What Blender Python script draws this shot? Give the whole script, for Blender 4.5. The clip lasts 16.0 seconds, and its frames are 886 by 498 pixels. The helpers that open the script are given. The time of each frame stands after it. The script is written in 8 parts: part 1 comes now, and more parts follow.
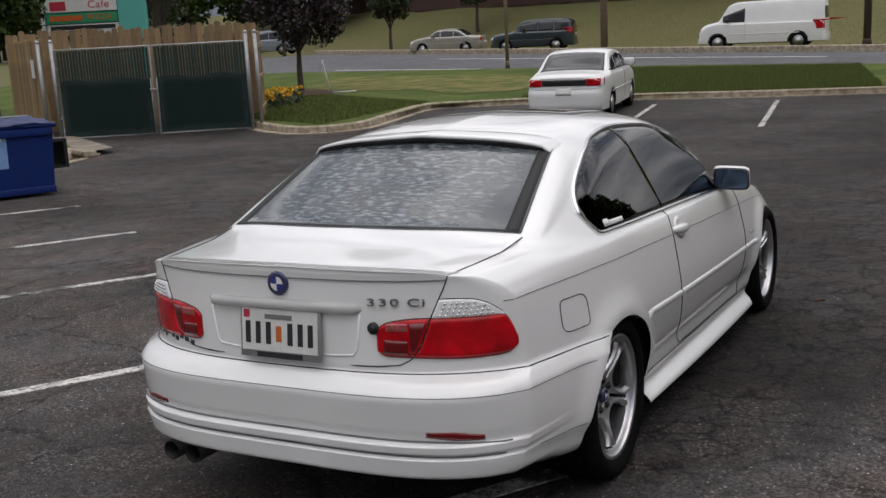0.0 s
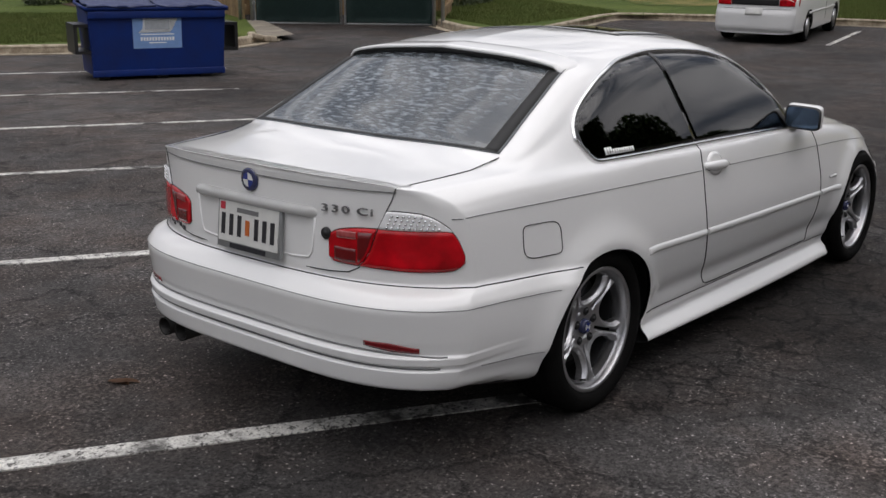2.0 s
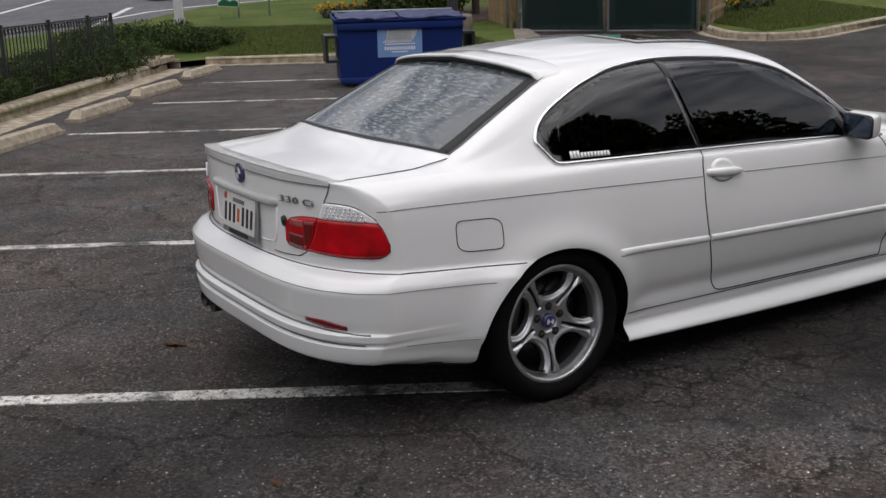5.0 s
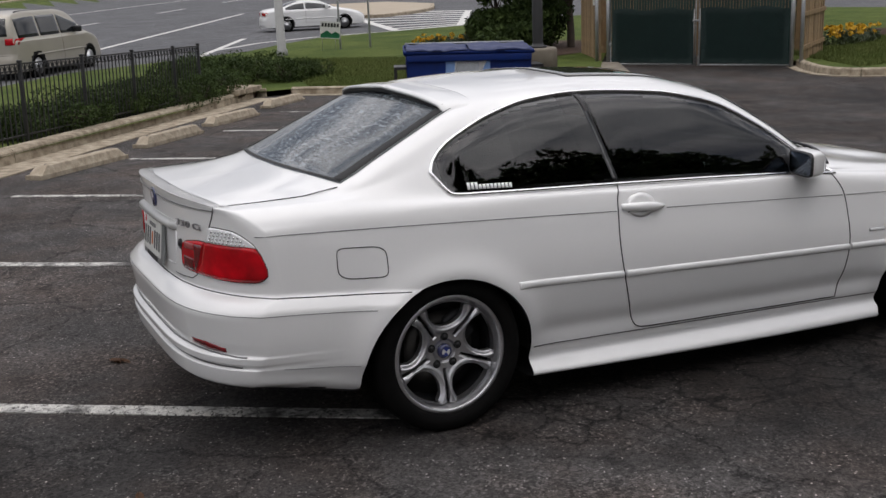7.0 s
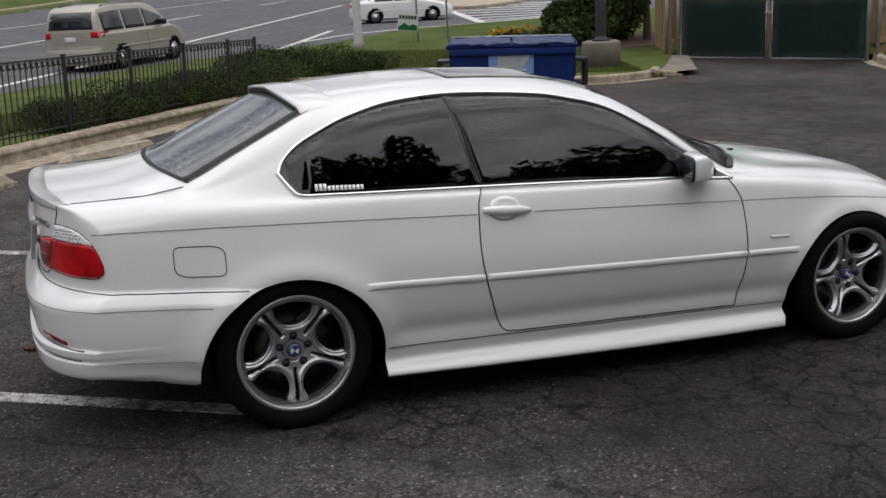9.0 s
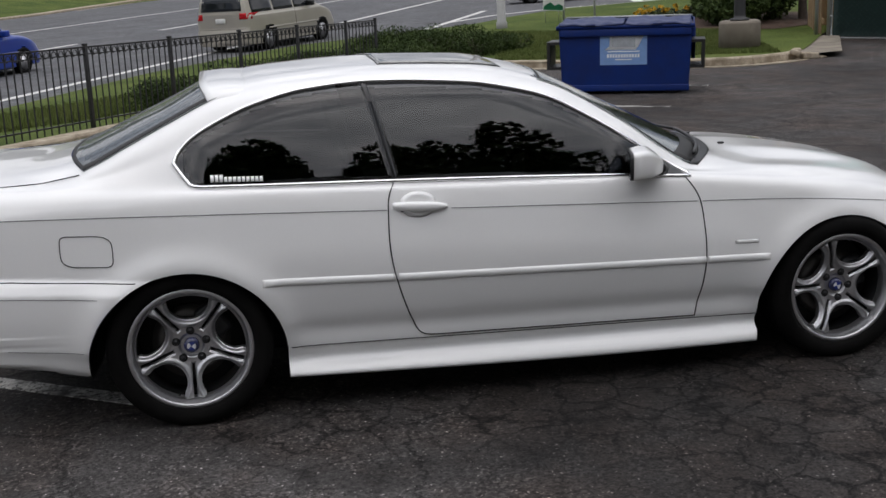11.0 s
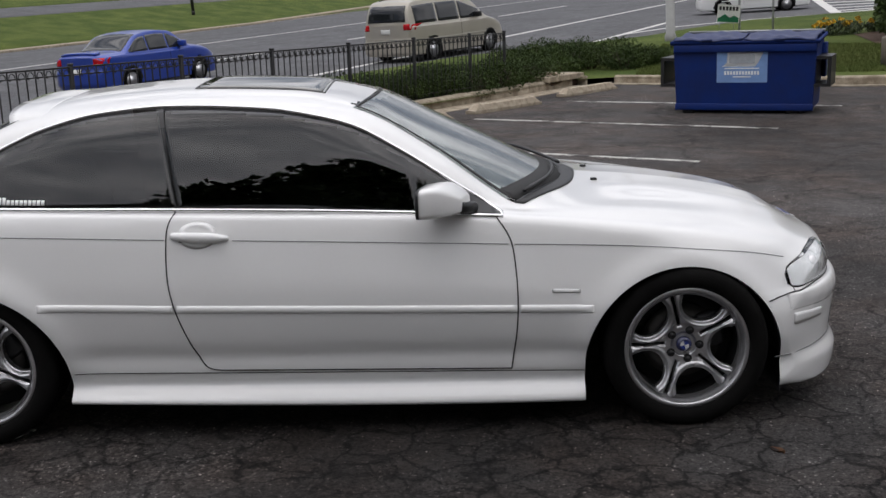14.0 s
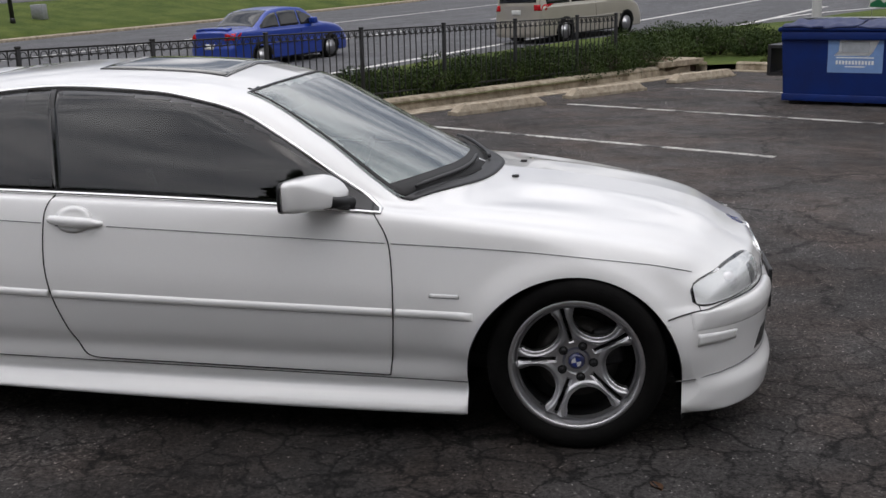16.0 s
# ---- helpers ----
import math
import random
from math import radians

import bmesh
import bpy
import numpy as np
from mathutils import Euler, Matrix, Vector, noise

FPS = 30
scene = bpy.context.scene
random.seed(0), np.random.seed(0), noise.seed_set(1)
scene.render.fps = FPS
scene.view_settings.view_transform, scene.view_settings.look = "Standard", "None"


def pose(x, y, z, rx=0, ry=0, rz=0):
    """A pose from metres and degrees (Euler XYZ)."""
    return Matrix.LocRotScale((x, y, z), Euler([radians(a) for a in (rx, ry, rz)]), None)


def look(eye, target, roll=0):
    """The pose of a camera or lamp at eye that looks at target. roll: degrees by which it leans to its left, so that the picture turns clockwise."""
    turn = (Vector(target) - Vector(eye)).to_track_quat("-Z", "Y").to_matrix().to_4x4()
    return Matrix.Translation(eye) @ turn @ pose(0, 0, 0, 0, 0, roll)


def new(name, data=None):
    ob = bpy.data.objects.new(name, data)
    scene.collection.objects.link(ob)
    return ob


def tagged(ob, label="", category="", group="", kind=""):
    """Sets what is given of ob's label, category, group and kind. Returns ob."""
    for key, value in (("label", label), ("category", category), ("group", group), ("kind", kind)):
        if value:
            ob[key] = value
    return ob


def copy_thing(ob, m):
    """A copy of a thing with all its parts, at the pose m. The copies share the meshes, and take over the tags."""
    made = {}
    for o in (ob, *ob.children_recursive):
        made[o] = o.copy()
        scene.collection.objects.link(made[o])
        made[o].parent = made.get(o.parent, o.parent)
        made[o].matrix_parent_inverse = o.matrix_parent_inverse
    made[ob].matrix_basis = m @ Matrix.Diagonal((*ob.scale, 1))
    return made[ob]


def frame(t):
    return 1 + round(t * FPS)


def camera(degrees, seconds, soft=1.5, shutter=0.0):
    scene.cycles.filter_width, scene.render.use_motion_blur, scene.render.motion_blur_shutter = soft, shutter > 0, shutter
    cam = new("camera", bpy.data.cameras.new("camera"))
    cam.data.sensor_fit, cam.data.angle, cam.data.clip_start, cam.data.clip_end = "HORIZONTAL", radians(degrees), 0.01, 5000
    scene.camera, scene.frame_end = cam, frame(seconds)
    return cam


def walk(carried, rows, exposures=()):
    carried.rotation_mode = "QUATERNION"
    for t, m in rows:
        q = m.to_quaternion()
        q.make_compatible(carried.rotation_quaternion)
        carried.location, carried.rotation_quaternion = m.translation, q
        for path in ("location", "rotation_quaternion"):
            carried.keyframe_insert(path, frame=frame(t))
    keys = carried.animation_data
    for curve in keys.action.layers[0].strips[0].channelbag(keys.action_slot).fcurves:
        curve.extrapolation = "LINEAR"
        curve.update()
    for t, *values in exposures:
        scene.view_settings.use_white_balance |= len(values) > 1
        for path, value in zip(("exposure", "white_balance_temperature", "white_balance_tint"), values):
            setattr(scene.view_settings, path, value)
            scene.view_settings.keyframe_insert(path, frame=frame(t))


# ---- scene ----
from mathutils.bvhtree import BVHTree
from mathutils.geometry import delaunay_2d_cdt

cam = camera(45.5, 16.0)
PATH = [
    (0, (-3.642, -2.109, 1.604), (-1.913, -1.168, 1.248), -3.2),
    (0.5, (-3.623, -2.337, 1.599), (-1.948, -1.336, 1.16), -2.1),
    (1, (-3.468, -2.4, 1.612), (-1.79, -1.384, 1.222), -1.7),
    (1.5, (-3.328, -2.513, 1.579), (-1.729, -1.396, 1.137), -0.4),
    (2, (-3.202, -2.744, 1.611), (-1.714, -1.513, 1.091), 0.4),
    (2.5, (-3.109, -2.918, 1.581), (-1.622, -1.657, 1.136), -0.5),
    (3, (-3.041, -3.165, 1.627), (-1.601, -1.869, 1.132), -1.2),
    (3.5, (-2.844, -3.3, 1.612), (-1.574, -1.823, 1.158), -0.1),
    (4, (-2.712, -3.456, 1.631), (-1.527, -1.916, 1.16), -0.7),
    (6.5, (-1.989, -4.28, 1.64), (-1.092, -2.557, 1.163), -1.0),
    (7, (-1.756, -4.319, 1.618), (-0.887, -2.572, 1.177), -1.3),
    (7.5, (-1.526, -4.416, 1.634), (-0.755, -2.631, 1.166), 0.1),
    (8, (-1.382, -4.597, 1.624), (-0.616, -2.802, 1.186), -0.5),
    (8.5, (-1.124, -4.698, 1.642), (-0.385, -2.893, 1.199), -1.1),
    (11, (0.232, -4.775, 1.619), (0.599, -2.868, 1.14), -2.0),
    (11.5, (0.508, -4.8, 1.627), (0.838, -2.872, 1.212), -2.5),
    (12, (0.818, -4.85, 1.618), (1.156, -2.925, 1.193), -1.0),
    (12.5, (1.075, -4.814, 1.613), (1.288, -2.873, 1.182), -2.8),
    (13, (1.331, -4.767, 1.609), (1.502, -2.821, 1.183), -1.6),
    (13.5, (1.627, -4.756, 1.615), (1.661, -2.802, 1.192), -2.0),
    (14, (1.865, -4.667, 1.616), (1.838, -2.718, 1.167), -2.0),
    (14.5, (2.09, -4.556, 1.607), (2.017, -2.599, 1.203), -1.2),
    (15, (2.326, -4.461, 1.6), (2.143, -2.522, 1.146), -2.0),
    (15.5, (2.615, -4.467, 1.619), (2.361, -2.548, 1.114), -1.7),
    (16, (2.853, -4.332, 1.598), (2.531, -2.415, 1.121), -1.3),
]
walk(cam, [(t, look(eye, target, roll)) for t, eye, target, roll in PATH], [(0, 0.24, 6550, 13.5), (8, 0.24, 6550, 13.5), (11, 0.26, 6400, 12.5), (13, 0.26, 6440, 13.0), (16, 0.28, 6470, 13.2)])

# ---------------------------------------------------------------- light: a bright overcast day
SUN_EL, SUN_AZ = radians(80), radians(200)
world = bpy.data.worlds.new("world")
scene.world = world
world.use_nodes = True
wn, wl = world.node_tree.nodes, world.node_tree.links
wn.clear()
w_out = wn.new("ShaderNodeOutputWorld")
w_bg = wn.new("ShaderNodeBackground")
w_sky = wn.new("ShaderNodeTexSky")
w_sky.sky_type, w_sky.sun_disc = "NISHITA", False
w_sky.sun_elevation, w_sky.sun_rotation = SUN_EL, SUN_AZ
w_sky.air_density, w_sky.dust_density, w_sky.ozone_density = 1.0, 3.0, 1.0
# a cloud layer drawn over the sky: grey-white, uneven, darker bellies
w_co = wn.new("ShaderNodeTexCoord")
w_map = wn.new("ShaderNodeMapping")
w_map.inputs["Scale"].default_value = (1.0, 1.0, 3.2)
w_noise = wn.new("ShaderNodeTexNoise")
w_noise.inputs["Scale"].default_value, w_noise.inputs["Detail"].default_value = 3.9, 4.5
w_noise.inputs["Roughness"].default_value = 0.55
w_ramp = wn.new("ShaderNodeValToRGB")
w_ramp.color_ramp.elements[0].position, w_ramp.color_ramp.elements[0].color = 0.39, (2.3, 2.6, 3.15, 1)
w_ramp.color_ramp.elements[1].position, w_ramp.color_ramp.elements[1].color = 0.63, (11.4, 11.4, 11.4, 1)
w_mix = wn.new("ShaderNodeMixRGB")
w_mix.inputs["Fac"].default_value = 0.88
w_bg.inputs["Strength"].default_value = 0.108
wl.new(w_co.outputs["Generated"], w_map.inputs["Vector"])
wl.new(w_map.outputs["Vector"], w_noise.inputs["Vector"])
wl.new(w_noise.outputs["Fac"], w_ramp.inputs["Fac"])
wl.new(w_sky.outputs["Color"], w_mix.inputs["Color1"])
wl.new(w_ramp.outputs["Color"], w_mix.inputs["Color2"])
# an overcast dome is brighter overhead than at the horizon
w_sep = wn.new("ShaderNodeSeparateXYZ")
w_dome = wn.new("ShaderNodeMapRange")
w_dome.inputs["From Min"].default_value, w_dome.inputs["From Max"].default_value = 0.0, 1.0
w_dome.inputs["To Min"].default_value, w_dome.inputs["To Max"].default_value = 0.42, 1.46
w_mul = wn.new("ShaderNodeMixRGB")
w_mul.blend_type, w_mul.inputs["Fac"].default_value = "MULTIPLY", 1.0
wl.new(w_co.outputs["Generated"], w_sep.inputs["Vector"])
wl.new(w_sep.outputs["Z"], w_dome.inputs["Value"])
wl.new(w_mix.outputs["Color"], w_mul.inputs["Color1"])
wl.new(w_dome.outputs["Result"], w_mul.inputs["Color2"])
wl.new(w_mul.outputs["Color"], w_bg.inputs["Color"])
wl.new(w_bg.outputs["Background"], w_out.inputs["Surface"])

sun = new("sun", bpy.data.lights.new("sun", "SUN"))
sun.data.energy, sun.data.angle, sun.data.color = 0.95, radians(100), (1.0, 0.97, 0.93)
sun.matrix_world = look((0, 0, 30), (30 * math.cos(SUN_EL) * -math.sin(SUN_AZ), 30 * math.cos(SUN_EL) * -math.cos(SUN_AZ), 30 - 30 * math.sin(SUN_EL)))

# ---------------------------------------------------------------- materials
def mat(name, color, rough=0.5, metal=0.0, spec=0.5, coat=0.0, var=0.0, scale=8.0, fine=0.0, fine_scale=120.0, bump=0.0,
        bump_scale=60.0, dark=None, transmission=0.0, alpha=1.0, emission=None, per_object=0.0, distort=0.0):
    """A principled surface whose colour wanders at two scales, with a fine relief."""
    m = bpy.data.materials.new(name)
    m.use_nodes = True
    n, l = m.node_tree.nodes, m.node_tree.links
    b = n["Principled BSDF"]
    b.inputs["Roughness"].default_value, b.inputs["Metallic"].default_value = rough, metal
    b.inputs["Specular IOR Level"].default_value = spec
    b.inputs["Coat Weight"].default_value, b.inputs["Coat Roughness"].default_value = coat, 0.03
    b.inputs["Transmission Weight"].default_value, b.inputs["Alpha"].default_value = transmission, alpha
    b.inputs["Base Color"].default_value = (*color, 1)
    if emission:
        b.inputs["Emission Color"].default_value, b.inputs["Emission Strength"].default_value = (*emission[:3], 1), emission[3]
    co = n.new("ShaderNodeTexCoord")
    last = None
    low = dark or tuple(c * 0.6 for c in color)
    if var:
        t = n.new("ShaderNodeTexNoise")
        t.inputs["Scale"].default_value, t.inputs["Detail"].default_value, t.inputs["Distortion"].default_value = scale, 6.0, distort
        r = n.new("ShaderNodeMapRange")
        r.inputs["From Min"].default_value, r.inputs["From Max"].default_value = 0.35, 0.68
        r.inputs["To Min"].default_value, r.inputs["To Max"].default_value = var, 0.0
        mix = n.new("ShaderNodeMixRGB")
        mix.inputs["Color1"].default_value, mix.inputs["Color2"].default_value = (*color, 1), (*low, 1)
        l.new(co.outputs["Object"], t.inputs["Vector"])
        l.new(t.outputs["Fac"], r.inputs["Value"])
        l.new(r.outputs["Result"], mix.inputs["Fac"])
        last = mix.outputs["Color"]
    if fine:
        t = n.new("ShaderNodeTexNoise")
        t.inputs["Scale"].default_value, t.inputs["Detail"].default_value = fine_scale, 3.0
        r = n.new("ShaderNodeMapRange")
        r.inputs["From Min"].default_value, r.inputs["From Max"].default_value = 0.3, 0.7
        r.inputs["To Min"].default_value, r.inputs["To Max"].default_value = 1.0 - fine, 1.0 + fine
        mul = n.new("ShaderNodeMixRGB")
        mul.blend_type = "MULTIPLY"
        mul.inputs["Fac"].default_value = 1.0
        l.new(co.outputs["Object"], t.inputs["Vector"])
        l.new(t.outputs["Fac"], r.inputs["Value"])
        l.new(r.outputs["Result"], mul.inputs["Color2"])
        if last:
            l.new(last, mul.inputs["Color1"])
        else:
            mul.inputs["Color1"].default_value = (*color, 1)
        last = mul.outputs["Color"]
    if per_object:
        oi = n.new("ShaderNodeObjectInfo")
        r = n.new("ShaderNodeMapRange")
        r.inputs["To Min"].default_value, r.inputs["To Max"].default_value = 1.0 - per_object, 1.0 + per_object
        mul = n.new("ShaderNodeMixRGB")
        mul.blend_type = "MULTIPLY"
        mul.inputs["Fac"].default_value = 1.0
        l.new(oi.outputs["Random"], r.inputs["Value"])
        l.new(r.outputs["Result"], mul.inputs["Color2"])
        if last:
            l.new(last, mul.inputs["Color1"])
        else:
            mul.inputs["Color1"].default_value = (*color, 1)
        last = mul.outputs["Color"]
    if last:
        l.new(last, b.inputs["Base Color"])
    if bump:
        t = n.new("ShaderNodeTexNoise")
        t.inputs["Scale"].default_value, t.inputs["Detail"].default_value = bump_scale, 4.0
        bn = n.new("ShaderNodeBump")
        bn.inputs["Strength"].default_value, bn.inputs["Distance"].default_value = bump, 0.01
        l.new(co.outputs["Object"], t.inputs["Vector"])
        l.new(t.outputs["Fac"], bn.inputs["Height"])
        l.new(bn.outputs["Normal"], b.inputs["Normal"])
    return m


def asphalt(name, base, crack=1.0, grit=0.5, stain=0.5):
    """Worn asphalt: stone grit, broad stains and a web of cracks."""
    m = bpy.data.materials.new(name)
    m.use_nodes = True
    n, l = m.node_tree.nodes, m.node_tree.links
    b = n["Principled BSDF"]
    co = n.new("ShaderNodeTexCoord")

    def noise_tex(scale, detail, rough=0.55):
        t = n.new("ShaderNodeTexNoise")
        t.inputs["Scale"].default_value, t.inputs["Detail"].default_value, t.inputs["Roughness"].default_value = scale, detail, rough
        l.new(co.outputs["Object"], t.inputs["Vector"])
        return t

    def ramp(src, a, b_, ca, cb):
        r = n.new("ShaderNodeMapRange")
        r.inputs["From Min"].default_value, r.inputs["From Max"].default_value = a, b_
        r.inputs["To Min"].default_value, r.inputs["To Max"].default_value = ca, cb
        l.new(src, r.inputs["Value"])
        return r.outputs["Result"]

    def times(a, b_):
        k = n.new("ShaderNodeMath")
        k.operation = "MULTIPLY"
        l.new(a, k.inputs[0])
        l.new(b_, k.inputs[1])
        return k.outputs[0]

    def over(a, b_):
        k = n.new("ShaderNodeMath")
        k.operation = "ADD"
        l.new(a, k.inputs[0])
        l.new(b_, k.inputs[1])
        return k.outputs[0]

    broad = ramp(noise_tex(0.45, 5).outputs["Fac"], 0.3, 0.7, 1.0 - stain, 1.0 + stain)
    mid = ramp(noise_tex(3.2, 7, 0.68).outputs["Fac"], 0.32, 0.68, 0.68, 1.34)
    gritty = ramp(noise_tex(75.0, 5, 0.8).outputs["Fac"], 0.35, 0.7, 1.0 - grit, 1.0 + grit)
    vo = n.new("ShaderNodeTexVoronoi")
    vo.inputs["Scale"].default_value = 150.0
    l.new(co.outputs["Object"], vo.inputs["Vector"])
    fleck = ramp(vo.outputs["Color"], 0.87, 0.99, 0.92, 1.0 + 7.0 * grit)
    value = times(times(broad, mid), times(gritty, fleck))
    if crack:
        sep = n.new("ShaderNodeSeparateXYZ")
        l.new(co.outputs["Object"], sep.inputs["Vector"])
        # the lane is worn to the stone, darker near the parked car; stalls paler
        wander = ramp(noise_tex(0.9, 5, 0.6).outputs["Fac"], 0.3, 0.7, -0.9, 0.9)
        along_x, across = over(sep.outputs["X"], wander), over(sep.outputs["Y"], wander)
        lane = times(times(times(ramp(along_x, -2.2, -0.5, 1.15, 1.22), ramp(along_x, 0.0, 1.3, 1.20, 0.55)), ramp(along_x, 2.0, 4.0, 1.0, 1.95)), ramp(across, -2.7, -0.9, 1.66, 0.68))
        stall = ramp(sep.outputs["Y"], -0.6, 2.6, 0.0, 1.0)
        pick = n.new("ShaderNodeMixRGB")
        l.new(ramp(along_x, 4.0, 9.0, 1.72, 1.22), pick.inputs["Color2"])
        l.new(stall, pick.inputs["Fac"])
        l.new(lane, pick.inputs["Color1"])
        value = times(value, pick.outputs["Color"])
        # bare stones where the binder has worn away
        stone = n.new("ShaderNodeTexVoronoi")
        stone.inputs["Scale"].default_value = 85.0
        l.new(co.outputs["Object"], stone.inputs["Vector"])
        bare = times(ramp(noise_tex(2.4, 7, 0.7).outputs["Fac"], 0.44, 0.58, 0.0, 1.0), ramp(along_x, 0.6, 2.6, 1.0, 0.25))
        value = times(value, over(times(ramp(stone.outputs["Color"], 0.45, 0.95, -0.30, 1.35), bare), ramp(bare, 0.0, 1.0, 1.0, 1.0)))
        tilt = ramp(sep.outputs["X"], -0.8, 2.8, -0.16, 0.12)
        where = ramp(over(noise_tex(0.55, 3).outputs["Fac"], tilt), 0.42, 0.56, 0.12, crack)
        where = times(where, ramp(sep.outputs["Y"], -0.8, 0.8, 1.0, 0.3))

        def web(scale, width, amount, warp_scale):
            warp = n.new("ShaderNodeMixRGB")
            warp.blend_type = "ADD"
            warp.inputs["Fac"].default_value = amount
            l.new(co.outputs["Object"], warp.inputs["Color1"])
            l.new(noise_tex(warp_scale, 8, 0.68).outputs["Color"], warp.inputs["Color2"])
            v = n.new("ShaderNodeTexVoronoi")
            v.feature = "DISTANCE_TO_EDGE"
            v.inputs["Scale"].default_value = scale
            l.new(warp.outputs["Color"], v.inputs["Vector"])
            wide = ramp(noise_tex(6.0, 3).outputs["Fac"], 0.35, 0.7, width * 0.4, width * 1.9)
            k = n.new("ShaderNodeMath")
            k.operation = "DIVIDE"
            l.new(v.outputs["Distance"], k.inputs[0])
            l.new(wide, k.inputs[1])
            return ramp(k.outputs[0], 0.0, 1.0, 1.0, 0.0)
        fine_web = times(web(5.2, 0.058, 0.15, 8.0), where)
        long_web = web(0.75, 0.012, 0.40, 4.0)
        value = times(value, times(ramp(fine_web, 0.0, 1.0, 1.0, 0.10), ramp(long_web, 0.0, 1.0, 1.0, 0.25)))
    col = n.new("ShaderNodeMixRGB")
    col.blend_type = "MULTIPLY"
    col.inputs["Fac"].default_value = 1.0
    tint = n.new("ShaderNodeMixRGB")
    tint.inputs["Color1"].default_value = (*base, 1)
    tint.inputs["Color2"].default_value = (base[0] * 1.10, base[1] * 0.96, base[2] * 0.88, 1)
    l.new(ramp(noise_tex(1.1, 6, 0.65).outputs["Fac"], 0.42, 0.62, 0.0, 1.0 if crack else 0.2), tint.inputs["Fac"])
    l.new(tint.outputs["Color"], col.inputs["Color1"])
    l.new(value, col.inputs["Color2"])
    l.new(col.outputs["Color"], b.inputs["Base Color"])
    b.inputs["Roughness"].default_value = 0.88
    b.inputs["Specular IOR Level"].default_value = 0.18
    bn = n.new("ShaderNodeBump")
    bn.inputs["Strength"].default_value, bn.inputs["Distance"].default_value = 0.45, 0.006
    l.new(value, bn.inputs["Height"])
    l.new(bn.outputs["Normal"], b.inputs["Normal"])
    return m


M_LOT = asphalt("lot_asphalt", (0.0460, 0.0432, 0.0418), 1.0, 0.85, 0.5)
M_ROAD = asphalt("road_asphalt", (0.110, 0.112, 0.118), 0.0, 0.25, 0.18)


def line_paint():
    """Stall paint worn through to the asphalt in flakes and specks."""
    m = mat("worn_line_paint", (0.60, 0.59, 0.55), 0.8, var=0.5, scale=14, dark=(0.30, 0.29, 0.27), fine=0.3, fine_scale=140, bump=0.3)
    n, l = m.node_tree.nodes, m.node_tree.links
    b = n["Principled BSDF"]
    src = b.inputs["Base Color"].links[0].from_socket
    co = n.new("ShaderNodeTexCoord")
    fac = None
    for scale, detail, a, c in ((2.6, 8, 0.40, 0.52), (38.0, 4, 0.38, 0.49)):
        t = n.new("ShaderNodeTexNoise")
        t.inputs["Scale"].default_value, t.inputs["Detail"].default_value, t.inputs["Roughness"].default_value = scale, detail, 0.72
        l.new(co.outputs["Object"], t.inputs["Vector"])
        r = n.new("ShaderNodeMapRange")
        r.inputs["From Min"].default_value, r.inputs["From Max"].default_value = a, c
        l.new(t.outputs["Fac"], r.inputs["Value"])
        if fac is None:
            fac = r.outputs["Result"]
        else:
            k = n.new("ShaderNodeMath")
            k.operation = "MULTIPLY"
            l.new(fac, k.inputs[0])
            l.new(r.outputs["Result"], k.inputs[1])
            fac = k.outputs[0]
    mix = n.new("ShaderNodeMixRGB")
    mix.inputs["Color1"].default_value = (0.045, 0.042, 0.039, 1)
    l.new(fac, mix.inputs["Fac"])
    l.new(src, mix.inputs["Color2"])
    l.new(mix.outputs["Color"], b.inputs["Base Color"])
    return m


M_LINE = line_paint()
M_ROADLINE = mat("road_line_paint", (0.62, 0.61, 0.58), 0.75, var=0.3, scale=3, dark=(0.3, 0.3, 0.3))
M_KERB = mat("kerb_concrete", (0.42, 0.36, 0.27), 0.9, var=0.8, scale=6.5, dark=(0.15, 0.115, 0.075), fine=0.25, bump=0.5, bump_scale=90, per_object=0.06)
M_STOP = mat("wheel_stop_concrete", (0.43, 0.37, 0.28), 0.9, var=0.65, scale=12, dark=(0.17, 0.13, 0.085), fine=0.22, bump=0.5, bump_scale=80, per_object=0.06)
M_GRASS = mat("lawn", (0.092, 0.116, 0.030), 0.95, spec=0.1, var=0.9, scale=0.7, dark=(0.045, 0.070, 0.016), fine=0.4, fine_scale=40, bump=0.9, bump_scale=70)
M_DRY = mat("dry_lawn", (0.19, 0.155, 0.060), 0.95, spec=0.1, var=1.0, scale=1.3, dark=(0.06, 0.085, 0.022), fine=0.4, fine_scale=40, bump=0.9, bump_scale=70)
M_BLADE = mat("grass_blade", (0.088, 0.118, 0.028), 0.8, spec=0.2, var=0.5, scale=1.2, dark=(0.115, 0.125, 0.040))
M_SOIL = mat("mulch", (0.075, 0.042, 0.026), 0.95, var=0.6, scale=9, fine=0.5, fine_scale=60, bump=0.9, bump_scale=60)
M_BANK = mat("bank_grass", (0.115, 0.105, 0.045), 0.95, spec=0.2, var=0.6, scale=0.25, dark=(0.085, 0.09, 0.03), fine=0.35, fine_scale=12, bump=0.5, bump_scale=12)
M_WHITE = mat("white_car_paint", (0.80, 0.80, 0.79), 0.30, spec=0.5, coat=1.0, var=0.10, scale=2.2, dark=(0.70, 0.695, 0.68), fine=0.015, fine_scale=300)
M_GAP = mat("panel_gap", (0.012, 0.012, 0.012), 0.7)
M_RUBBER = mat("black_rubber", (0.018, 0.018, 0.018), 0.55, var=0.4, scale=30, bump=0.2)
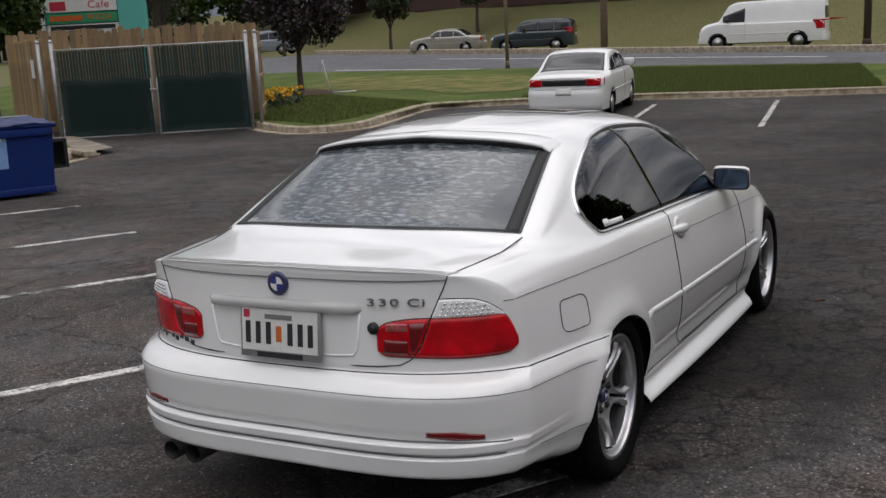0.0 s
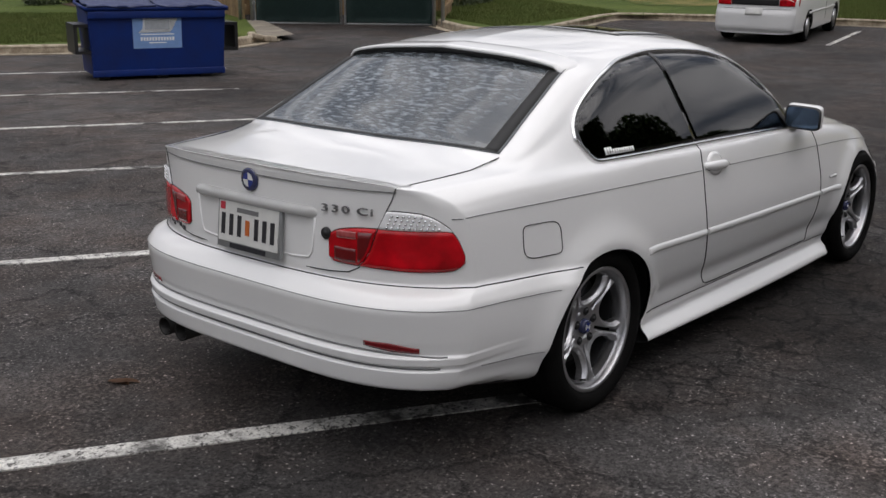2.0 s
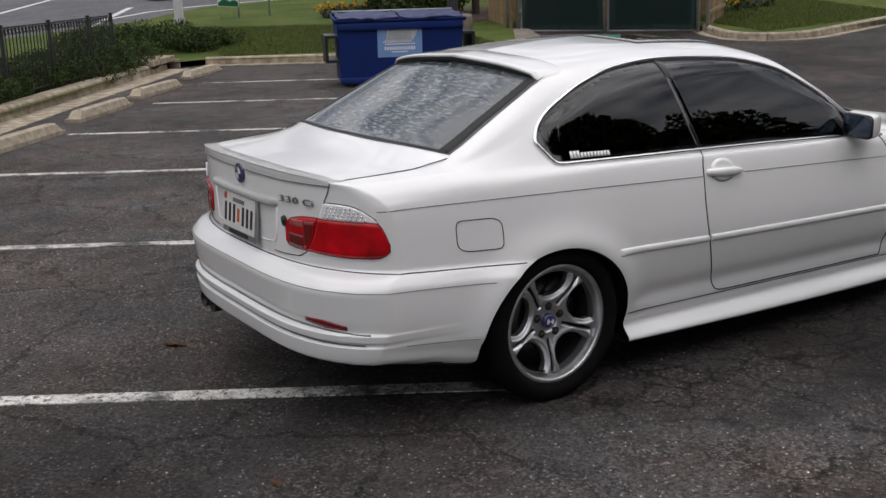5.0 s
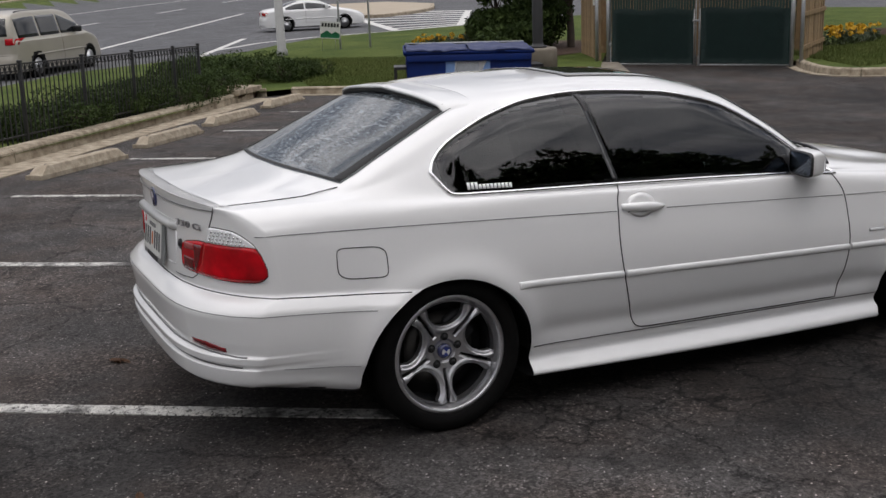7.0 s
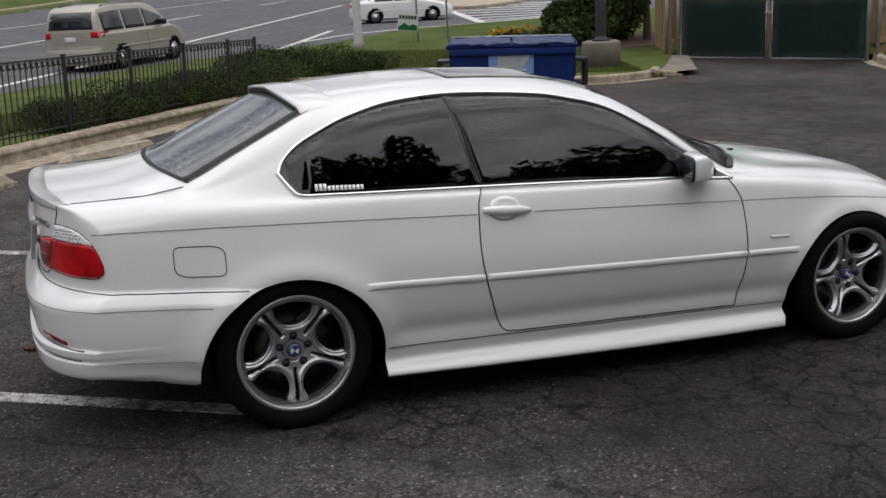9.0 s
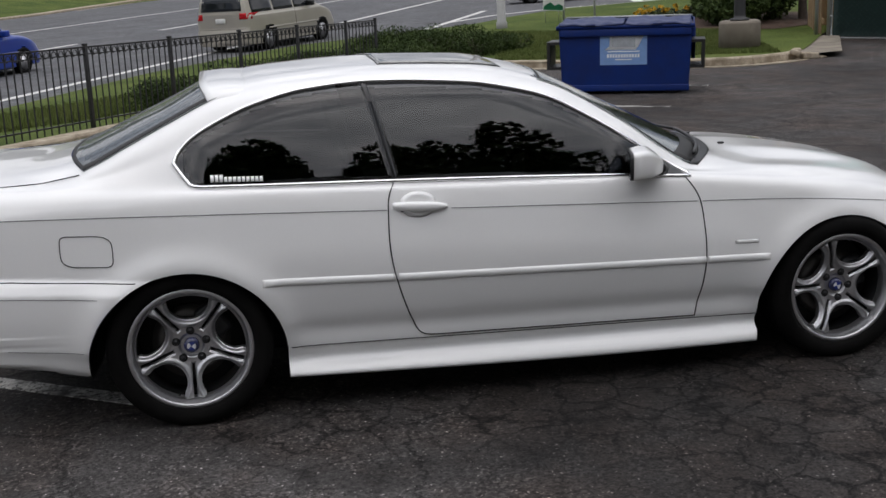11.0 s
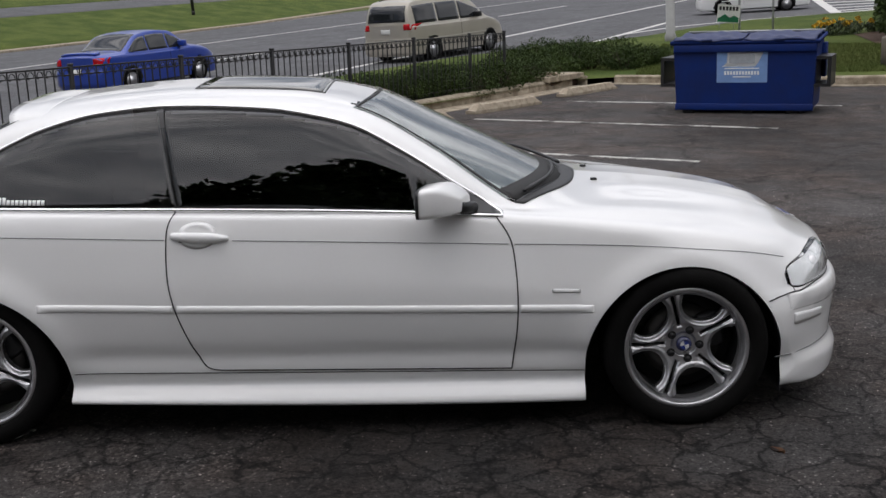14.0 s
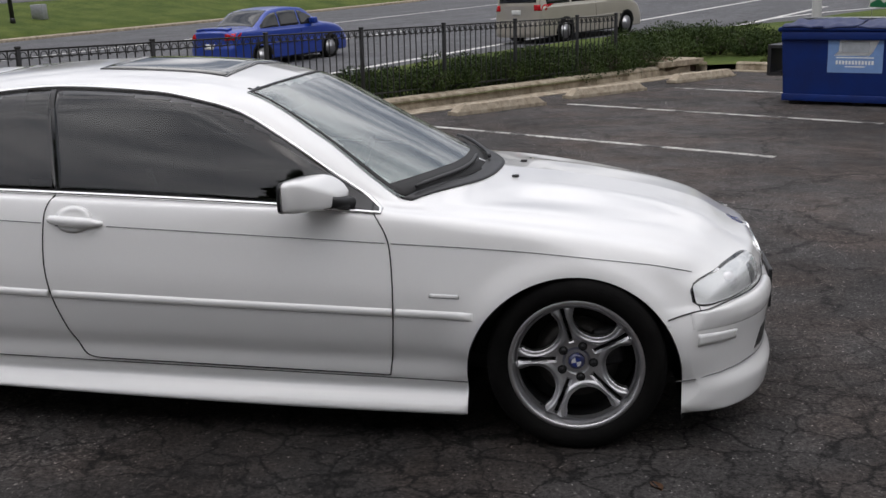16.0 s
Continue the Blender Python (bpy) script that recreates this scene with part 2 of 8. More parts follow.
M_TYRE = mat("tyre_rubber", (0.0045, 0.0044, 0.0043), 0.85, spec=0.08, var=0.5, scale=14, dark=(0.010, 0.0095, 0.009), bump=0.35, bump_scale=200)
M_BLACK = mat("black_plastic", (0.014, 0.014, 0.015), 0.4, var=0.3, scale=25)
M_ALLOY = mat("silver_alloy", (0.62, 0.62, 0.635), 0.34, metal=0.92, var=0.4, scale=18, dark=(0.44, 0.435, 0.43), fine=0.06)
M_DARKALLOY = mat("brake_dust_alloy", (0.05, 0.05, 0.052), 0.5, metal=0.7, var=0.5, scale=20)
M_CHROME = mat("satin_chrome", (0.80, 0.80, 0.80), 0.18, metal=1.0)
M_STEEL = mat("galvanised_steel", (0.36, 0.37, 0.37), 0.5, metal=0.7, var=0.4, scale=10)
M_IRON = mat("black_iron", (0.02, 0.02, 0.021), 0.5, var=0.3, scale=30)
M_RED = mat("red_lamp_plastic", (0.62, 0.004, 0.012), 0.22, spec=0.2, coat=0.3, var=0.85, scale=11, dark=(0.22, 0.002, 0.004))
M_REDPALE = mat("pale_red_lamp", (0.42, 0.10, 0.10), 0.2, coat=0.3, var=0.6, scale=60, dark=(0.25, 0.02, 0.02))
M_REDDIM = mat("shaded_red_lamp", (0.13, 0.003, 0.005), 0.14, spec=0.4, coat=0.5, var=0.6, scale=40, dark=(0.12, 0.002, 0.003), bump=0.25, bump_scale=260)
M_REDDEEP = mat("deep_red_lamp", (0.20, 0.008, 0.012), 0.14, coat=0.8, var=0.5, scale=25)
M_CLEARLAMP = mat("clear_lamp", (0.93, 0.93, 0.94), 0.20, metal=0.0, coat=0.9, var=0.4, scale=45, dark=(0.62, 0.62, 0.63))
M_DARKGLASS = mat("tinted_glass", (0.04, 0.043, 0.046), 0.0, spec=1.0, transmission=1.0)
M_DARKGLASS.node_tree.nodes["Principled BSDF"].inputs["IOR"].default_value = 1.54
M_CLEARGLASS = mat("windscreen_glass", (0.50, 0.61, 0.58), 0.0, spec=1.0, coat=1.0, transmission=1.0)
M_CLEARGLASS.node_tree.nodes["Principled BSDF"].inputs["Coat IOR"].default_value = 1.8
M_CLEARGLASS.node_tree.nodes["Principled BSDF"].inputs["Coat Roughness"].default_value = 0.14
M_CLEARGLASS.node_tree.nodes["Principled BSDF"].inputs["Specular Tint"].default_value = (0.80, 1.0, 0.96, 1)
M_ROOFGLASS = mat("smoked_roof_glass", (0.10, 0.105, 0.095), 0.04, spec=1.0, coat=1.0)
M_ROOFGLASS.node_tree.nodes["Principled BSDF"].inputs["Coat IOR"].default_value = 1.8
M_DEADLEAF = mat("dead_leaf_brown", (0.14, 0.07, 0.035), 0.8, var=0.5, scale=60)
M_SOOT = mat("sooty_steel", (0.02, 0.019, 0.018), 0.5, metal=0.5, var=0.5, scale=20)
M_REFLECTOR = mat("lamp_reflector", (0.42, 0.42, 0.41), 0.30, metal=0.7, var=0.35, scale=30, dark=(0.55, 0.55, 0.56), bump=0.5, bump_scale=22)
M_LINER = mat("headlining", (0.05, 0.05, 0.052), 0.9, var=0.3, scale=9)


def film_glass():
    """Rear window with an ageing tint film that has lifted in rows of small bubbles."""
    m = mat("bubbled_tint_glass", (0.10, 0.105, 0.11), 0.0, spec=0.6, transmission=1.0)
    n, l = m.node_tree.nodes, m.node_tree.links
    b, out = n["Principled BSDF"], n["Material Output"]
    d = n.new("ShaderNodeBsdfPrincipled")
    d.inputs["Base Color"].default_value = (0.30, 0.34, 0.37, 1)
    d.inputs["Roughness"].default_value = 0.15
    d.inputs["Specular IOR Level"].default_value = 0.6
    co = n.new("ShaderNodeTexCoord")
    mp = n.new("ShaderNodeMapping")
    mp.inputs["Scale"].default_value = (80.0, 24.0, 52.0)
    t = n.new("ShaderNodeTexNoise")
    t.inputs["Scale"].default_value, t.inputs["Detail"].default_value = 1.0, 2.0
    big = n.new("ShaderNodeTexNoise")
    big.inputs["Scale"].default_value = 3.0
    mul = n.new("ShaderNodeMath")
    mul.operation = "MULTIPLY"
    r = n.new("ShaderNodeMapRange")
    r.inputs["From Min"].default_value, r.inputs["From Max"].default_value = 0.48, 0.68
    r.inputs["To Min"].default_value, r.inputs["To Max"].default_value = 0.0, 0.54
    mix = n.new("ShaderNodeMixShader")
    l.new(co.outputs["Object"], mp.inputs["Vector"])
    l.new(mp.outputs["Vector"], t.inputs["Vector"])
    l.new(co.outputs["Object"], big.inputs["Vector"])
    l.new(t.outputs["Fac"], r.inputs["Value"])
    # the film holds near the edges and has let go in the middle
    sep = n.new("ShaderNodeSeparateXYZ")
    l.new(co.outputs["Object"], sep.inputs["Vector"])
    dist = n.new("ShaderNodeMath")
    dist.operation = "ABSOLUTE"
    l.new(sep.outputs["Y"], dist.inputs[0])
    wide = n.new("ShaderNodeMapRange")
    wide.inputs["From Min"].default_value, wide.inputs["From Max"].default_value = 0.30, 0.56
    wide.inputs["To Min"].default_value, wide.inputs["To Max"].default_value = 1.0, 0.15
    l.new(dist.outputs[0], wide.inputs["Value"])
    l.new(r.outputs["Result"], mul.inputs[0])
    l.new(wide.outputs["Result"], mul.inputs[1])
    haze = n.new("ShaderNodeMath")
    haze.operation = "MULTIPLY_ADD"
    patch = n.new("ShaderNodeMapRange")
    patch.inputs["From Min"].default_value, patch.inputs["From Max"].default_value = 0.35, 0.65
    patch.inputs["To Min"].default_value, patch.inputs["To Max"].default_value = 0.55, 1.0
    l.new(big.outputs["Fac"], patch.inputs["Value"])
    l.new(mul.outputs[0], haze.inputs[0])
    l.new(patch.outputs["Result"], haze.inputs[1])
    haze.inputs[2].default_value = 0.20
    l.new(haze.outputs[0], mix.inputs["Fac"])
    l.new(b.outputs["BSDF"], mix.inputs[1])
    l.new(d.outputs["BSDF"], mix.inputs[2])
    l.new(mix.outputs["Shader"], out.inputs["Surface"])
    return m


M_FILM = film_glass()
M_BADGE = mat("grey_badge_chrome", (0.30, 0.30, 0.31), 0.3, metal=0.9)
M_PLATE = mat("plate_white", (0.66, 0.66, 0.63), 0.5, var=0.2, scale=30)
M_INK = mat("plate_ink", (0.02, 0.02, 0.025), 0.5)
M_ROUNDBLUE = mat("badge_blue", (0.02, 0.04, 0.22), 0.25, coat=0.6)
M_ROUNDWHITE = mat("badge_white", (0.7, 0.7, 0.7), 0.25, coat=0.6)
M_DISC = mat("brake_disc", (0.09, 0.085, 0.08), 0.4, metal=0.8, var=0.3, scale=30)
M_LENS = mat("headlamp_lens", (0.92, 0.94, 0.95), 0.0, transmission=1.0)
# grey for painted shade lines on the bodywork; also one printed plate bar
M_LINEGREY = mat("crease_shade", (0.16, 0.16, 0.16), 0.6)
M_INTERIOR = mat("dark_cabin_cloth", (0.03, 0.03, 0.032), 0.9, var=0.3)
M_BLUE = mat("blue_painted_steel", (0.004, 0.024, 0.150), 0.5, spec=0.25, var=0.5, scale=4, dark=(0.010, 0.018, 0.085), fine=0.12, bump=0.15, bump_scale=25)
M_BLUELID = mat("blue_plastic_lid", (0.010, 0.022, 0.095), 0.55, var=0.4, scale=6)
M_DECAL = mat("label_blue", (0.22, 0.37, 0.68), 0.5, var=0.25, scale=10)
M_DECALW = mat("label_white", (0.90, 0.91, 0.90), 0.5, var=0.2, scale=16, dark=(0.74, 0.76, 0.78))
M_WOOD = mat("weathered_fence_board", (0.30, 0.20, 0.10), 0.85, var=0.6, scale=5, dark=(0.15, 0.10, 0.06), fine=0.25, bump=0.4, per_object=0.25)
M_GREENMESH = mat("green_slat", (0.014, 0.042, 0.034), 0.6, var=0.5, scale=5, dark=(0.008, 0.02, 0.018), per_object=0.25)
M_SHRUB = mat("shrub_leaf", (0.050, 0.075, 0.018), 0.7, spec=0.15, var=0.8, scale=2.2, dark=(0.018, 0.034, 0.010))
M_LEAF = mat("tree_leaf", (0.045, 0.065, 0.022), 0.6, var=0.7, scale=1.3, dark=(0.02, 0.032, 0.012))
M_PLUM = mat("plum_leaf", (0.022, 0.010, 0.012), 0.6, var=0.6, scale=3, dark=(0.012, 0.006, 0.008))
M_BARK = mat("bark", (0.07, 0.052, 0.04), 0.9, var=0.6, scale=14, bump=0.8, bump_scale=40)
M_POLEWOOD = mat("pole_wood", (0.20, 0.15, 0.10), 0.9, var=0.5, scale=6, bump=0.4)
M_YELLOW = mat("yellow_petals", (0.62, 0.36, 0.01), 0.7, var=0.4, scale=30)
M_TEAL = mat("teal_sign_frame", (0.10, 0.42, 0.36), 0.5, var=0.2, scale=4)
M_SIGNW = mat("white_sign_panel", (0.66, 0.66, 0.63), 0.5, var=0.2, scale=6)
M_SIGNRED = mat("red_sign_ink", (0.45, 0.03, 0.05), 0.5)
M_SIGNORANGE = mat("orange_sign_ink", (0.5, 0.12, 0.02), 0.5)
M_SIGNBLACK = mat("black_sign_ink", (0.02, 0.02, 0.022), 0.5)
M_SIGNGREEN = mat("green_sign_ink", (0.03, 0.26, 0.12), 0.5)


# ---------------------------------------------------------------- small mesh tools
def part(name, bm, material, parent=None, label="", smooth=True, angle=None):
    """Link a bmesh as one mesh object, under a thing or a part."""
    me = bpy.data.meshes.new(name)
    if smooth:
        for f in bm.faces:
            f.smooth = True
        if angle is not None:
            for e in bm.edges:
                if len(e.link_faces) == 2 and e.calc_face_angle(0) > angle:
                    e.smooth = False
    bm.to_mesh(me)
    bm.free()
    me.materials.append(material)
    ob = new(name, me)
    if parent:
        ob.parent = parent
    if label:
        tagged(ob, label)
    return ob


def thing(name, m, label, category, group="", kind=""):
    """An empty at the base of a thing, which carries its parts."""
    ob = new(name)
    ob.matrix_world = m
    ob.empty_display_size = 0.1
    return tagged(ob, label, category, group, kind)


def box(bm, x0, x1, y0, y1, z0, z1, bevel=0.0, m=None):
    vs = [bm.verts.new((x, y, z)) for z in (z0, z1) for x, y in ((x0, y0), (x1, y0), (x1, y1), (x0, y1))]
    fs = [bm.faces.new([vs[i] for i in q]) for q in ((3, 2, 1, 0), (4, 5, 6, 7), (0, 1, 5, 4), (1, 2, 6, 5), (2, 3, 7, 6), (3, 0, 4, 7))]
    if bevel:
        made = bmesh.ops.bevel(bm, geom=list({e for f in fs for e in f.edges}), offset=bevel, segments=2, affect="EDGES", profile=0.5)
        vs = list({v for f in made["faces"] for v in f.verts} | {v for v in vs if v.is_valid})
    if m is not None:
        bmesh.ops.transform(bm, matrix=m, verts=[v for v in vs if v.is_valid])
    return vs


def tube(bm, pts, r, n=8, closed=False, taper=None):
    """A round bar along points."""
    pts = [Vector(p) for p in pts]
    rings, up = [], None
    for i, p in enumerate(pts):
        a = pts[i - 1] if (i or closed) else pts[0]
        b = pts[(i + 1) % len(pts)] if (i < len(pts) - 1 or closed) else pts[-1]
        d = (b - a).normalized()
        if up is None:
            up = d.orthogonal().normalized()
        up = (up - d * up.dot(d)).normalized()
        side = d.cross(up)
        rr = r if taper is None else r * (1 + (taper - 1) * i / max(1, len(pts) - 1))
        rings.append([bm.verts.new(p + (up * math.cos(2 * math.pi * k / n) + side * math.sin(2 * math.pi * k / n)) * rr) for k in range(n)])
    pairs = list(zip(rings, rings[1:])) + ([(rings[-1], rings[0])] if closed else [])
    for a, b in pairs:
        for k in range(n):
            bm.faces.new((a[k], a[(k + 1) % n], b[(k + 1) % n], b[k]))
    if not closed:
        bm.faces.new(rings[0][::-1])
        bm.faces.new(rings[-1])


def lathe(bm, profile, n=48, axis="z", closed=False):
    """Turn a profile of (radius, height) round an axis."""
    def at(r, h, a):
        c, s = r * math.cos(a), r * math.sin(a)
        return {"z": (c, s, h), "y": (c, h, s), "x": (h, c, s)}[axis]
    rings = [[bm.verts.new(at(r, h, 2 * math.pi * k / n)) for k in range(n)] for r, h in profile]
    pairs = list(zip(rings, rings[1:])) + ([(rings[-1], rings[0])] if closed else [])
    for a, b in pairs:
        for k in range(n):
            bm.faces.new((a[k], a[(k + 1) % n], b[(k + 1) % n], b[k]))
    if not closed:
        for ring in (rings[0], rings[-1]):
            if profile[0][0] > 1e-6:
                bm.faces.new(ring)
    bmesh.ops.recalc_face_normals(bm, faces=bm.faces)


def grid(bm, rows):
    """Faces between rows of points; returns the vertices."""
    vs = [[bm.verts.new(p) for p in row] for row in rows]
    for a, b in zip(vs, vs[1:]):
        for i in range(len(a) - 1):
            bm.faces.new((a[i], a[i + 1], b[i + 1], b[i]))
    return vs


def slab(bm, outer, inner):
    """A closed sheet with thickness, from two equal grids of points."""
    a, b = grid(bm, outer), grid(bm, inner)
    n, k = len(a), len(a[0])
    ring = [(i, 0) for i in range(n)] + [(n - 1, j) for j in range(1, k)] + [(i, k - 1) for i in range(n - 2, -1, -1)] + [(0, j) for j in range(k - 2, 0, -1)]
    for (i, j), (p, q) in zip(ring, ring[1:] + ring[:1]):
        bm.faces.new((a[i][j], a[p][q], b[p][q], b[i][j]))
    bmesh.ops.recalc_face_normals(bm, faces=bm.faces)


def curve_of(points):
    """A smooth function through a few (x, value) points, with no overshoot."""
    xs, ys = np.array([p[0] for p in points], float), np.array([p[1] for p in points], float)
    h, d = np.diff(xs), np.diff(ys) / np.diff(xs)
    s = np.zeros(len(xs))
    for i in range(1, len(xs) - 1):
        if d[i - 1] * d[i] > 0:
            w1, w2 = 2 * h[i] + h[i - 1], h[i] + 2 * h[i - 1]
            s[i] = (w1 + w2) / (w1 / d[i - 1] + w2 / d[i])
    s[0], s[-1] = d[0], d[-1]

    def f(x):
        x = min(max(x, xs[0]), xs[-1])
        i = min(int(np.searchsorted(xs, x, side="right")) - 1, len(xs) - 2)
        t = (x - xs[i]) / h[i]
        return float((1 + 2 * t) * (1 - t) ** 2 * ys[i] + t * (1 - t) ** 2 * h[i] * s[i] + t * t * (3 - 2 * t) * ys[i + 1] + t * t * (t - 1) * h[i] * s[i + 1])
    return f


def step(a, b, x):
    t = min(max((x - a) / (b - a), 0.0), 1.0)
    return t * t * (3 - 2 * t)


def smooth_line(pts, n=8):
    """More points on a rounded line through the given ones."""
    pts = [Vector(p) for p in pts]
    out = []
    for i in range(len(pts) - 1):
        p0, p1, p2, p3 = pts[max(i - 1, 0)], pts[i], pts[i + 1], pts[min(i + 2, len(pts) - 1)]
        m = n if isinstance(n, int) else n[i]
        for k in range(m):
            t = k / m
            out.append(0.5 * (2 * p1 + (p2 - p0) * t + (2 * p0 - 5 * p1 + 4 * p2 - p3) * t * t + (3 * p1 - p0 - 3 * p2 + p3) * t ** 3))
    return out + [pts[-1]]

# ---------------------------------------------------------------- the lie of the land
def far_plane(x, y):
    return -0.517 + 0.033 * x + 0.0225 * y


KX, KY = 0.576, 0.817            # along the fence kerb
RX, RY = 0.4226, 0.9063          # along the main road


def land(x, y):
    """Height of the paving: the level lot, the road that falls and rises past it, the slopes beyond."""
    p = far_plane(x, y)
    lot = 0.5 * (p + math.sqrt(p * p + 0.0144))
    w = step(6.5, 12.0, -KY * x + KX * y)
    z = lot * (1 - w) + p * w
    q = -RY * x + RX * y - 41.6
    if q > 0 and y > 0:
        z += 0.19 * min(q, 9) + 0.07 * min(max(q - 9, 0), 9) + 0.10 * min(max(q - 18, 0), 40)
    e = (x - 41.5 - 0.42 * (y - 2.4)) * 0.922 - 4.0
    if e > 0 and q < 0:
        z += min(0.42 * min(max(e - 2.5, 0), 9.5), 3.6)
    return z


LEAN = Vector((-0.033, -0.0225, 1.0)).normalized()


def spot(x, y, turn=0.0, lift=0.0, lean=True):
    """A pose on the land; things off the lot stand plumb to the far ground."""
    m = pose(x, y, land(x, y) + lift)
    if lean:
        m = m @ Vector((0, 0, 1)).rotation_difference(LEAN).to_matrix().to_4x4()
    return m @ pose(0, 0, 0, 0, 0, turn)


def sheet(name, outline, material, lift, cell, label, kind="structure", category=""):
    """A flat-laid area with a given outline that follows the land."""
    xs, ys = [p[0] for p in outline], [p[1] for p in outline]
    pts = [Vector(p) for p in outline]
    n_out = len(pts)
    nx, ny = int((max(xs) - min(xs)) / cell), int((max(ys) - min(ys)) / cell)
    pts += [Vector((min(xs) + (i + 0.5) * cell, min(ys) + (j + 0.5) * cell)) for i in range(nx) for j in range(ny)]
    vs, _, fs, *_ = delaunay_2d_cdt(pts, [(i, (i + 1) % n_out) for i in range(n_out)], [], 1, 1e-4)
    bm = bmesh.new()
    made = [bm.verts.new((v.x, v.y, 0)) for v in vs]
    for f in fs:
        bm.faces.new([made[i] for i in f])
    loose = [v for v in bm.verts if not v.link_faces]
    bmesh.ops.delete(bm, geom=loose, context="VERTS")
    for v in bm.verts:
        v.co.z = land(v.co.x, v.co.y) + (lift(v.co.x, v.co.y) if callable(lift) else lift)
    bmesh.ops.recalc_face_normals(bm, faces=bm.faces)
    if sum(f.normal.z for f in bm.faces) < 0:
        bmesh.ops.reverse_faces(bm, faces=bm.faces)
    ob = part(name, bm, material)
    return tagged(ob, label, category or name.split("_")[0], kind=kind)


def ribbon(name, pts, width, material, lift, parent=None):
    """A painted stripe along points on the land, a few millimetres thick."""
    bm = bmesh.new()
    line = [Vector((x, y, 0)) for x, y in pts]
    rows_t, rows_b = [], []
    dense = []
    for a, b in zip(line, line[1:]):
        k = max(1, int((b - a).length / 1.0))
        dense += [a.lerp(b, i / k) for i in range(k)]
    dense.append(line[-1])
    for i, p in enumerate(dense):
        d = (dense[min(i + 1, len(dense) - 1)] - dense[max(i - 1, 0)]).normalized()
        s = Vector((-d.y, d.x, 0)) * width / 2
        top = [p - s, p + s]
        rows_t.append([Vector((c.x, c.y, land(c.x, c.y) + lift)) for c in top])
        rows_b.append([Vector((c.x, c.y, land(c.x, c.y) + lift - 0.02)) for c in top])
    slab(bm, rows_t, rows_b)
    return part(name, bm, material, parent, smooth=False)


# the ground: one sheet to the horizon, finer near the lot
bm = bmesh.new()
axis_x = [-600, -300, -160] + [-100 + 5 * i for i in range(45)] + [160, 300, 600]
axis_y = [-600, -300, -160] + [-80 + 5 * i for i in range(57)] + [260, 400, 700]
grid(bm, [[(x, y, land(x, y) - 0.25) for x in axis_x] for y in axis_y])
ground = tagged(part("ground", bm, M_BANK), "wide grassy ground with rough dry turf", "ground", kind="structure")

MAIN_NEAR = [(-34, -40), (-9.0, 5.0), (-4.0, 14.6), (-1.6, 20.0), (2.0, 25.0), (7.9, 28.4), (9.6, 30.6), (12.4, 33.4), (16.0, 34.0), (21.5, 34.9), (30, 38)]
EAST_NEAR = [(29.5, -60), (30.8, -8), (31.9, 1.5), (33.6, 8.6), (34.0, 17.5), (34.6, 25.8), (33, 34)]
KERB_BACK = [(-26.2, -29.0), (-13.2, -10.5), (-0.75, 8.62), (3.25, 14.30), (4.15, 15.55)]
KERB_SIDE = [(4.95, 15.70), (6.0, 14.9), (7.1, 14.05), (8.3, 13.2), (9.2, 12.85), (10.2, 13.0), (10.75, 13.6)]
KERB_EAST = [(15.25, 12.75), (14.75, 12.0), (14.35, 11.1), (14.55, 10.35), (15.4, 9.95), (16.9, 10.2), (19.3, 10.55), (20.1, 9.4), (20.9, 7.6), (21.6, 5.6), (21.9, 3.4), (22.6, 0.6), (24.6, -8), (28, -25)]

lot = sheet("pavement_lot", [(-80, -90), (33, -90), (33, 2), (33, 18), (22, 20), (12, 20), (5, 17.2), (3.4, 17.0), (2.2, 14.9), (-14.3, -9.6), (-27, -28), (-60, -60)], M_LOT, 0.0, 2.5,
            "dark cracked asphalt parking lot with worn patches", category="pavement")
road_main = sheet("road_main", MAIN_NEAR + [(60, 90), (60, 215), (36, 200), (-12.1, 72.4), (-22.6, 49.7), (-75, -62), (-50, -70)], M_ROAD, 0.03, 4.0, "wide grey asphalt road with faded lane lines", category="road")
road_east = sheet("road_east", EAST_NEAR + [(45, 46), (57, 40), (50, 25), (44.3, 11.5), (40.6, 2.4), (36, -9), (30, -60)], M_ROAD, 0.035, 4.0, "grey asphalt side street past the lot", category="road")

sheet("ground_verge", KERB_BACK[2:] + KERB_SIDE + [(11.3, 14.3), (12.6, 16.1), (14.4, 18.4), (17.2, 16.6)] + KERB_EAST + [(29.3, -25)] + EAST_NEAR[1:] + MAIN_NEAR[::-1][:-1] + [(-10.5, 0.0), (-9.4, -4.6)],
                   M_GRASS, lambda x, y: 0.115, 1.5, "mown green lawn between the lot and the streets", category="lawn")


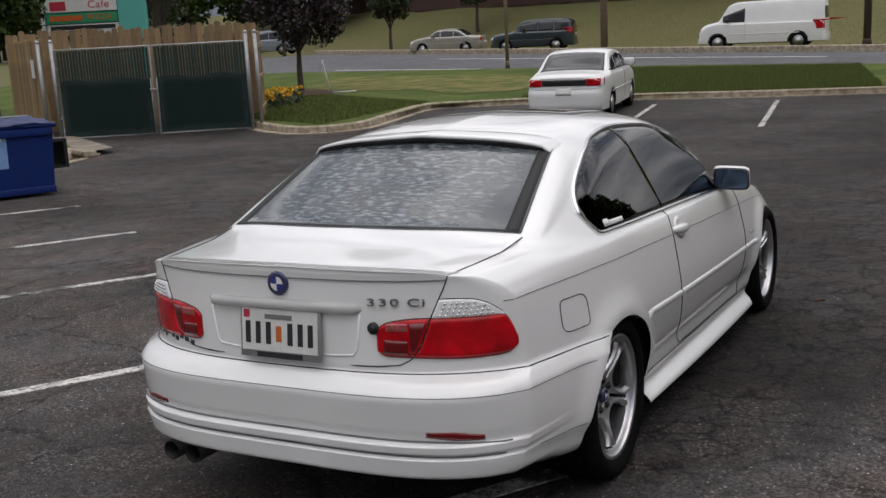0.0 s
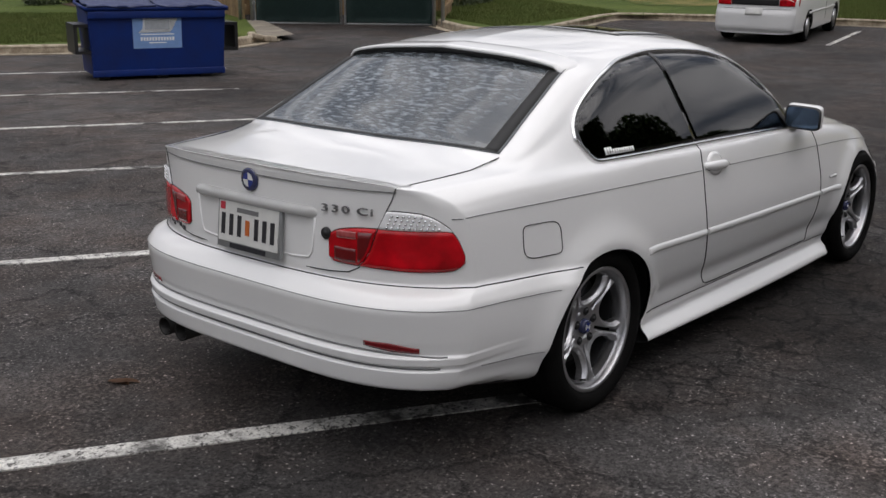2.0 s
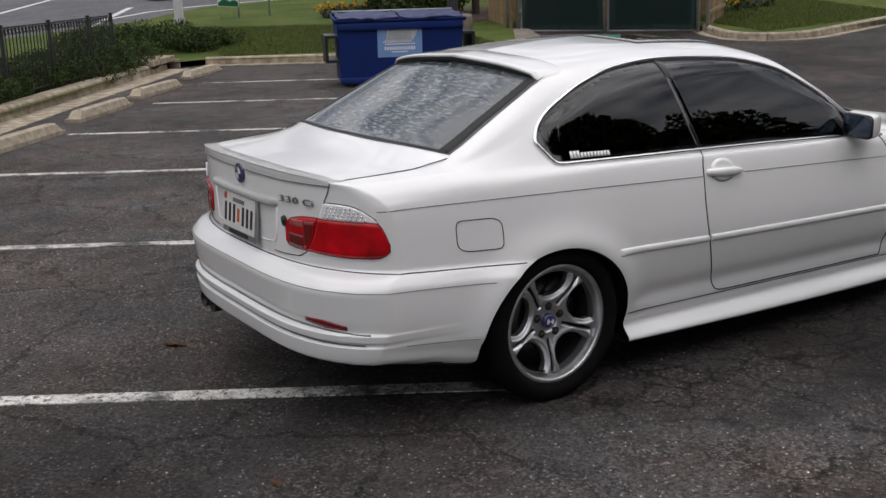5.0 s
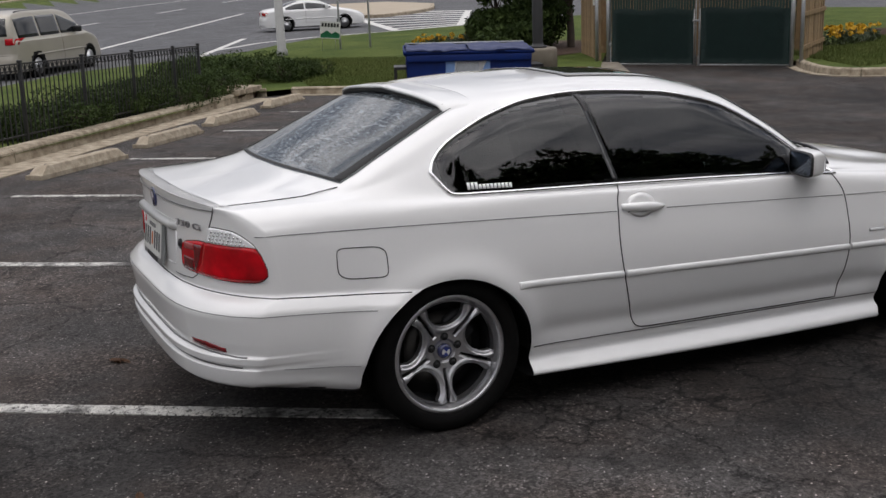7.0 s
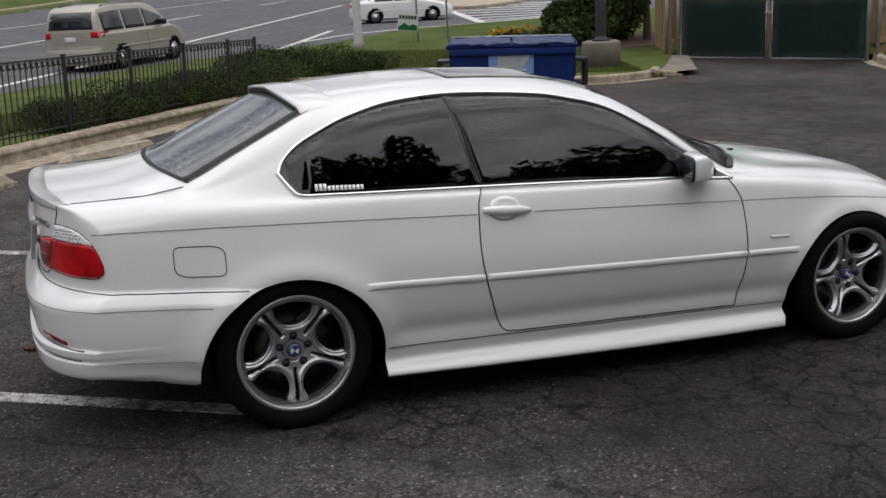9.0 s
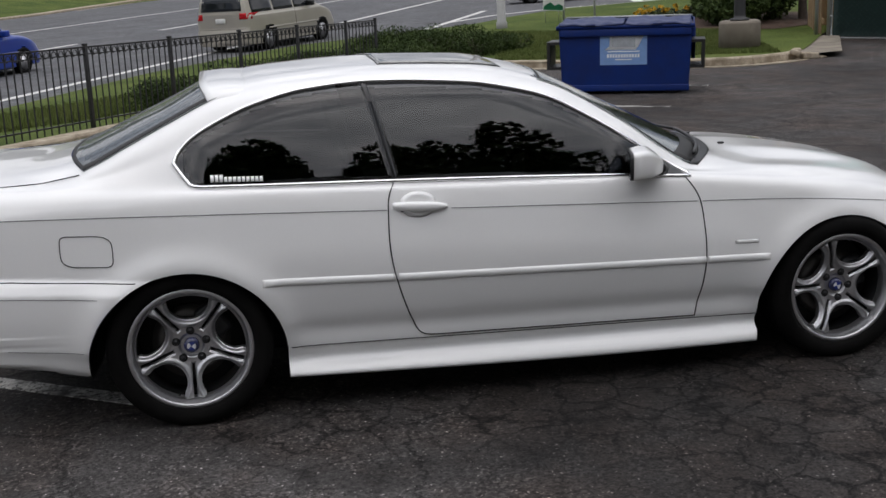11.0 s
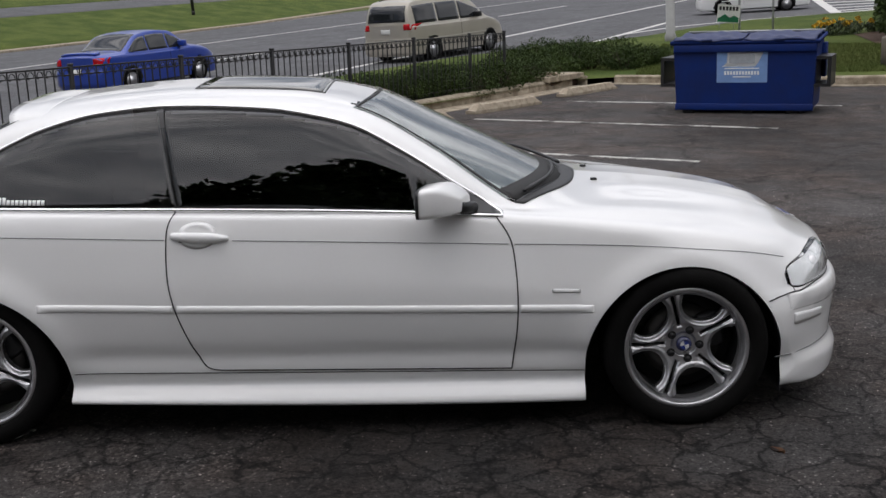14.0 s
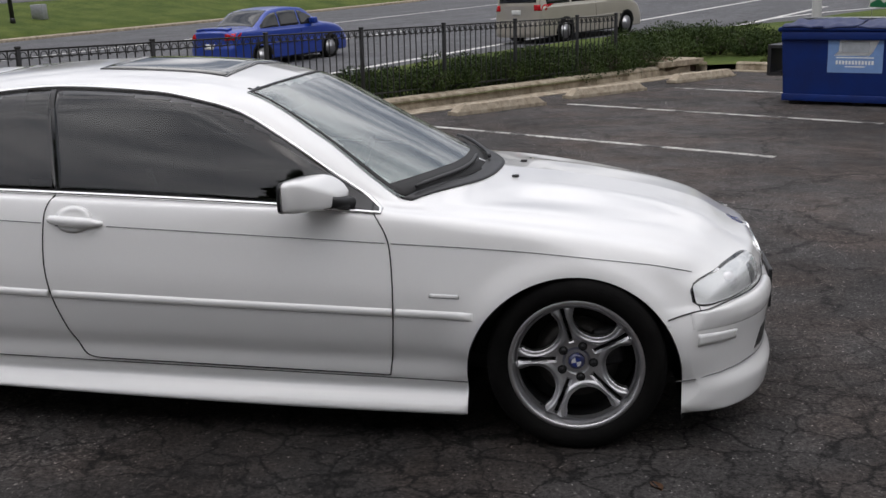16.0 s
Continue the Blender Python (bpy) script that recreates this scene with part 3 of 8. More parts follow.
def kerb(name, pts, label, h=0.15, w=0.20, gutter=0.0, turn=1):
    """A run of cast kerb pieces with open joints; turn: on which side of the line the kerb lies."""
    run = smooth_line([(x, y, 0) for x, y in pts], 6)
    run_thing = thing(name, pose(0, 0, 0), label, "kerb", kind="structure")
    cut, total = [], 0.0
    piece = [run[0]]
    for a, b in zip(run, run[1:]):
        total += (b - a).length
        piece.append(b)
        if total > 2.6:
            cut.append(piece)
            piece, total = [b], 0.0
    if len(piece) > 1:
        cut.append(piece)
    for p in cut:
        bm = bmesh.new()
        rows = []
        for i, c in enumerate(p):
            d = (p[min(i + 1, len(p) - 1)] - p[max(i - 1, 0)]).normalized()
            s = Vector((-d.y, d.x, 0)) * turn
            if i == 0:
                c = c + d * 0.006
            if i == len(p) - 1:
                c = c - d * 0.006
            z = land(c.x, c.y)
            prof = ((-gutter, -0.1), (-gutter, 0.012), (0.0, 0.010), (0.012, h - 0.03), (0.035, h - 0.004), (0.06, h), (w - 0.03, h), (w, h - 0.02), (w, -0.1)) if gutter else \
                ((0, -0.1), (0.0, 0.010), (0.012, h - 0.03), (0.035, h - 0.004), (0.06, h), (w - 0.03, h), (w, h - 0.02), (w, -0.1))
            rows.append([bm.verts.new(Vector((c.x, c.y, z)) + s * a + Vector((0, 0, b))) for a, b in prof])
        for a, b in zip(rows, rows[1:]):
            for k in range(len(a)):
                bm.faces.new((a[k], a[(k + 1) % len(a)], b[(k + 1) % len(b)], b[k]))
        bm.faces.new(rows[0])
        bm.faces.new(rows[-1][::-1])
        bmesh.ops.recalc_face_normals(bm, faces=bm.faces)
        part("kerb_piece", bm, M_KERB, run_thing, smooth=False)
    return run_thing


kerb("kerb_fence_side", KERB_BACK[1:], "tan cast-concrete kerb with gutter below the fence", 0.17, 0.26, 0.42, 1)
kerb("kerb_lawn_side", KERB_SIDE, "tan concrete kerb along the lawn behind the dumpster", 0.15, 0.18, 0.22, 1)
kerb("kerb_east_side", KERB_EAST, "tan concrete kerb round the grass island", 0.15, 0.18, 0.20, 1)
kerb("kerb_far_road", [(-75, -62), (-22.6, 49.7), (-12.1, 72.4), (36, 200)], "low concrete kerb along the grassy median", 0.16, 0.7, 0.3, 1)
kerb("kerb_far_street", [(36, -9), (40.6, 2.4), (44.3, 11.5), (50, 25), (57, 40)], "tan concrete kerb along the far side of the street", 0.30, 0.4, 0.3, -1)

# stall lines of the lot
UX, UY = 0.846, -0.533
NX, NY = 0.533, 0.846
stalls = thing("stall_lines", pose(0, 0, 0), "worn white painted parking stall lines on asphalt", "road marking", kind="structure")
for n_at, u0, u1 in ((-0.56, -4.3, 0.5), (2.03, -4.25, 0.35), (4.72, -4.15, 0.45), (7.2, -4.0, 0.55), (10.03, -3.75, 0.54), (12.7, -3.6, 0.7), (-3.2, -4.3, -1.6)):
    ribbon("stall_line", [(NX * n_at + UX * u, NY * n_at + UY * u) for u in (u0, u1)], 0.095, M_LINE, 0.005, stalls)
for a, b in (((15.7, 1.84), (21.0, 2.55)), ((17.2, 4.66), (20.3, 5.15))):
    ribbon("stall_line", [a, b], 0.10, M_LINE, 0.005, stalls)

# lane lines of the main road
lanes = thing("lane_lines", pose(0, 0, 0), "faded white lane lines on the main road", "road marking", kind="structure")


def road_pt(q, s):
    return (-RY * q + RX * s, RX * q + RY * s)


for q, runs in ((11.2, ((8, 70),)), (19.4, ((7.4, 11.5), (22.5, 29.6), (35.8, 43), (52.6, 64), (80, 90), (110, 124))), (28.6, ((-30, 200),)), (6.35, ((20, 38.0),))):
    for s0, s1 in runs:
        ribbon("lane_line", [road_pt(q, s0), road_pt(q, s1)], 0.22, M_ROADLINE, 0.036, lanes)
ribbon("lane_line", [road_pt(6.35, 31.5), (9.9, 33.7), (12.3, 34.9), (16.2, 35.3)], 0.2, M_ROADLINE, 0.036, lanes)
hatch = thing("hatched_island_marking", pose(0, 0, 0), "white hatched road marking at the street corner", "road marking", kind="structure")
A, B, C, D = Vector((16.2, 35.6)), Vector((19.6, 36.4)), Vector((27.5, 50.5)), Vector((22.6, 58.5))
for i in range(9):
    t = i / 8
    p, q_ = A.lerp(D, t ** 1.3), B.lerp(C, t ** 1.3)
    ribbon("stripe", [tuple(p), tuple(q_)], 0.35 + 0.5 * t, M_ROADLINE, 0.036, hatch)
ribbon("stripe", [tuple(A), tuple(D)], 0.4, M_ROADLINE, 0.040, hatch)
ribbon("stripe", [tuple(B), tuple(C)], 0.4, M_ROADLINE, 0.040, hatch)
ribbon("edge_stripe", [(31, 1), (34.6, 14), (37, 25)], 0.15, M_ROADLINE, 0.042, lanes)
ribbon("edge_stripe", [(38.0, 4), (41.5, 14), (45, 24)], 0.15, M_ROADLINE, 0.042, lanes)

# the second carriageway beyond the median
sheet("road_far", [road_pt(50.8, -40), road_pt(50.8, 220), road_pt(59.4, 220), road_pt(59.4, -40)], M_ROAD, 0.05, 5.0, "far carriageway of grey asphalt", category="road")
median = sheet("ground_median", [road_pt(42.2, -40), road_pt(42.2, 220), road_pt(50.7, 220), road_pt(50.7, -40)], M_GRASS, 0.05, 5.0, "green grassy median between carriageways", category="lawn")
sheet("ground_far_lawn", [road_pt(59.5, -40), road_pt(59.5, 220), road_pt(80, 220), road_pt(80, -40)], M_GRASS, 0.05, 5.0, "green lawn beyond the far carriageway", category="lawn")

# ---------------------------------------------------------------- the white coupe
# half sections from the sill to the roof's middle, as smooth curves along the car (x from the rear axle)
def band(ys, zs):
    return curve_of(ys), curve_of(zs)


SECTION = [
    band([(-1, 0.30), (4, 0.30)], [(-0.9, 0.280), (-0.4, 0.196), (0.4, 0.17), (2.3, 0.15), (3.0, 0.15), (3.5, 0.15)]),
    band([(-0.9, 0.70), (-0.4, 0.785), (0.4, 0.816), (2.3, 0.808), (3.0, 0.80), (3.5, 0.77)], [(-0.9, 0.290), (-0.4, 0.210), (0.38, 0.158), (2.33, 0.108), (3.05, 0.115), (3.5, 0.150)]),
    band([(-0.9, 0.755), (-0.4, 0.82), (0.4, 0.815), (2.3, 0.81), (3.0, 0.81), (3.5, 0.785)], [(-0.9, 0.362), (-0.4, 0.31), (0.38, 0.265), (2.33, 0.235), (3.05, 0.25), (3.5, 0.26)]),
    band([(-0.9, 0.775), (-0.4, 0.845), (0.2, 0.862), (1.2, 0.866), (2.2, 0.858), (3.0, 0.835), (3.5, 0.80)], [(-0.9, 0.50), (0.3, 0.54), (0.8, 0.53), (2.1, 0.49), (3.0, 0.45), (3.5, 0.43)]),
    band([(-0.9, 0.755), (-0.4, 0.812), (0.2, 0.84), (1.2, 0.846), (2.2, 0.832), (3.0, 0.795), (3.5, 0.74)], [(-0.9, 0.80), (-0.44, 0.80), (0.3, 0.77), (0.8, 0.75), (2.1, 0.69), (2.6, 0.67), (3.1, 0.605), (3.5, 0.53)]),
    band([(-0.9, 0.725), (-0.4, 0.785), (0.2, 0.808), (1.2, 0.812), (2.1, 0.80), (2.6, 0.785), (3.1, 0.735), (3.5, 0.66)], [(-0.9, 0.88), (-0.4, 0.895), (0.1, 0.892), (0.8, 0.87), (2.0, 0.825), (2.4, 0.79), (3.0, 0.715), (3.25, 0.655), (3.5, 0.575)]),
    band([(-0.9, 0.665), (-0.4, 0.735), (0.1, 0.757), (0.8, 0.772), (1.6, 0.768), (2.1, 0.75), (2.6, 0.715), (3.1, 0.64), (3.5, 0.56)], [(-0.9, 0.925), (-0.4, 0.938), (0.1, 0.935), (0.8, 0.912), (2.0, 0.856), (2.1, 0.845), (2.4, 0.818), (3.0, 0.742), (3.25, 0.68), (3.5, 0.595)]),
    band([(-0.9, 0.60), (-0.34, 0.695), (0.17, 0.68), (0.8, 0.67), (1.5, 0.675), (1.8, 0.705), (2.1, 0.70), (2.6, 0.62), (3.1, 0.55), (3.5, 0.48)], [(-0.9, 0.937), (-0.45, 0.953), (-0.34, 0.968), (-0.2, 0.995), (0, 1.045), (0.17, 1.085), (0.4, 1.12), (0.8, 1.125), (1.2, 1.12), (1.5, 1.075), (1.8, 0.965), (2.0, 0.876), (2.1, 0.852), (2.4, 0.838), (3.0, 0.762), (3.25, 0.695), (3.5, 0.605)]),
    band([(-0.9, 0.48), (-0.45, 0.59), (-0.34, 0.635), (0, 0.60), (0.17, 0.585), (0.8, 0.588), (1.5, 0.582), (1.8, 0.625), (2.1, 0.645), (2.36, 0.57), (2.6, 0.46), (3.5, 0.36)], [(-0.9, 0.949), (-0.6, 0.958), (-0.45, 0.975), (-0.34, 1.003), (-0.2, 1.06), (0, 1.145), (0.17, 1.21), (0.4, 1.24), (0.8, 1.252), (1.2, 1.24), (1.5, 1.195), (1.8, 1.05), (2.0, 0.922), (2.1, 0.873), (2.36, 0.850), (3.0, 0.778), (3.25, 0.708), (3.5, 0.612)]),
    band([(-0.9, 0.28), (-0.4, 0.40), (2.0, 0.40), (2.6, 0.27), (3.5, 0.2)], [(-0.9, 0.955), (-0.6, 0.972), (-0.45, 0.998), (-0.34, 1.035), (-0.2, 1.098), (0, 1.188), (0.17, 1.262), (0.4, 1.298), (0.8, 1.318), (1.2, 1.303), (1.5, 1.250), (1.8, 1.112), (2.1, 0.960), (2.25, 0.895), (2.36, 0.868), (2.6, 0.853), (3.0, 0.795), (3.25, 0.722), (3.5, 0.618)]),
    band([(-1, 0.0), (4, 0.0)], [(-0.9, 0.958), (-0.6, 0.977), (-0.45, 1.008), (-0.34, 1.052), (-0.2, 1.114), (0, 1.203), (0.17, 1.288), (0.4, 1.322), (0.8, 1.342), (1.2, 1.330), (1.5, 1.278), (1.8, 1.147), (2.1, 1.003), (2.25, 0.930), (2.36, 0.888), (2.6, 0.865), (3.0, 0.805), (3.25, 0.730), (3.5, 0.620)]),
]
BODY_BACK, BODY_FRONT = -0.885, 3.44
REAR = np.array([(0.15, 0.06), (0.255, 0.04), (0.287, 0.006), (0.299, -0.040), (0.307, -0.048), (0.366, -0.057), (0.370, -0.040), (0.381, -0.040), (0.385, -0.056), (0.412, -0.060), (0.417, -0.036), (0.430, -0.038), (0.46, -0.047),
                 (0.556, -0.062), (0.570, -0.060), (0.620, -0.016), (0.625, 0.0), (0.72, 0.0), (0.85, 0.002), (0.915, 0.001), (0.945, -0.004), (1.0, -0.005)])


def rear_profile(z):
    return float(np.interp(z, REAR[:, 0], REAR[:, 1]))


front_profile = curve_of([(0.10, -0.03), (0.15, 0.014), (0.22, 0.022), (0.28, -0.006), (0.38, 0.002), (0.47, 0.012), (0.505, 0.0), (0.53, -0.025), (0.58, -0.03), (0.64, -0.06), (0.8, -0.1)])


def shelf(x):
    """Height of the rear bumper's upper edge along the flank."""
    return 0.600 + 0.045 * (-0.2 - x)


def body_warp(p):
    x, y, z = p
    a = abs(y)
    # round the ends in plan
    r = min(a / 0.845, 0.999)
    if x < 0.1:
        f = ((0.1 - x) / 0.985) ** 1.3
        squarer = 3 + 1.2 * step(0.625, 0.60, z)
        x0 = x + 0.50 * (1 - (1 - r ** squarer) ** 0.4545) * f
        x0 += rear_profile(z) * step(-0.55, -0.885, x) * (1 - 0.3 * r ** 4)
        # bumper stands proud along the side, with a slanting shelf on top
        below = shelf(x) - z
        y += math.copysign((0.005 * step(0.0, 0.008, below) + (0.016 + 0.012 * step(-0.25, -0.55, x)) * min(max(below / 0.05, 0.0), 1.0)) * step(0.22, 0.36, z) * step(-0.10, -0.16, x) * r, y)
        # the tail bows out in the middle
        x = x0 - 0.027 * step(-0.3, -0.85, x) * (1 - 0.8 * r ** 3)
    elif x > 2.4:
        f = ((x - 2.4) / 1.04) ** 1.6
        x0 = x - 0.52 * (1 - (1 - r ** 3) ** 0.5) * f
        x0 += front_profile(z) * step(3.15, 3.44, x)
        x = x0
    # swollen wheel arches
    for cx in (0.0, 2.715):
        d = math.hypot(x - cx, (z - 0.27) * 0.98)
        if z > 0.2 and a > 0.6:
            y += math.copysign(0.022 * math.exp(-((d - 0.365) / 0.065) ** 2) * step(0.2, 0.36, z), y)
    # doors tuck in above a flared lower edge, and the sill below has a hollow of its own
    if 0.25 < x < 2.5 and a > 0.6 and z < 0.5:
        zs = 0.290 - 0.0165 * x
        run = step(0.25, 0.5, x) * step(2.5, 2.3, x)
        y -= math.copysign(run * (0.010 * math.exp(-((z - zs - 0.062) / 0.040) ** 2) + 0.022 * math.exp(-((z - zs + 0.058) / 0.030) ** 2)), y)
    # crease of the power dome on the bonnet
    if x > 2.35 and z > 0.55 and a < 0.6:
        z += 0.005 * math.exp(-((a - 0.30) / 0.10) ** 2) * step(2.4, 2.6, x) * step(3.4, 3.1, x)
    return Vector((x, y, z))


ROWS = (4, 6, 12, 40, 40, 14, 10, 14, 12, 12, 12)      # closer rows over the bumper and door


def half_section(x, n=ROWS):
    pts = [Vector((0, 0, SECTION[0][1](x)))] + [Vector((0, cy(x), cz(x))) for cy, cz in SECTION]
    return [(p.y, p.z) for p in smooth_line(pts, n)]


def make_body():
    bm = bmesh.new()
    n_st = 210
    xs = [BODY_BACK + (BODY_FRONT - BODY_BACK) * i / n_st for i in range(n_st + 1)]
    rings = []
    for x in xs:
        half = half_section(x)
        ring = [(-y, z) for y, z in half] + [(y, z) for y, z in half[-2:0:-1]]
        rings.append([bm.verts.new(body_warp((x, y, z))) for y, z in ring])
    k = len(rings[0])
    for a, b in zip(rings, rings[1:]):
        for i in range(k):
            bm.faces.new((a[i], a[(i + 1) % k], b[(i + 1) % k], b[i]))
    for ring, x in ((rings[0], xs[0]), (rings[-1], xs[-1])):
        half = half_section(x)
        m = len(half)
        cols = 26
        rows = []
        for i in range(m):
            y, z = half[i]
            left, right = ring[i], ring[(k - i) % k]
            row = [left] + [bm.verts.new(body_warp((x, -y + 2 * y * c / cols, z))) for c in range(1, cols)] + [right]
            rows.append(row)
        for a, b in zip(rows, rows[1:]):
            for c in range(cols):
                f = list(dict.fromkeys((a[c], a[c + 1], b[c + 1], b[c])))
                if len(f) > 2:
                    try:
                        bm.faces.new(f)
                    except ValueError:
                        pass
    bmesh.ops.remove_doubles(bm, verts=bm.verts, dist=0.0008)
    bmesh.ops.recalc_face_normals(bm, faces=bm.faces)
    return bm


body_bm = make_body()
SHAPE = BVHTree.FromBMesh(body_bm)


def on_side(x, z, s=-1):
    hit = SHAPE.ray_cast(Vector((x, 2 * s, z)), Vector((0, -s, 0)))
    return (hit[0], hit[1]) if hit[0] else (Vector((x, 0.5 * s, z)), Vector((0, s, 0)))


def on_top(x, y):
    hit = SHAPE.ray_cast(Vector((x, y, 3)), Vector((0, 0, -1)))
    return (hit[0], hit[1]) if hit[0] else (Vector((x, y, 1)), Vector((0, 0, 1)))


def on_back(y, z):
    hit = SHAPE.ray_cast(Vector((-3, y, z)), Vector((1, 0, 0)))
    return (hit[0], hit[1]) if hit[0] else (Vector((-0.9, y, z)), Vector((-1, 0, 0)))


def on_front(y, z):
    hit = SHAPE.ray_cast(Vector((6, y, z)), Vector((-1, 0, 0)))
    return (hit[0], hit[1]) if hit[0] else (Vector((3.4, y, z)), Vector((1, 0, 0)))


def skin_slab(bm, fn, nu, nv, lift, thick):
    """A piece that lies on the bodywork: fn(u, v) gives a place and normal."""
    outer, inner = [], []
    for i in range(nu + 1):
        o, n_ = [], []
        for j in range(nv + 1):
            p, q = fn(i / nu, j / nv)
            o.append(p + q * lift)
            n_.append(p + q * (lift - thick))
        outer.append(o)
        inner.append(n_)
    slab(bm, outer, inner)


def seam(pts, r=0.0017, closed=False, lift=0.0006):
    bm = bmesh.new()
    tube(bm, [p + n_ * lift for p, n_ in pts], r, 6, closed)
    return bm


car = thing("coupe", pose(0, 0, 0), "white two-door coupe parked across worn stall lines", "car")

# side glass outline
dlo_low = curve_of([(-0.006, 1.008), (0.012, 0.982), (0.034, 0.952), (0.052, 0.931), (0.075, 0.925), (0.18, 0.921), (0.82, 0.901), (1.6, 0.868), (2.04, 0.840)])
dlo_high = curve_of([(-0.006, 1.012), (0.006, 1.038), (0.03, 1.066), (0.07, 1.100), (0.18, 1.158), (0.30, 1.206), (0.51, 1.253), (0.76, 1.270), (1.15, 1.250), (1.35, 1.215), (1.47, 1.182), (1.66, 1.085), (1.88, 0.945), (2.03, 0.850)])
B_PILLAR = ((0.735, 1.272), (0.815, 0.90))


def inside_dlo(x, z, shrink):
    return 0.0 + shrink < x < 2.0 - shrink and dlo_low(x) + shrink < z < dlo_high(x) - shrink


def screen_front(u, v):
    """Windscreen, u across from right to left, v from base to head."""
    s = 2 * u - 1
    a = abs(s)
    bx, by = 2.335 - 0.24 * a ** 2.2, 0.665
    tx, ty = 1.535 - 0.06 * a ** 2, 0.50
    x, y = bx + (tx - bx) * v, s * (by + (ty - by) * v)
    return on_top(x, y)


def screen_back(u, v):
    s = 2 * u - 1
    a = abs(s)
    bx, by = -0.445 + 0.10 * a ** 2.5, 0.625
    tx, ty = 0.165 + 0.005 * a, 0.545
    x, y = bx + (tx - bx) * v, s * (by + (ty - by) * v)
    return on_top(x, y)


def in_front_screen(x, y, e):
    a = min(abs(y) / 0.6, 1)
    v = (2.335 - 0.24 * a ** 2.2 - x) / 0.78
    return e < v < 1 - e and abs(y) < 0.665 - 0.165 * v - e * 0.9


def in_back_screen(x, y, e):
    a = min(abs(y) / 0.6, 1)
    v = (x + 0.445 - 0.10 * a ** 2.5) / 0.60
    return e < v < 1 - e and abs(y) < 0.625 - 0.08 * v - e * 0.9


# openings: arches rounded off, glass holes cut
ARCHES = ((0.0, 0.268, 0.356), (2.715, 0.272, 0.363))


def arch_wide(x, cx):
    return 1.055 if x < cx < 1 else 1.03


gone = []
for f in body_bm.faces:
    c = f.calc_center_median()
    if c.z > 0.80 and (inside_dlo(c.x, c.z, 0.022) and abs(c.y) > 0.5):
        gone.append(f)
    elif c.z > 0.85 and (in_front_screen(c.x, c.y, 0.05) or in_back_screen(c.x, c.y, 0.06)) and abs(c.y) < 0.64:
        gone.append(f)
    elif abs(c.y) > 0.42 and any(all(math.hypot((v.co.x - cx) / arch_wide(v.co.x, cx), max(v.co.z - cz, 0)) < r for v in f.verts) for cx, cz, r in ARCHES):
        gone.append(f)
bmesh.ops.delete(body_bm, geom=gone, context="FACES")
for v in body_bm.verts:
    if abs(v.co.y) > 0.42:
        for cx, cz, r in ARCHES:
            d = Vector(((v.co.x - cx) / arch_wide(v.co.x, cx), max(v.co.z - cz, 0)))
            if 0 < d.length < r and v.is_boundary:
                k = r / d.length
                v.co.x = cx + (v.co.x - cx) * k
                if v.co.z > cz:
                    v.co.z = cz + (v.co.z - cz) * k
                v.co.y = on_side(v.co.x, max(v.co.z, 0.16), math.copysign(1, v.co.y))[0].y if abs(v.co.y) > 0.6 else v.co.y
# dark lining inside the cabin
lin = bmesh.new()
seen = {}
for f in body_bm.faces:
    c = f.calc_center_median()
    if -0.55 < c.x < 2.3 and c.z > 0.72:
        vs = []
        for v in f.verts:
            if v not in seen:
                seen[v] = lin.verts.new(v.co - v.normal * 0.014)
            vs.append(seen[v])
        lin.faces.new(vs[::-1])
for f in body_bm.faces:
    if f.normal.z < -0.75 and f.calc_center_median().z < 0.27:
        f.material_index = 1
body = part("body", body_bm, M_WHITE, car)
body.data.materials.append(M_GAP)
part("cabin_lining", lin, M_LINER, car)

# arch lips and black wells
for cx, cz, r in ARCHES:
    for s in (-1, 1):
        bm = bmesh.new()
        rows = []
        for i in range(41):
            a = math.pi * i / 40
            x, z = cx + (1.055 if cx < 1 and math.cos(a) < 0 else 1.03) * (r + 0.004) * math.cos(a), cz + (r + 0.004) * math.sin(a)
            p, n_ = on_side(x, max(z, 0.2), s)
            yy = p.y
            rows.append([(cx + (x - cx) * 0.975, yy - s * 0.012, cz + (z - cz) * 0.975), (x, yy - s * 0.022, z), (x, yy - s * 0.04, z), (cx + (x - cx) * 0.99, yy - s * 0.32, z)])
        grid(bm, rows)
        bmesh.ops.solidify(bm, geom=bm.faces[:], thickness=-0.004)
        part("wheel_well", bm, M_RUBBER, car)


# ---- glass, trim and lamps of the coupe
def on_corner(phi, z, s=-1):
    """The rear corner, by the bearing from a point inside: 0 straight back, 90 straight to the side."""
    c = Vector((-0.35, 0.30 * s, z))
    d = Vector((-math.cos(radians(phi)), s * math.sin(radians(phi)), 0))
    hit = SHAPE.ray_cast(c + d * 2, -d)
    return (hit[0], hit[1]) if hit[0] else (c + d * 0.5, d)


def on_nose(phi, z, s=-1):
    """The front corner, by the bearing from a point inside."""
    c = Vector((2.85, 0.32 * s, z))
    d = Vector((math.cos(radians(phi)), s * math.sin(radians(phi)), 0))
    hit = SHAPE.ray_cast(c + d * 2, -d)
    return (hit[0], hit[1]) if hit[0] else (c + d * 0.5, d)


def along(fn, pts, n=6):
    """Points of the bodywork under a rounded line of parameter pairs."""
    return [fn(p.x, p.y) for p in smooth_line([(a, b, 0) for a, b in pts], n)]


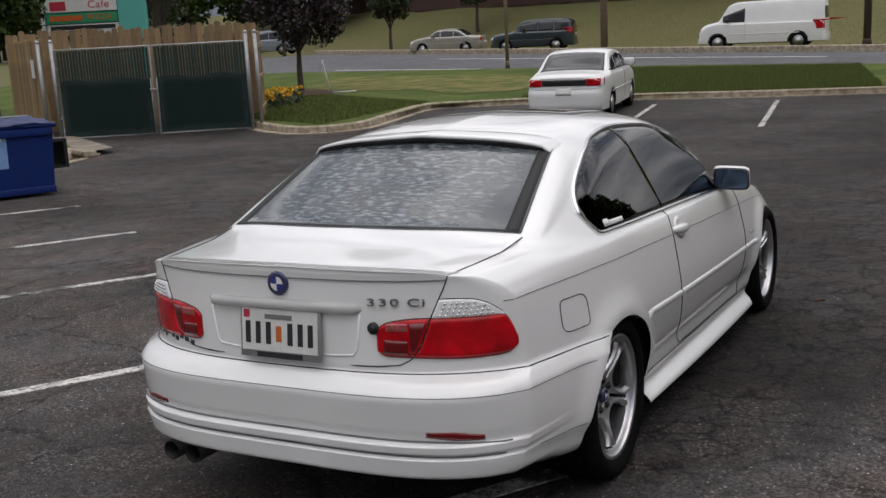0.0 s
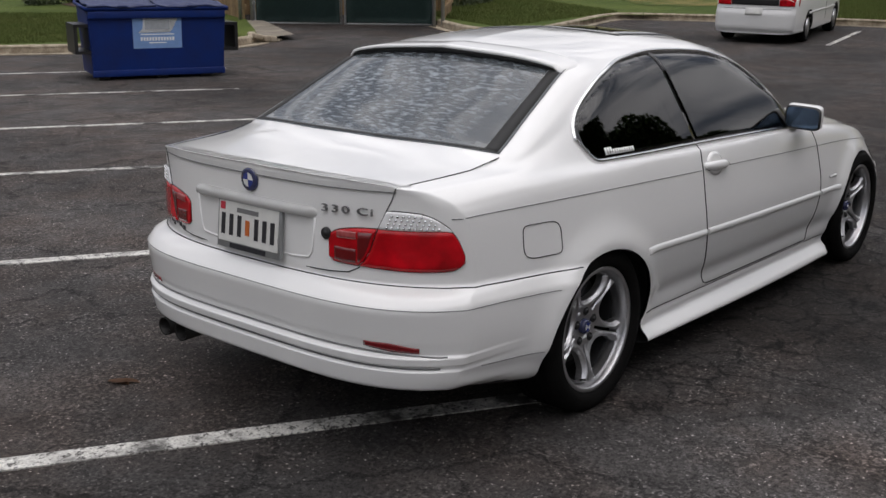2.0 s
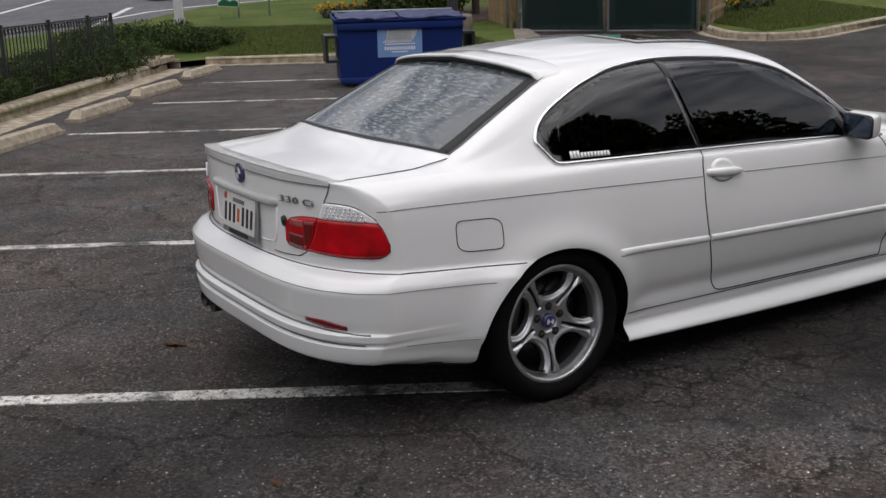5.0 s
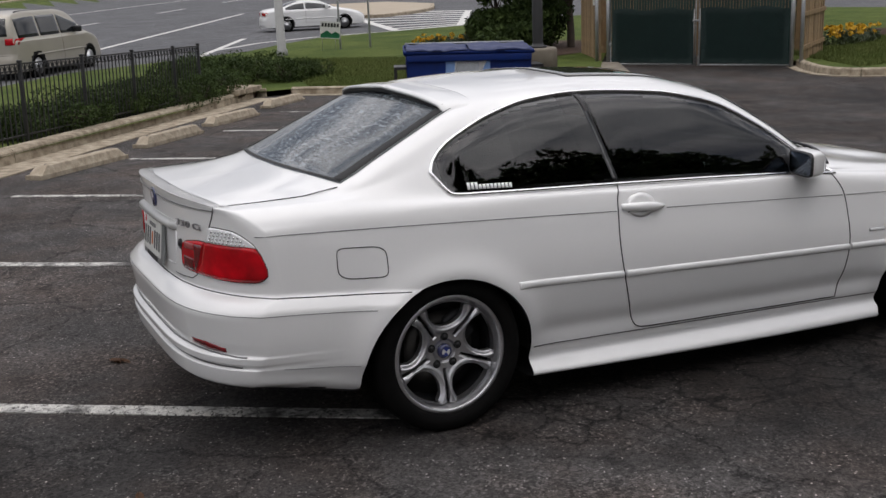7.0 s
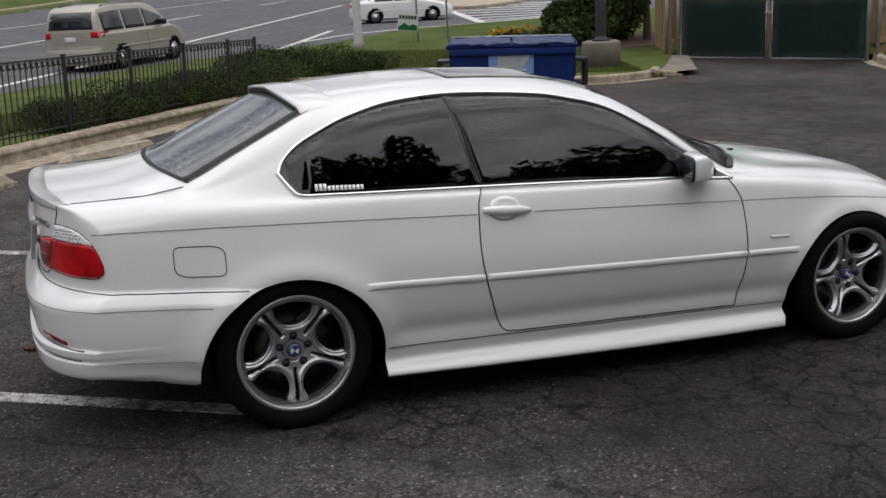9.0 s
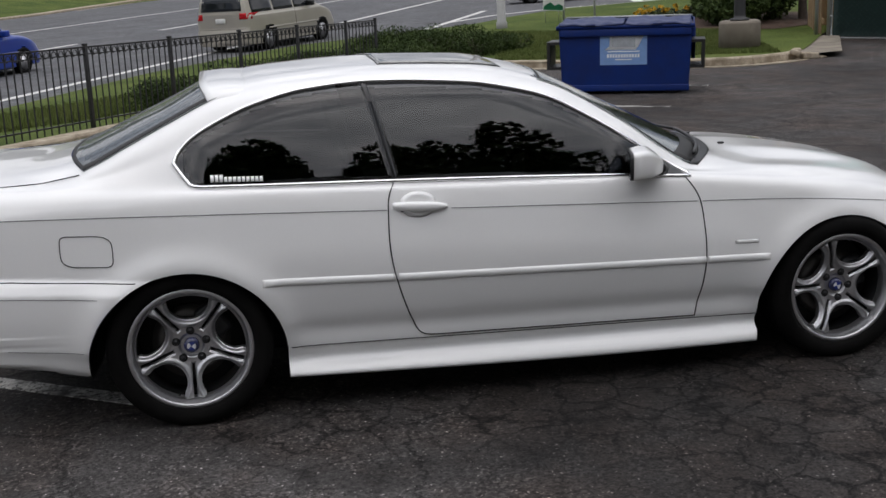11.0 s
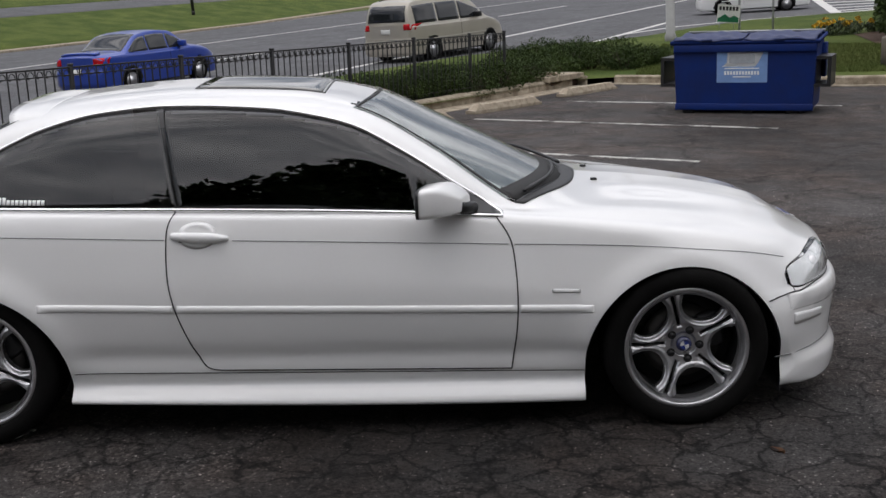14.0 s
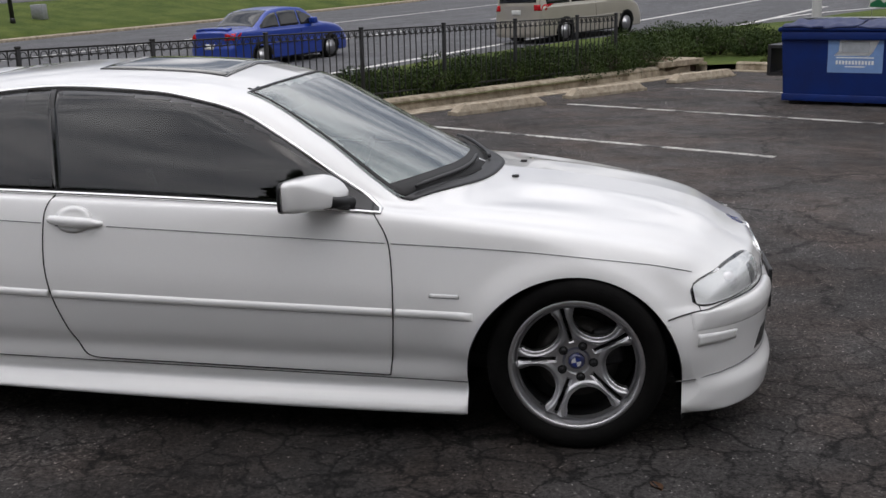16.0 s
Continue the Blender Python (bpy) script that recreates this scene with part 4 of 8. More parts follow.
def smooth_patch(fn, deg=5):
    """The same patch drawn through one smooth polynomial surface, with its own normal."""
    uv = [(a / 24, b / 18) for a in range(25) for b in range(19)]
    basis = [(i, j) for i in range(deg + 1) for j in range(deg + 1)]
    m = np.array([[(2 * u - 1) ** i * v ** j for i, j in basis] for u, v in uv])
    k = np.linalg.lstsq(m, np.array([tuple(fn(u, v)[0]) for u, v in uv]), rcond=None)[0]

    def at(u, v):
        return Vector(np.array([(2 * u - 1) ** i * v ** j for i, j in basis]) @ k)

    def out(u, v):
        d = 0.01
        a, b = at(min(u + d, 1), v) - at(max(u - d, 0), v), at(u, min(v + d, 1)) - at(u, max(v - d, 0))
        n_ = a.cross(b).normalized()
        return at(u, v), n_ if n_.z > 0 else -n_
    return out


smooth_front, smooth_back = smooth_patch(screen_front), smooth_patch(screen_back)
for s in (-1, 1):
    # each pane follows one smooth barrel-shaped surface that meets the body at its edges
    g_x = np.linspace(0.05, 2.03, 80)
    g_low = np.polyfit(g_x, [abs(on_side(x, dlo_low(x), s)[0].y) for x in g_x], 4)
    g_slope, g_barrel = -0.43, -0.16

    def pane(x, z, s=s, low=g_low):
        h = z - dlo_low(x)
        y = np.polyval(low, x) + g_slope * h + g_barrel * h * h
        return y, Vector((0, s, -g_slope - 2 * g_barrel * h)).normalized()

    def dlo(u, v, x0, x1, s=s):
        x = x0(v) + (x1(v) - x0(v)) * u
        z = dlo_low(x) + (dlo_high(x) - dlo_low(x)) * v
        y, n_ = pane(x, z)
        skin, skin_n = on_side(x, z, s)
        w = max(step(0.74, 0.90, v), step(0.11, 0.03, x), step(1.70, 1.88, x))
        return Vector((x, s * (y * (1 - w) + abs(skin.y) * w), z)), (n_ * (1 - w) + skin_n * w).normalized()
    bm = bmesh.new()
    skin_slab(bm, lambda u, v: dlo(u, v, lambda t: -0.004, lambda t: 0.817 - 0.080 * t), 44, 14, 0.003, 0.005)
    part("rear_quarter_glass", bm, M_DARKGLASS, car, "dark tinted quarter window")
    bm = bmesh.new()
    skin_slab(bm, lambda u, v: dlo(u, v, lambda t: 0.819 - 0.080 * t, lambda t: 2.03), 50, 14, 0.003, 0.005)
    part("door_glass", bm, M_DARKGLASS, car, "dark tinted door window")
    # black frit and divider
    bm = bmesh.new()
    (xa, za), (xb, zb) = B_PILLAR
    skin_slab(bm, lambda u, v: on_side(xa + (xb - xa) * v - 0.004 + 0.019 * u, za - 0.012 + (zb - za + 0.016) * v, s), 4, 24, 0.005, 0.008)
    part("window_divider", bm, M_BLACK, car)
    bm = bmesh.new()
    skin_slab(bm, lambda u, v: on_side(xa + (xb - xa) * v - 0.105 + 0.092 * u, za - 0.012 + (zb - za + 0.016) * v, s), 4, 24, 0.002, 0.012)
    part("inner_pillar", bm, M_LINER, car)
    # bright trim round the glass
    bm = bmesh.new()
    xs = [-0.006 + 2.041 * (i / 90) ** 1.25 for i in range(91)]
    loop = [on_side(x, dlo_low(x), s) for x in xs] + [on_side(x, dlo_high(x), s) for x in xs[::-1]]
    tube(bm, [p + n_ * 0.002 for p, n_ in loop], 0.0085, 8, True)
    part("window_trim", bm, M_CHROME, car, "bright satin trim round the side windows")
    # mirror sail
    bm = bmesh.new()
    skin_slab(bm, lambda u, v: on_side(1.86 + 0.15 * u, dlo_low(1.86 + 0.15 * u) + (dlo_high(1.86 + 0.15 * u) - dlo_low(1.86 + 0.15 * u)) * v * 0.96, s), 8, 6, 0.006, 0.006)
    part("mirror_sail", bm, M_BLACK, car)

bm = bmesh.new()
skin_slab(bm, smooth_front, 40, 30, 0.003, 0.005)
part("windscreen", bm, M_CLEARGLASS, car)
bm = bmesh.new()
skin_slab(bm, smooth_back, 40, 24, 0.003, 0.005)
part("rear_window", bm, M_FILM, car, "rear window with bubbled tint film")


def frame_band(fn, e0, e1, e2, lift):
    """A black band round the edge of a screen."""
    bm = bmesh.new()
    ring = [(i / 40, 0.0) for i in range(40)] + [(1.0, i / 24) for i in range(24)] + [(1 - i / 40, 1.0) for i in range(40)] + [(0.0, 1 - i / 24) for i in range(24)]
    rows_o, rows_i = [], []
    for u, v in ring + ring[:1]:
        a = fn(0.5 + (u - 0.5) * 0.985, 0.5 + (v - 0.5) * 0.985)
        b = fn(min(max(u, e0), 1 - e0), min(max(v, e1), 1 - e2))
        rows_o.append([a[0] + a[1] * lift, b[0] + b[1] * lift])
        rows_i.append([a[0] + a[1] * (lift - 0.003), b[0] + b[1] * (lift - 0.003)])
    slab(bm, [[a, a.lerp(b, 0.5), b] for a, b in rows_o], [[a, a.lerp(b, 0.5), b] for a, b in rows_i])
    bmesh.ops.recalc_face_normals(bm, faces=bm.faces)
    return bm


part("screen_border", frame_band(smooth_front, 0.020, 0.125, 0.022, 0.0045), M_GAP, car)
part("screen_border", frame_band(smooth_back, 0.045, 0.03, 0.03, 0.0045), M_GAP, car)
bm = bmesh.new()
skin_slab(bm, lambda u, v: smooth_back(0.47 + 0.05 * u, 0.955 + 0.02 * v), 4, 2, 0.006, 0.004)
part("brake_light_strip", bm, M_DECALW, car)

# roof spoiler over the rear window; a black tube stands for its shadow
bm = bmesh.new()
rows_o, rows_i = [], []
for i in range(41):
    sgn = 2 * i / 40 - 1
    y = sgn * 0.575
    edge = 0.10 + 0.045 * abs(sgn) ** 6
    o, n_ = [], []
    for j in range(7):
        t = j / 6
        x = 0.30 + (edge - 0.30) * t
        p, nn = on_top(0.30 - 0.10 * t, y * (1 + 0.012 * t))
        z = p.z - 0.003 + 0.009 * step(0.0, 0.5, t) + 0.002 * t * t - 0.05 * max(0, abs(sgn) - 0.93) / 0.07 * t
        o.append(Vector((x, y, z)))
        n_.append(Vector((x, y, z - 0.012)))
    rows_o.append(o)
    rows_i.append(n_)
slab(bm, rows_o, rows_i)
part("roof_spoiler", bm, M_WHITE, car)
bm = bmesh.new()
tube(bm, [r[-1] + Vector((0.020, 0, -0.016)) for r in rows_o[2:-2]], 0.016, 8)
part("spoiler_gasket", bm, M_BLACK, car)

# sunroof, tilted a little
bm = bmesh.new()


def sunroof_at(u, v):
    x, y = 0.84 + 0.50 * u, -0.36 + 0.72 * v
    p, n_ = on_top(x, y)
    return p, n_


skin_slab(bm, sunroof_at, 12, 12, 0.005, 0.004)
part("sunroof", bm, M_ROOFGLASS, car, "smoked glass sunroof tilted up")
bm = bmesh.new()
ringp = [on_top(0.83, -0.37 + 0.74 * i / 12) for i in range(13)] + [on_top(0.83 + 0.52 * i / 10, 0.37) for i in range(1, 11)] + [on_top(1.35, 0.37 - 0.74 * i / 12) for i in range(1, 13)] + [on_top(1.35 - 0.52 * i / 10, -0.37) for i in range(1, 10)]
tube(bm, [p for p, _ in ringp], 0.004, 6, True)
part("sunroof_seal", bm, M_BLACK, car)
bm = bmesh.new()
skin_slab(bm, lambda u, v: on_top(0.84 + 0.50 * u, -0.36 + 0.72 * v), 6, 6, 0.0005, 0.004)
part("sunroof_well", bm, M_BLACK, car)

# seams, and thin grey lines that paint the shade along creases
for s in (-1, 1):
    door = [(0.82, 0.903), (0.793, 0.86), (0.782, 0.80), (0.780, 0.66), (0.798, 0.54), (0.838, 0.407), (0.866, 0.338), (0.880, 0.309), (0.897, 0.291), (0.925, 0.281), (0.965, 0.278), (1.05, 0.2755), (1.25, 0.2705), (1.50, 0.264), (2.06, 0.250)]
    part("door_seam", seam(along(lambda a, b: on_side(a, b, s), door), 0.0026), M_GAP, car)
    part("door_seam", seam(along(lambda a, b: on_side(a, b, s), [(2.01, 0.846), (2.065, 0.757), (2.083, 0.63), (2.086, 0.50), (2.078, 0.38), (2.06, 0.250)]), 0.0026), M_GAP, car)
    part("sill_seam", seam(along(lambda a, b: on_side(a, b, s), [(0.38, 0.282), (0.9, 0.268), (1.5, 0.253), (2.34, 0.232)]), 0.0018), M_GAP, car)
    # the flank's crease has its shade drawn as a grey line
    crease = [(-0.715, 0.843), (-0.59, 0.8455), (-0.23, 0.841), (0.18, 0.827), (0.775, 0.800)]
    part("crease_seam", seam(along(lambda a, b: on_side(a, b, s), crease), 0.0016), M_LINEGREY, car)
    part("crease_seam", seam(along(lambda a, b: on_side(a, b, s), [(1.03, 0.7905), (1.4, 0.774), (2.055, 0.7425)]), 0.0016), M_LINEGREY, car)
    part("crease_seam", seam(along(lambda a, b: on_side(a, b, s), [(2.08, 0.741), (2.37, 0.727), (2.67, 0.705), (2.96, 0.668), (3.115, 0.633)]), 0.0016), M_LINEGREY, car)
    part("bumper_seam", seam(along(lambda a, b: on_corner(a, b, s), [(-40, 0.626), (0, 0.626), (30, 0.625), (50, 0.623), (61, 0.621)], 10) + along(lambda a, b: on_side(a, b, s), [(x, shelf(x) + 0.001) for x in (-0.58, -0.41, -0.175)]), 0.0024, False, 0.0006), M_GAP, car)
    # these two grey lines paint shade on bumper creases, where nothing joins
    part("bumper_seam", seam(along(lambda a, b: on_corner(a, b, s), [(-40, 0.570), (0, 0.570), (30, 0.570), (50, 0.568), (61, 0.565)], 10) + along(lambda a, b: on_side(a, b, s), [(-0.58, 0.563), (-0.42, 0.555), (-0.315, 0.550)]), 0.0014), M_LINEGREY, car)
    part("bumper_seam", seam(along(lambda a, b: on_side(a, b, s), [(-0.66, 0.362), (-0.52, 0.352), (-0.385, 0.345)]), 0.0014), M_LINEGREY, car)
    # trunk lid
    lid = [on_top(x, s * y) for x, y in ((-0.36, 0.635), (-0.5, 0.622), (-0.65, 0.605), (-0.76, 0.592))]
    lid += [on_corner(f, z, s) for f, z in ((31.0, 0.938), (29.6, 0.90), (28.0, 0.87), (24.6, 0.802), (21.3, 0.717), (17.6, 0.672), (13.6, 0.653), (6, 0.647), (0, 0.646), (-29.9, 0.646))]
    part("lid_seam", seam(lid, 0.0022), M_GAP, car)
    # front bumper
    nose = along(lambda a, b: on_side(a, b, s), [(3.035, 0.488), (3.07, 0.497)]) + along(lambda a, b: on_nose(a, b, s), [(60, 0.507), (57, 0.511), (52, 0.516), (40, 0.527), (20, 0.53), (0, 0.53), (-25, 0.53)])
    part("bumper_seam", seam(nose, 0.0026, False, 0.0012), M_GAP, car)
    bm = bmesh.new()

    def ledge(u, v, s=s):
        f = 61 - 61 * u
        p, n_ = on_nose(f, 0.445 + (0.062 + 0.018 * min(1, u * 2.5)) * v, s)
        return p + n_ * 0.013 * min(1, u * 4) * v * (1 if v < 0.8 else math.sqrt(max(0, 1 - ((v - 0.8) / 0.2) ** 2))), n_
    skin_slab(bm, ledge, 40, 12, 0.0, 0.004)
    part("bumper_ledge", bm, M_WHITE, car)
    lip = along(lambda a, b: on_side(a, b, s), [(3.07, 0.262), (3.13, 0.268)]) + along(lambda a, b: on_nose(a, b, s), [(50, 0.275), (30, 0.285), (10, 0.285), (-25, 0.285)])
    part("lip_seam", seam(lip, 0.0024, False, 0.001), M_LINEGREY, car)
    # fuel flap on the right-hand flank
    if s < 0:
        flap = [on_side(-0.342 + 0.094 * math.copysign(abs(math.cos(a)) ** 0.42, math.cos(a)), 0.721 + 0.057 * math.copysign(abs(math.sin(a)) ** 0.42, math.sin(a)) - 0.07 * 0.098 * math.cos(a) * 1.6, s) for a in [2 * math.pi * i / 48 for i in range(48)]]
        part("fuel_flap_seam", seam(flap, 0.0018, True), M_GAP, car)
    # side mouldings
    for x0, z0, x1, z1 in ((0.285, 0.560, 0.792, 0.540), (0.806, 0.5395, 2.083, 0.500), (2.095, 0.4995, 2.37, 0.492)):
        bm = bmesh.new()

        def mould(u, v, a=(x0, z0, x1, z1), s=s):
            x, z = a[0] + (a[2] - a[0]) * u, a[1] + (a[3] - a[1]) * u
            p, n_ = on_side(x, z + 0.030 * (v - 0.5), s)
            tip = min(1, (u if a[0] < 0.3 else 1) * 18, ((1 - u) if a[2] > 2.3 else 1) * 10)
            return p + n_ * 0.009 * tip * math.sin(math.pi * v) ** 0.5, n_
        skin_slab(bm, mould, 40, 8, 0.0, 0.004)
        part("side_moulding", bm, M_WHITE, car)
    # door handle in its dish
    bm = bmesh.new()
    lathe(bm, [(0.001, 0.0015), (0.020, 0.0022), (0.033, 0.0032), (0.040, 0.0050), (0.046, 0.0046), (0.060, -0.001)], 40, "y")
    p, n_ = on_side(0.900, 0.814, s)
    bmesh.ops.transform(bm, matrix=Matrix.Translation(p) @ n_.to_track_quat("Y", "Z").to_matrix().to_4x4() @ Matrix.Diagonal((1.25, 0.9, 0.85, 1)), verts=bm.verts)
    part("handle_dish", bm, M_WHITE, car)
    bm = bmesh.new()
    rows = []
    for i in range(25):
        u = i / 24
        x, z = 0.800 + 0.215 * u, 0.813 - 0.012 * u
        p, n_ = on_side(x, z, s)
        out = 0.030 * math.sin(math.pi * min(max(u, 0.02), 0.98)) ** 0.35
        h = 0.020 * (0.55 + 0.45 * math.sin(math.pi * u) ** 0.5) * (1 if u < 0.8 else 1 - 0.5 * (u - 0.8) / 0.2)
        rows.append([Vector((x, p.y + s * (out - 0.016 * (1 - math.cos(a))), z + h * math.sin(a))) for a in [2 * math.pi * k / 12 for k in range(12)]])
    vs = [[bm.verts.new(p) for p in r] for r in rows]
    for a, b in zip(vs, vs[1:]):
        for k in range(12):
            bm.faces.new((a[k], a[(k + 1) % 12], b[(k + 1) % 12], b[k]))
    bm.faces.new(vs[0])
    bm.faces.new(vs[-1])
    bmesh.ops.recalc_face_normals(bm, faces=bm.faces)
    part("door_handle", bm, M_WHITE, car)
    # grey strip on the door painted as the handle's shadow
    bm = bmesh.new()
    skin_slab(bm, lambda u, v: on_side(0.83 + 0.15 * u, 0.789 + 0.006 * v, s), 8, 2, 0.0015, 0.002)
    part("handle_shadow_gap", bm, M_LINEGREY, car)
    # side repeater with a small chrome bar
    bm = bmesh.new()
    skin_slab(bm, lambda u, v: on_side(2.215 + 0.105 * u, 0.557 - 0.004 * u + 0.015 * v, s), 8, 3, 0.001, 0.004)
    rep = part("side_repeater", bm, M_BADGE, car)
    bm = bmesh.new()
    skin_slab(bm, lambda u, v: on_side(2.2165 + 0.102 * u, 0.5585 - 0.004 * u + 0.012 * v, s), 8, 3, 0.003, 0.004)
    part("repeater_lens", bm, M_WHITE, rep)
    # door mirror
    bm = bmesh.new()
    rows = []
    for i in range(19):
        t = i / 18
        x = 1.752 + 0.160 * t
        g = (1 - max(0, (t - 0.45) / 0.55) ** 2.2 * 0.55) * (0.90 + 0.10 * min(1, t * 5)) * (1 if i < 18 else 0.55)
        up = 0.060 * (1 - 1.05 * max(0, (t - 0.38) / 0.62) ** 1.6) * (0.93 + 0.07 * min(1, t * 5))
        dn = -0.056 + 0.014 * t ** 2
        if i == 18:
            up, dn = up * 0.4 + dn * 0.6 + 0.012, dn + 0.006
        cy = 0.862 - 0.055 * t ** 1.5
        ring = []
        for k in range(28):
            a = 2 * math.pi * k / 28
            yo = 0.098 * g * math.copysign(abs(math.cos(a)) ** 0.34, math.cos(a))
            zz = math.copysign(abs(math.sin(a)) ** 0.34, math.sin(a))
            ring.append(Vector((x - 0.28 * yo, s * (cy + yo), 0.919 + (up + dn) / 2 + (up - dn) / 2 * zz)))
        rows.append(ring)
    vs = [[bm.verts.new(p) for p in r] for r in rows]
    for a, b in zip(vs, vs[1:]):
        for k in range(28):
            bm.faces.new((a[k], a[(k + 1) % 28], b[(k + 1) % 28], b[k]))
    bm.faces.new(vs[0])
    bm.faces.new(vs[-1])
    bmesh.ops.recalc_face_normals(bm, faces=bm.faces)
    mirror = part("door_mirror", bm, M_WHITE, car)
    bm = bmesh.new()
    ring = []
    for dx in (-0.007, 0.004):
        ring.append([bm.verts.new((1.752 + dx - 0.28 * 0.096 * math.copysign(abs(math.cos(a)) ** 0.38, math.cos(a)), s * (0.862 + 0.096 * math.copysign(abs(math.cos(a)) ** 0.38, math.cos(a))), 0.919 + 0.056 * math.copysign(abs(math.sin(a)) ** 0.38, math.sin(a)))) for a in [2 * math.pi * k / 24 for k in range(24)]])
    for k in range(24):
        bm.faces.new((ring[0][k], ring[0][(k + 1) % 24], ring[1][(k + 1) % 24], ring[1][k]))
    bm.faces.new(ring[0])
    bmesh.ops.recalc_face_normals(bm, faces=bm.faces)
    part("mirror_rim", bm, M_BLACK, mirror)
    bm = bmesh.new()
    bm.faces.new([bm.verts.new((1.7435 - 0.28 * 0.089 * math.copysign(abs(math.cos(a)) ** 0.40, math.cos(a)), s * (0.862 + 0.089 * math.copysign(abs(math.cos(a)) ** 0.40, math.cos(a))), 0.919 + 0.049 * math.copysign(abs(math.sin(a)) ** 0.40, math.sin(a)))) for a in [2 * math.pi * k / 24 for k in range(24)]])
    bmesh.ops.solidify(bm, geom=bm.faces[:], thickness=0.002)
    part("mirror_glass", bm, mat("mirror_silver", (0.035, 0.055, 0.085), 0.02, metal=1.0), mirror)
    bm = bmesh.new()
    tube(bm, [(1.875, s * 0.86, 0.895), (1.905, s * 0.80, 0.882), (1.93, s * 0.765, 0.874)], 0.024, 10)
    part("mirror_stalk", bm, M_BLACK, mirror)

# lip along the boot's edge
bm = bmesh.new()
rows_o, rows_i = [], []
for i in range(51):
    sgn = 2 * i / 50 - 1
    y = sgn * 0.60
    p, n_ = on_back(y, 0.940)
    e = 1 - abs(sgn) ** 10
    o = []
    for j, (dx, dz) in enumerate(((0.06, 0.0), (0.03, 0.002), (0.0, 0.005), (-0.003, 0.0055), (-0.005, 0.003), (-0.002, -0.001), (0.004, -0.003))):
        q, _ = on_top(p.x + max(dx, 0.012), y)
        zz = q.z + dz * e if dx > 0 else q.z + dz * e
        o.append(Vector((p.x + dx * (0.3 + 0.7 * e), y, zz)))
    rows_o.append(o)
grid(bm, rows_o)
bmesh.ops.solidify(bm, geom=bm.faces[:], thickness=0.002)
bmesh.ops.recalc_face_normals(bm, faces=bm.faces)
part("boot_lip", bm, M_WHITE, car)
# thin grey line that paints the shade below the lip
bm = bmesh.new()
tube(bm, [on_back(-0.585 + 1.17 * i / 50, 0.926)[0] - Vector((0.0015, 0, 0)) for i in range(51)], 0.0024, 6)
part("boot_lip_seam", bm, M_LINEGREY, car)

# tail lamps: bearings round the corner, heights; the gap beside the boot lid leans inwards
lid_edge = curve_of([(0.65, 14.0), (0.68, 18.5), (0.717, 21.3), (0.802, 24.6), (0.88, 28.4)])
red_lo = curve_of([(6, 0.702), (8.5, 0.685), (20, 0.680), (38, 0.674), (49, 0.677), (51.5, 0.685), (53.6, 0.703)])
red_hi = curve_of([(6, 0.765), (8, 0.782), (11, 0.792), (20, 0.803), (26, 0.804), (45, 0.804), (48.8, 0.802), (50.5, 0.786), (52.5, 0.748), (53.6, 0.720)])
clear_hi = curve_of([(24, 0.861), (29.6, 0.864), (38, 0.860), (43, 0.846), (47, 0.823), (49.2, 0.807)])


def lamp_patch(bm, lo, hi, f0, f1, s, lift, thick=0.02, nu=26, nv=8):
    """A piece of lens; f0 and f1 bound it, as bearings or as functions of the height."""
    def at(u, v):
        z = lo(30) + (hi(30) - lo(30)) * v
        a, b = (f(z) if callable(f) else f for f in (f0, f1))
        f = a + (b - a) * u
        return on_corner(f, lo(f) + (hi(f) - lo(f)) * v, s)
    skin_slab(bm, at, nu, nv, lift, thick)


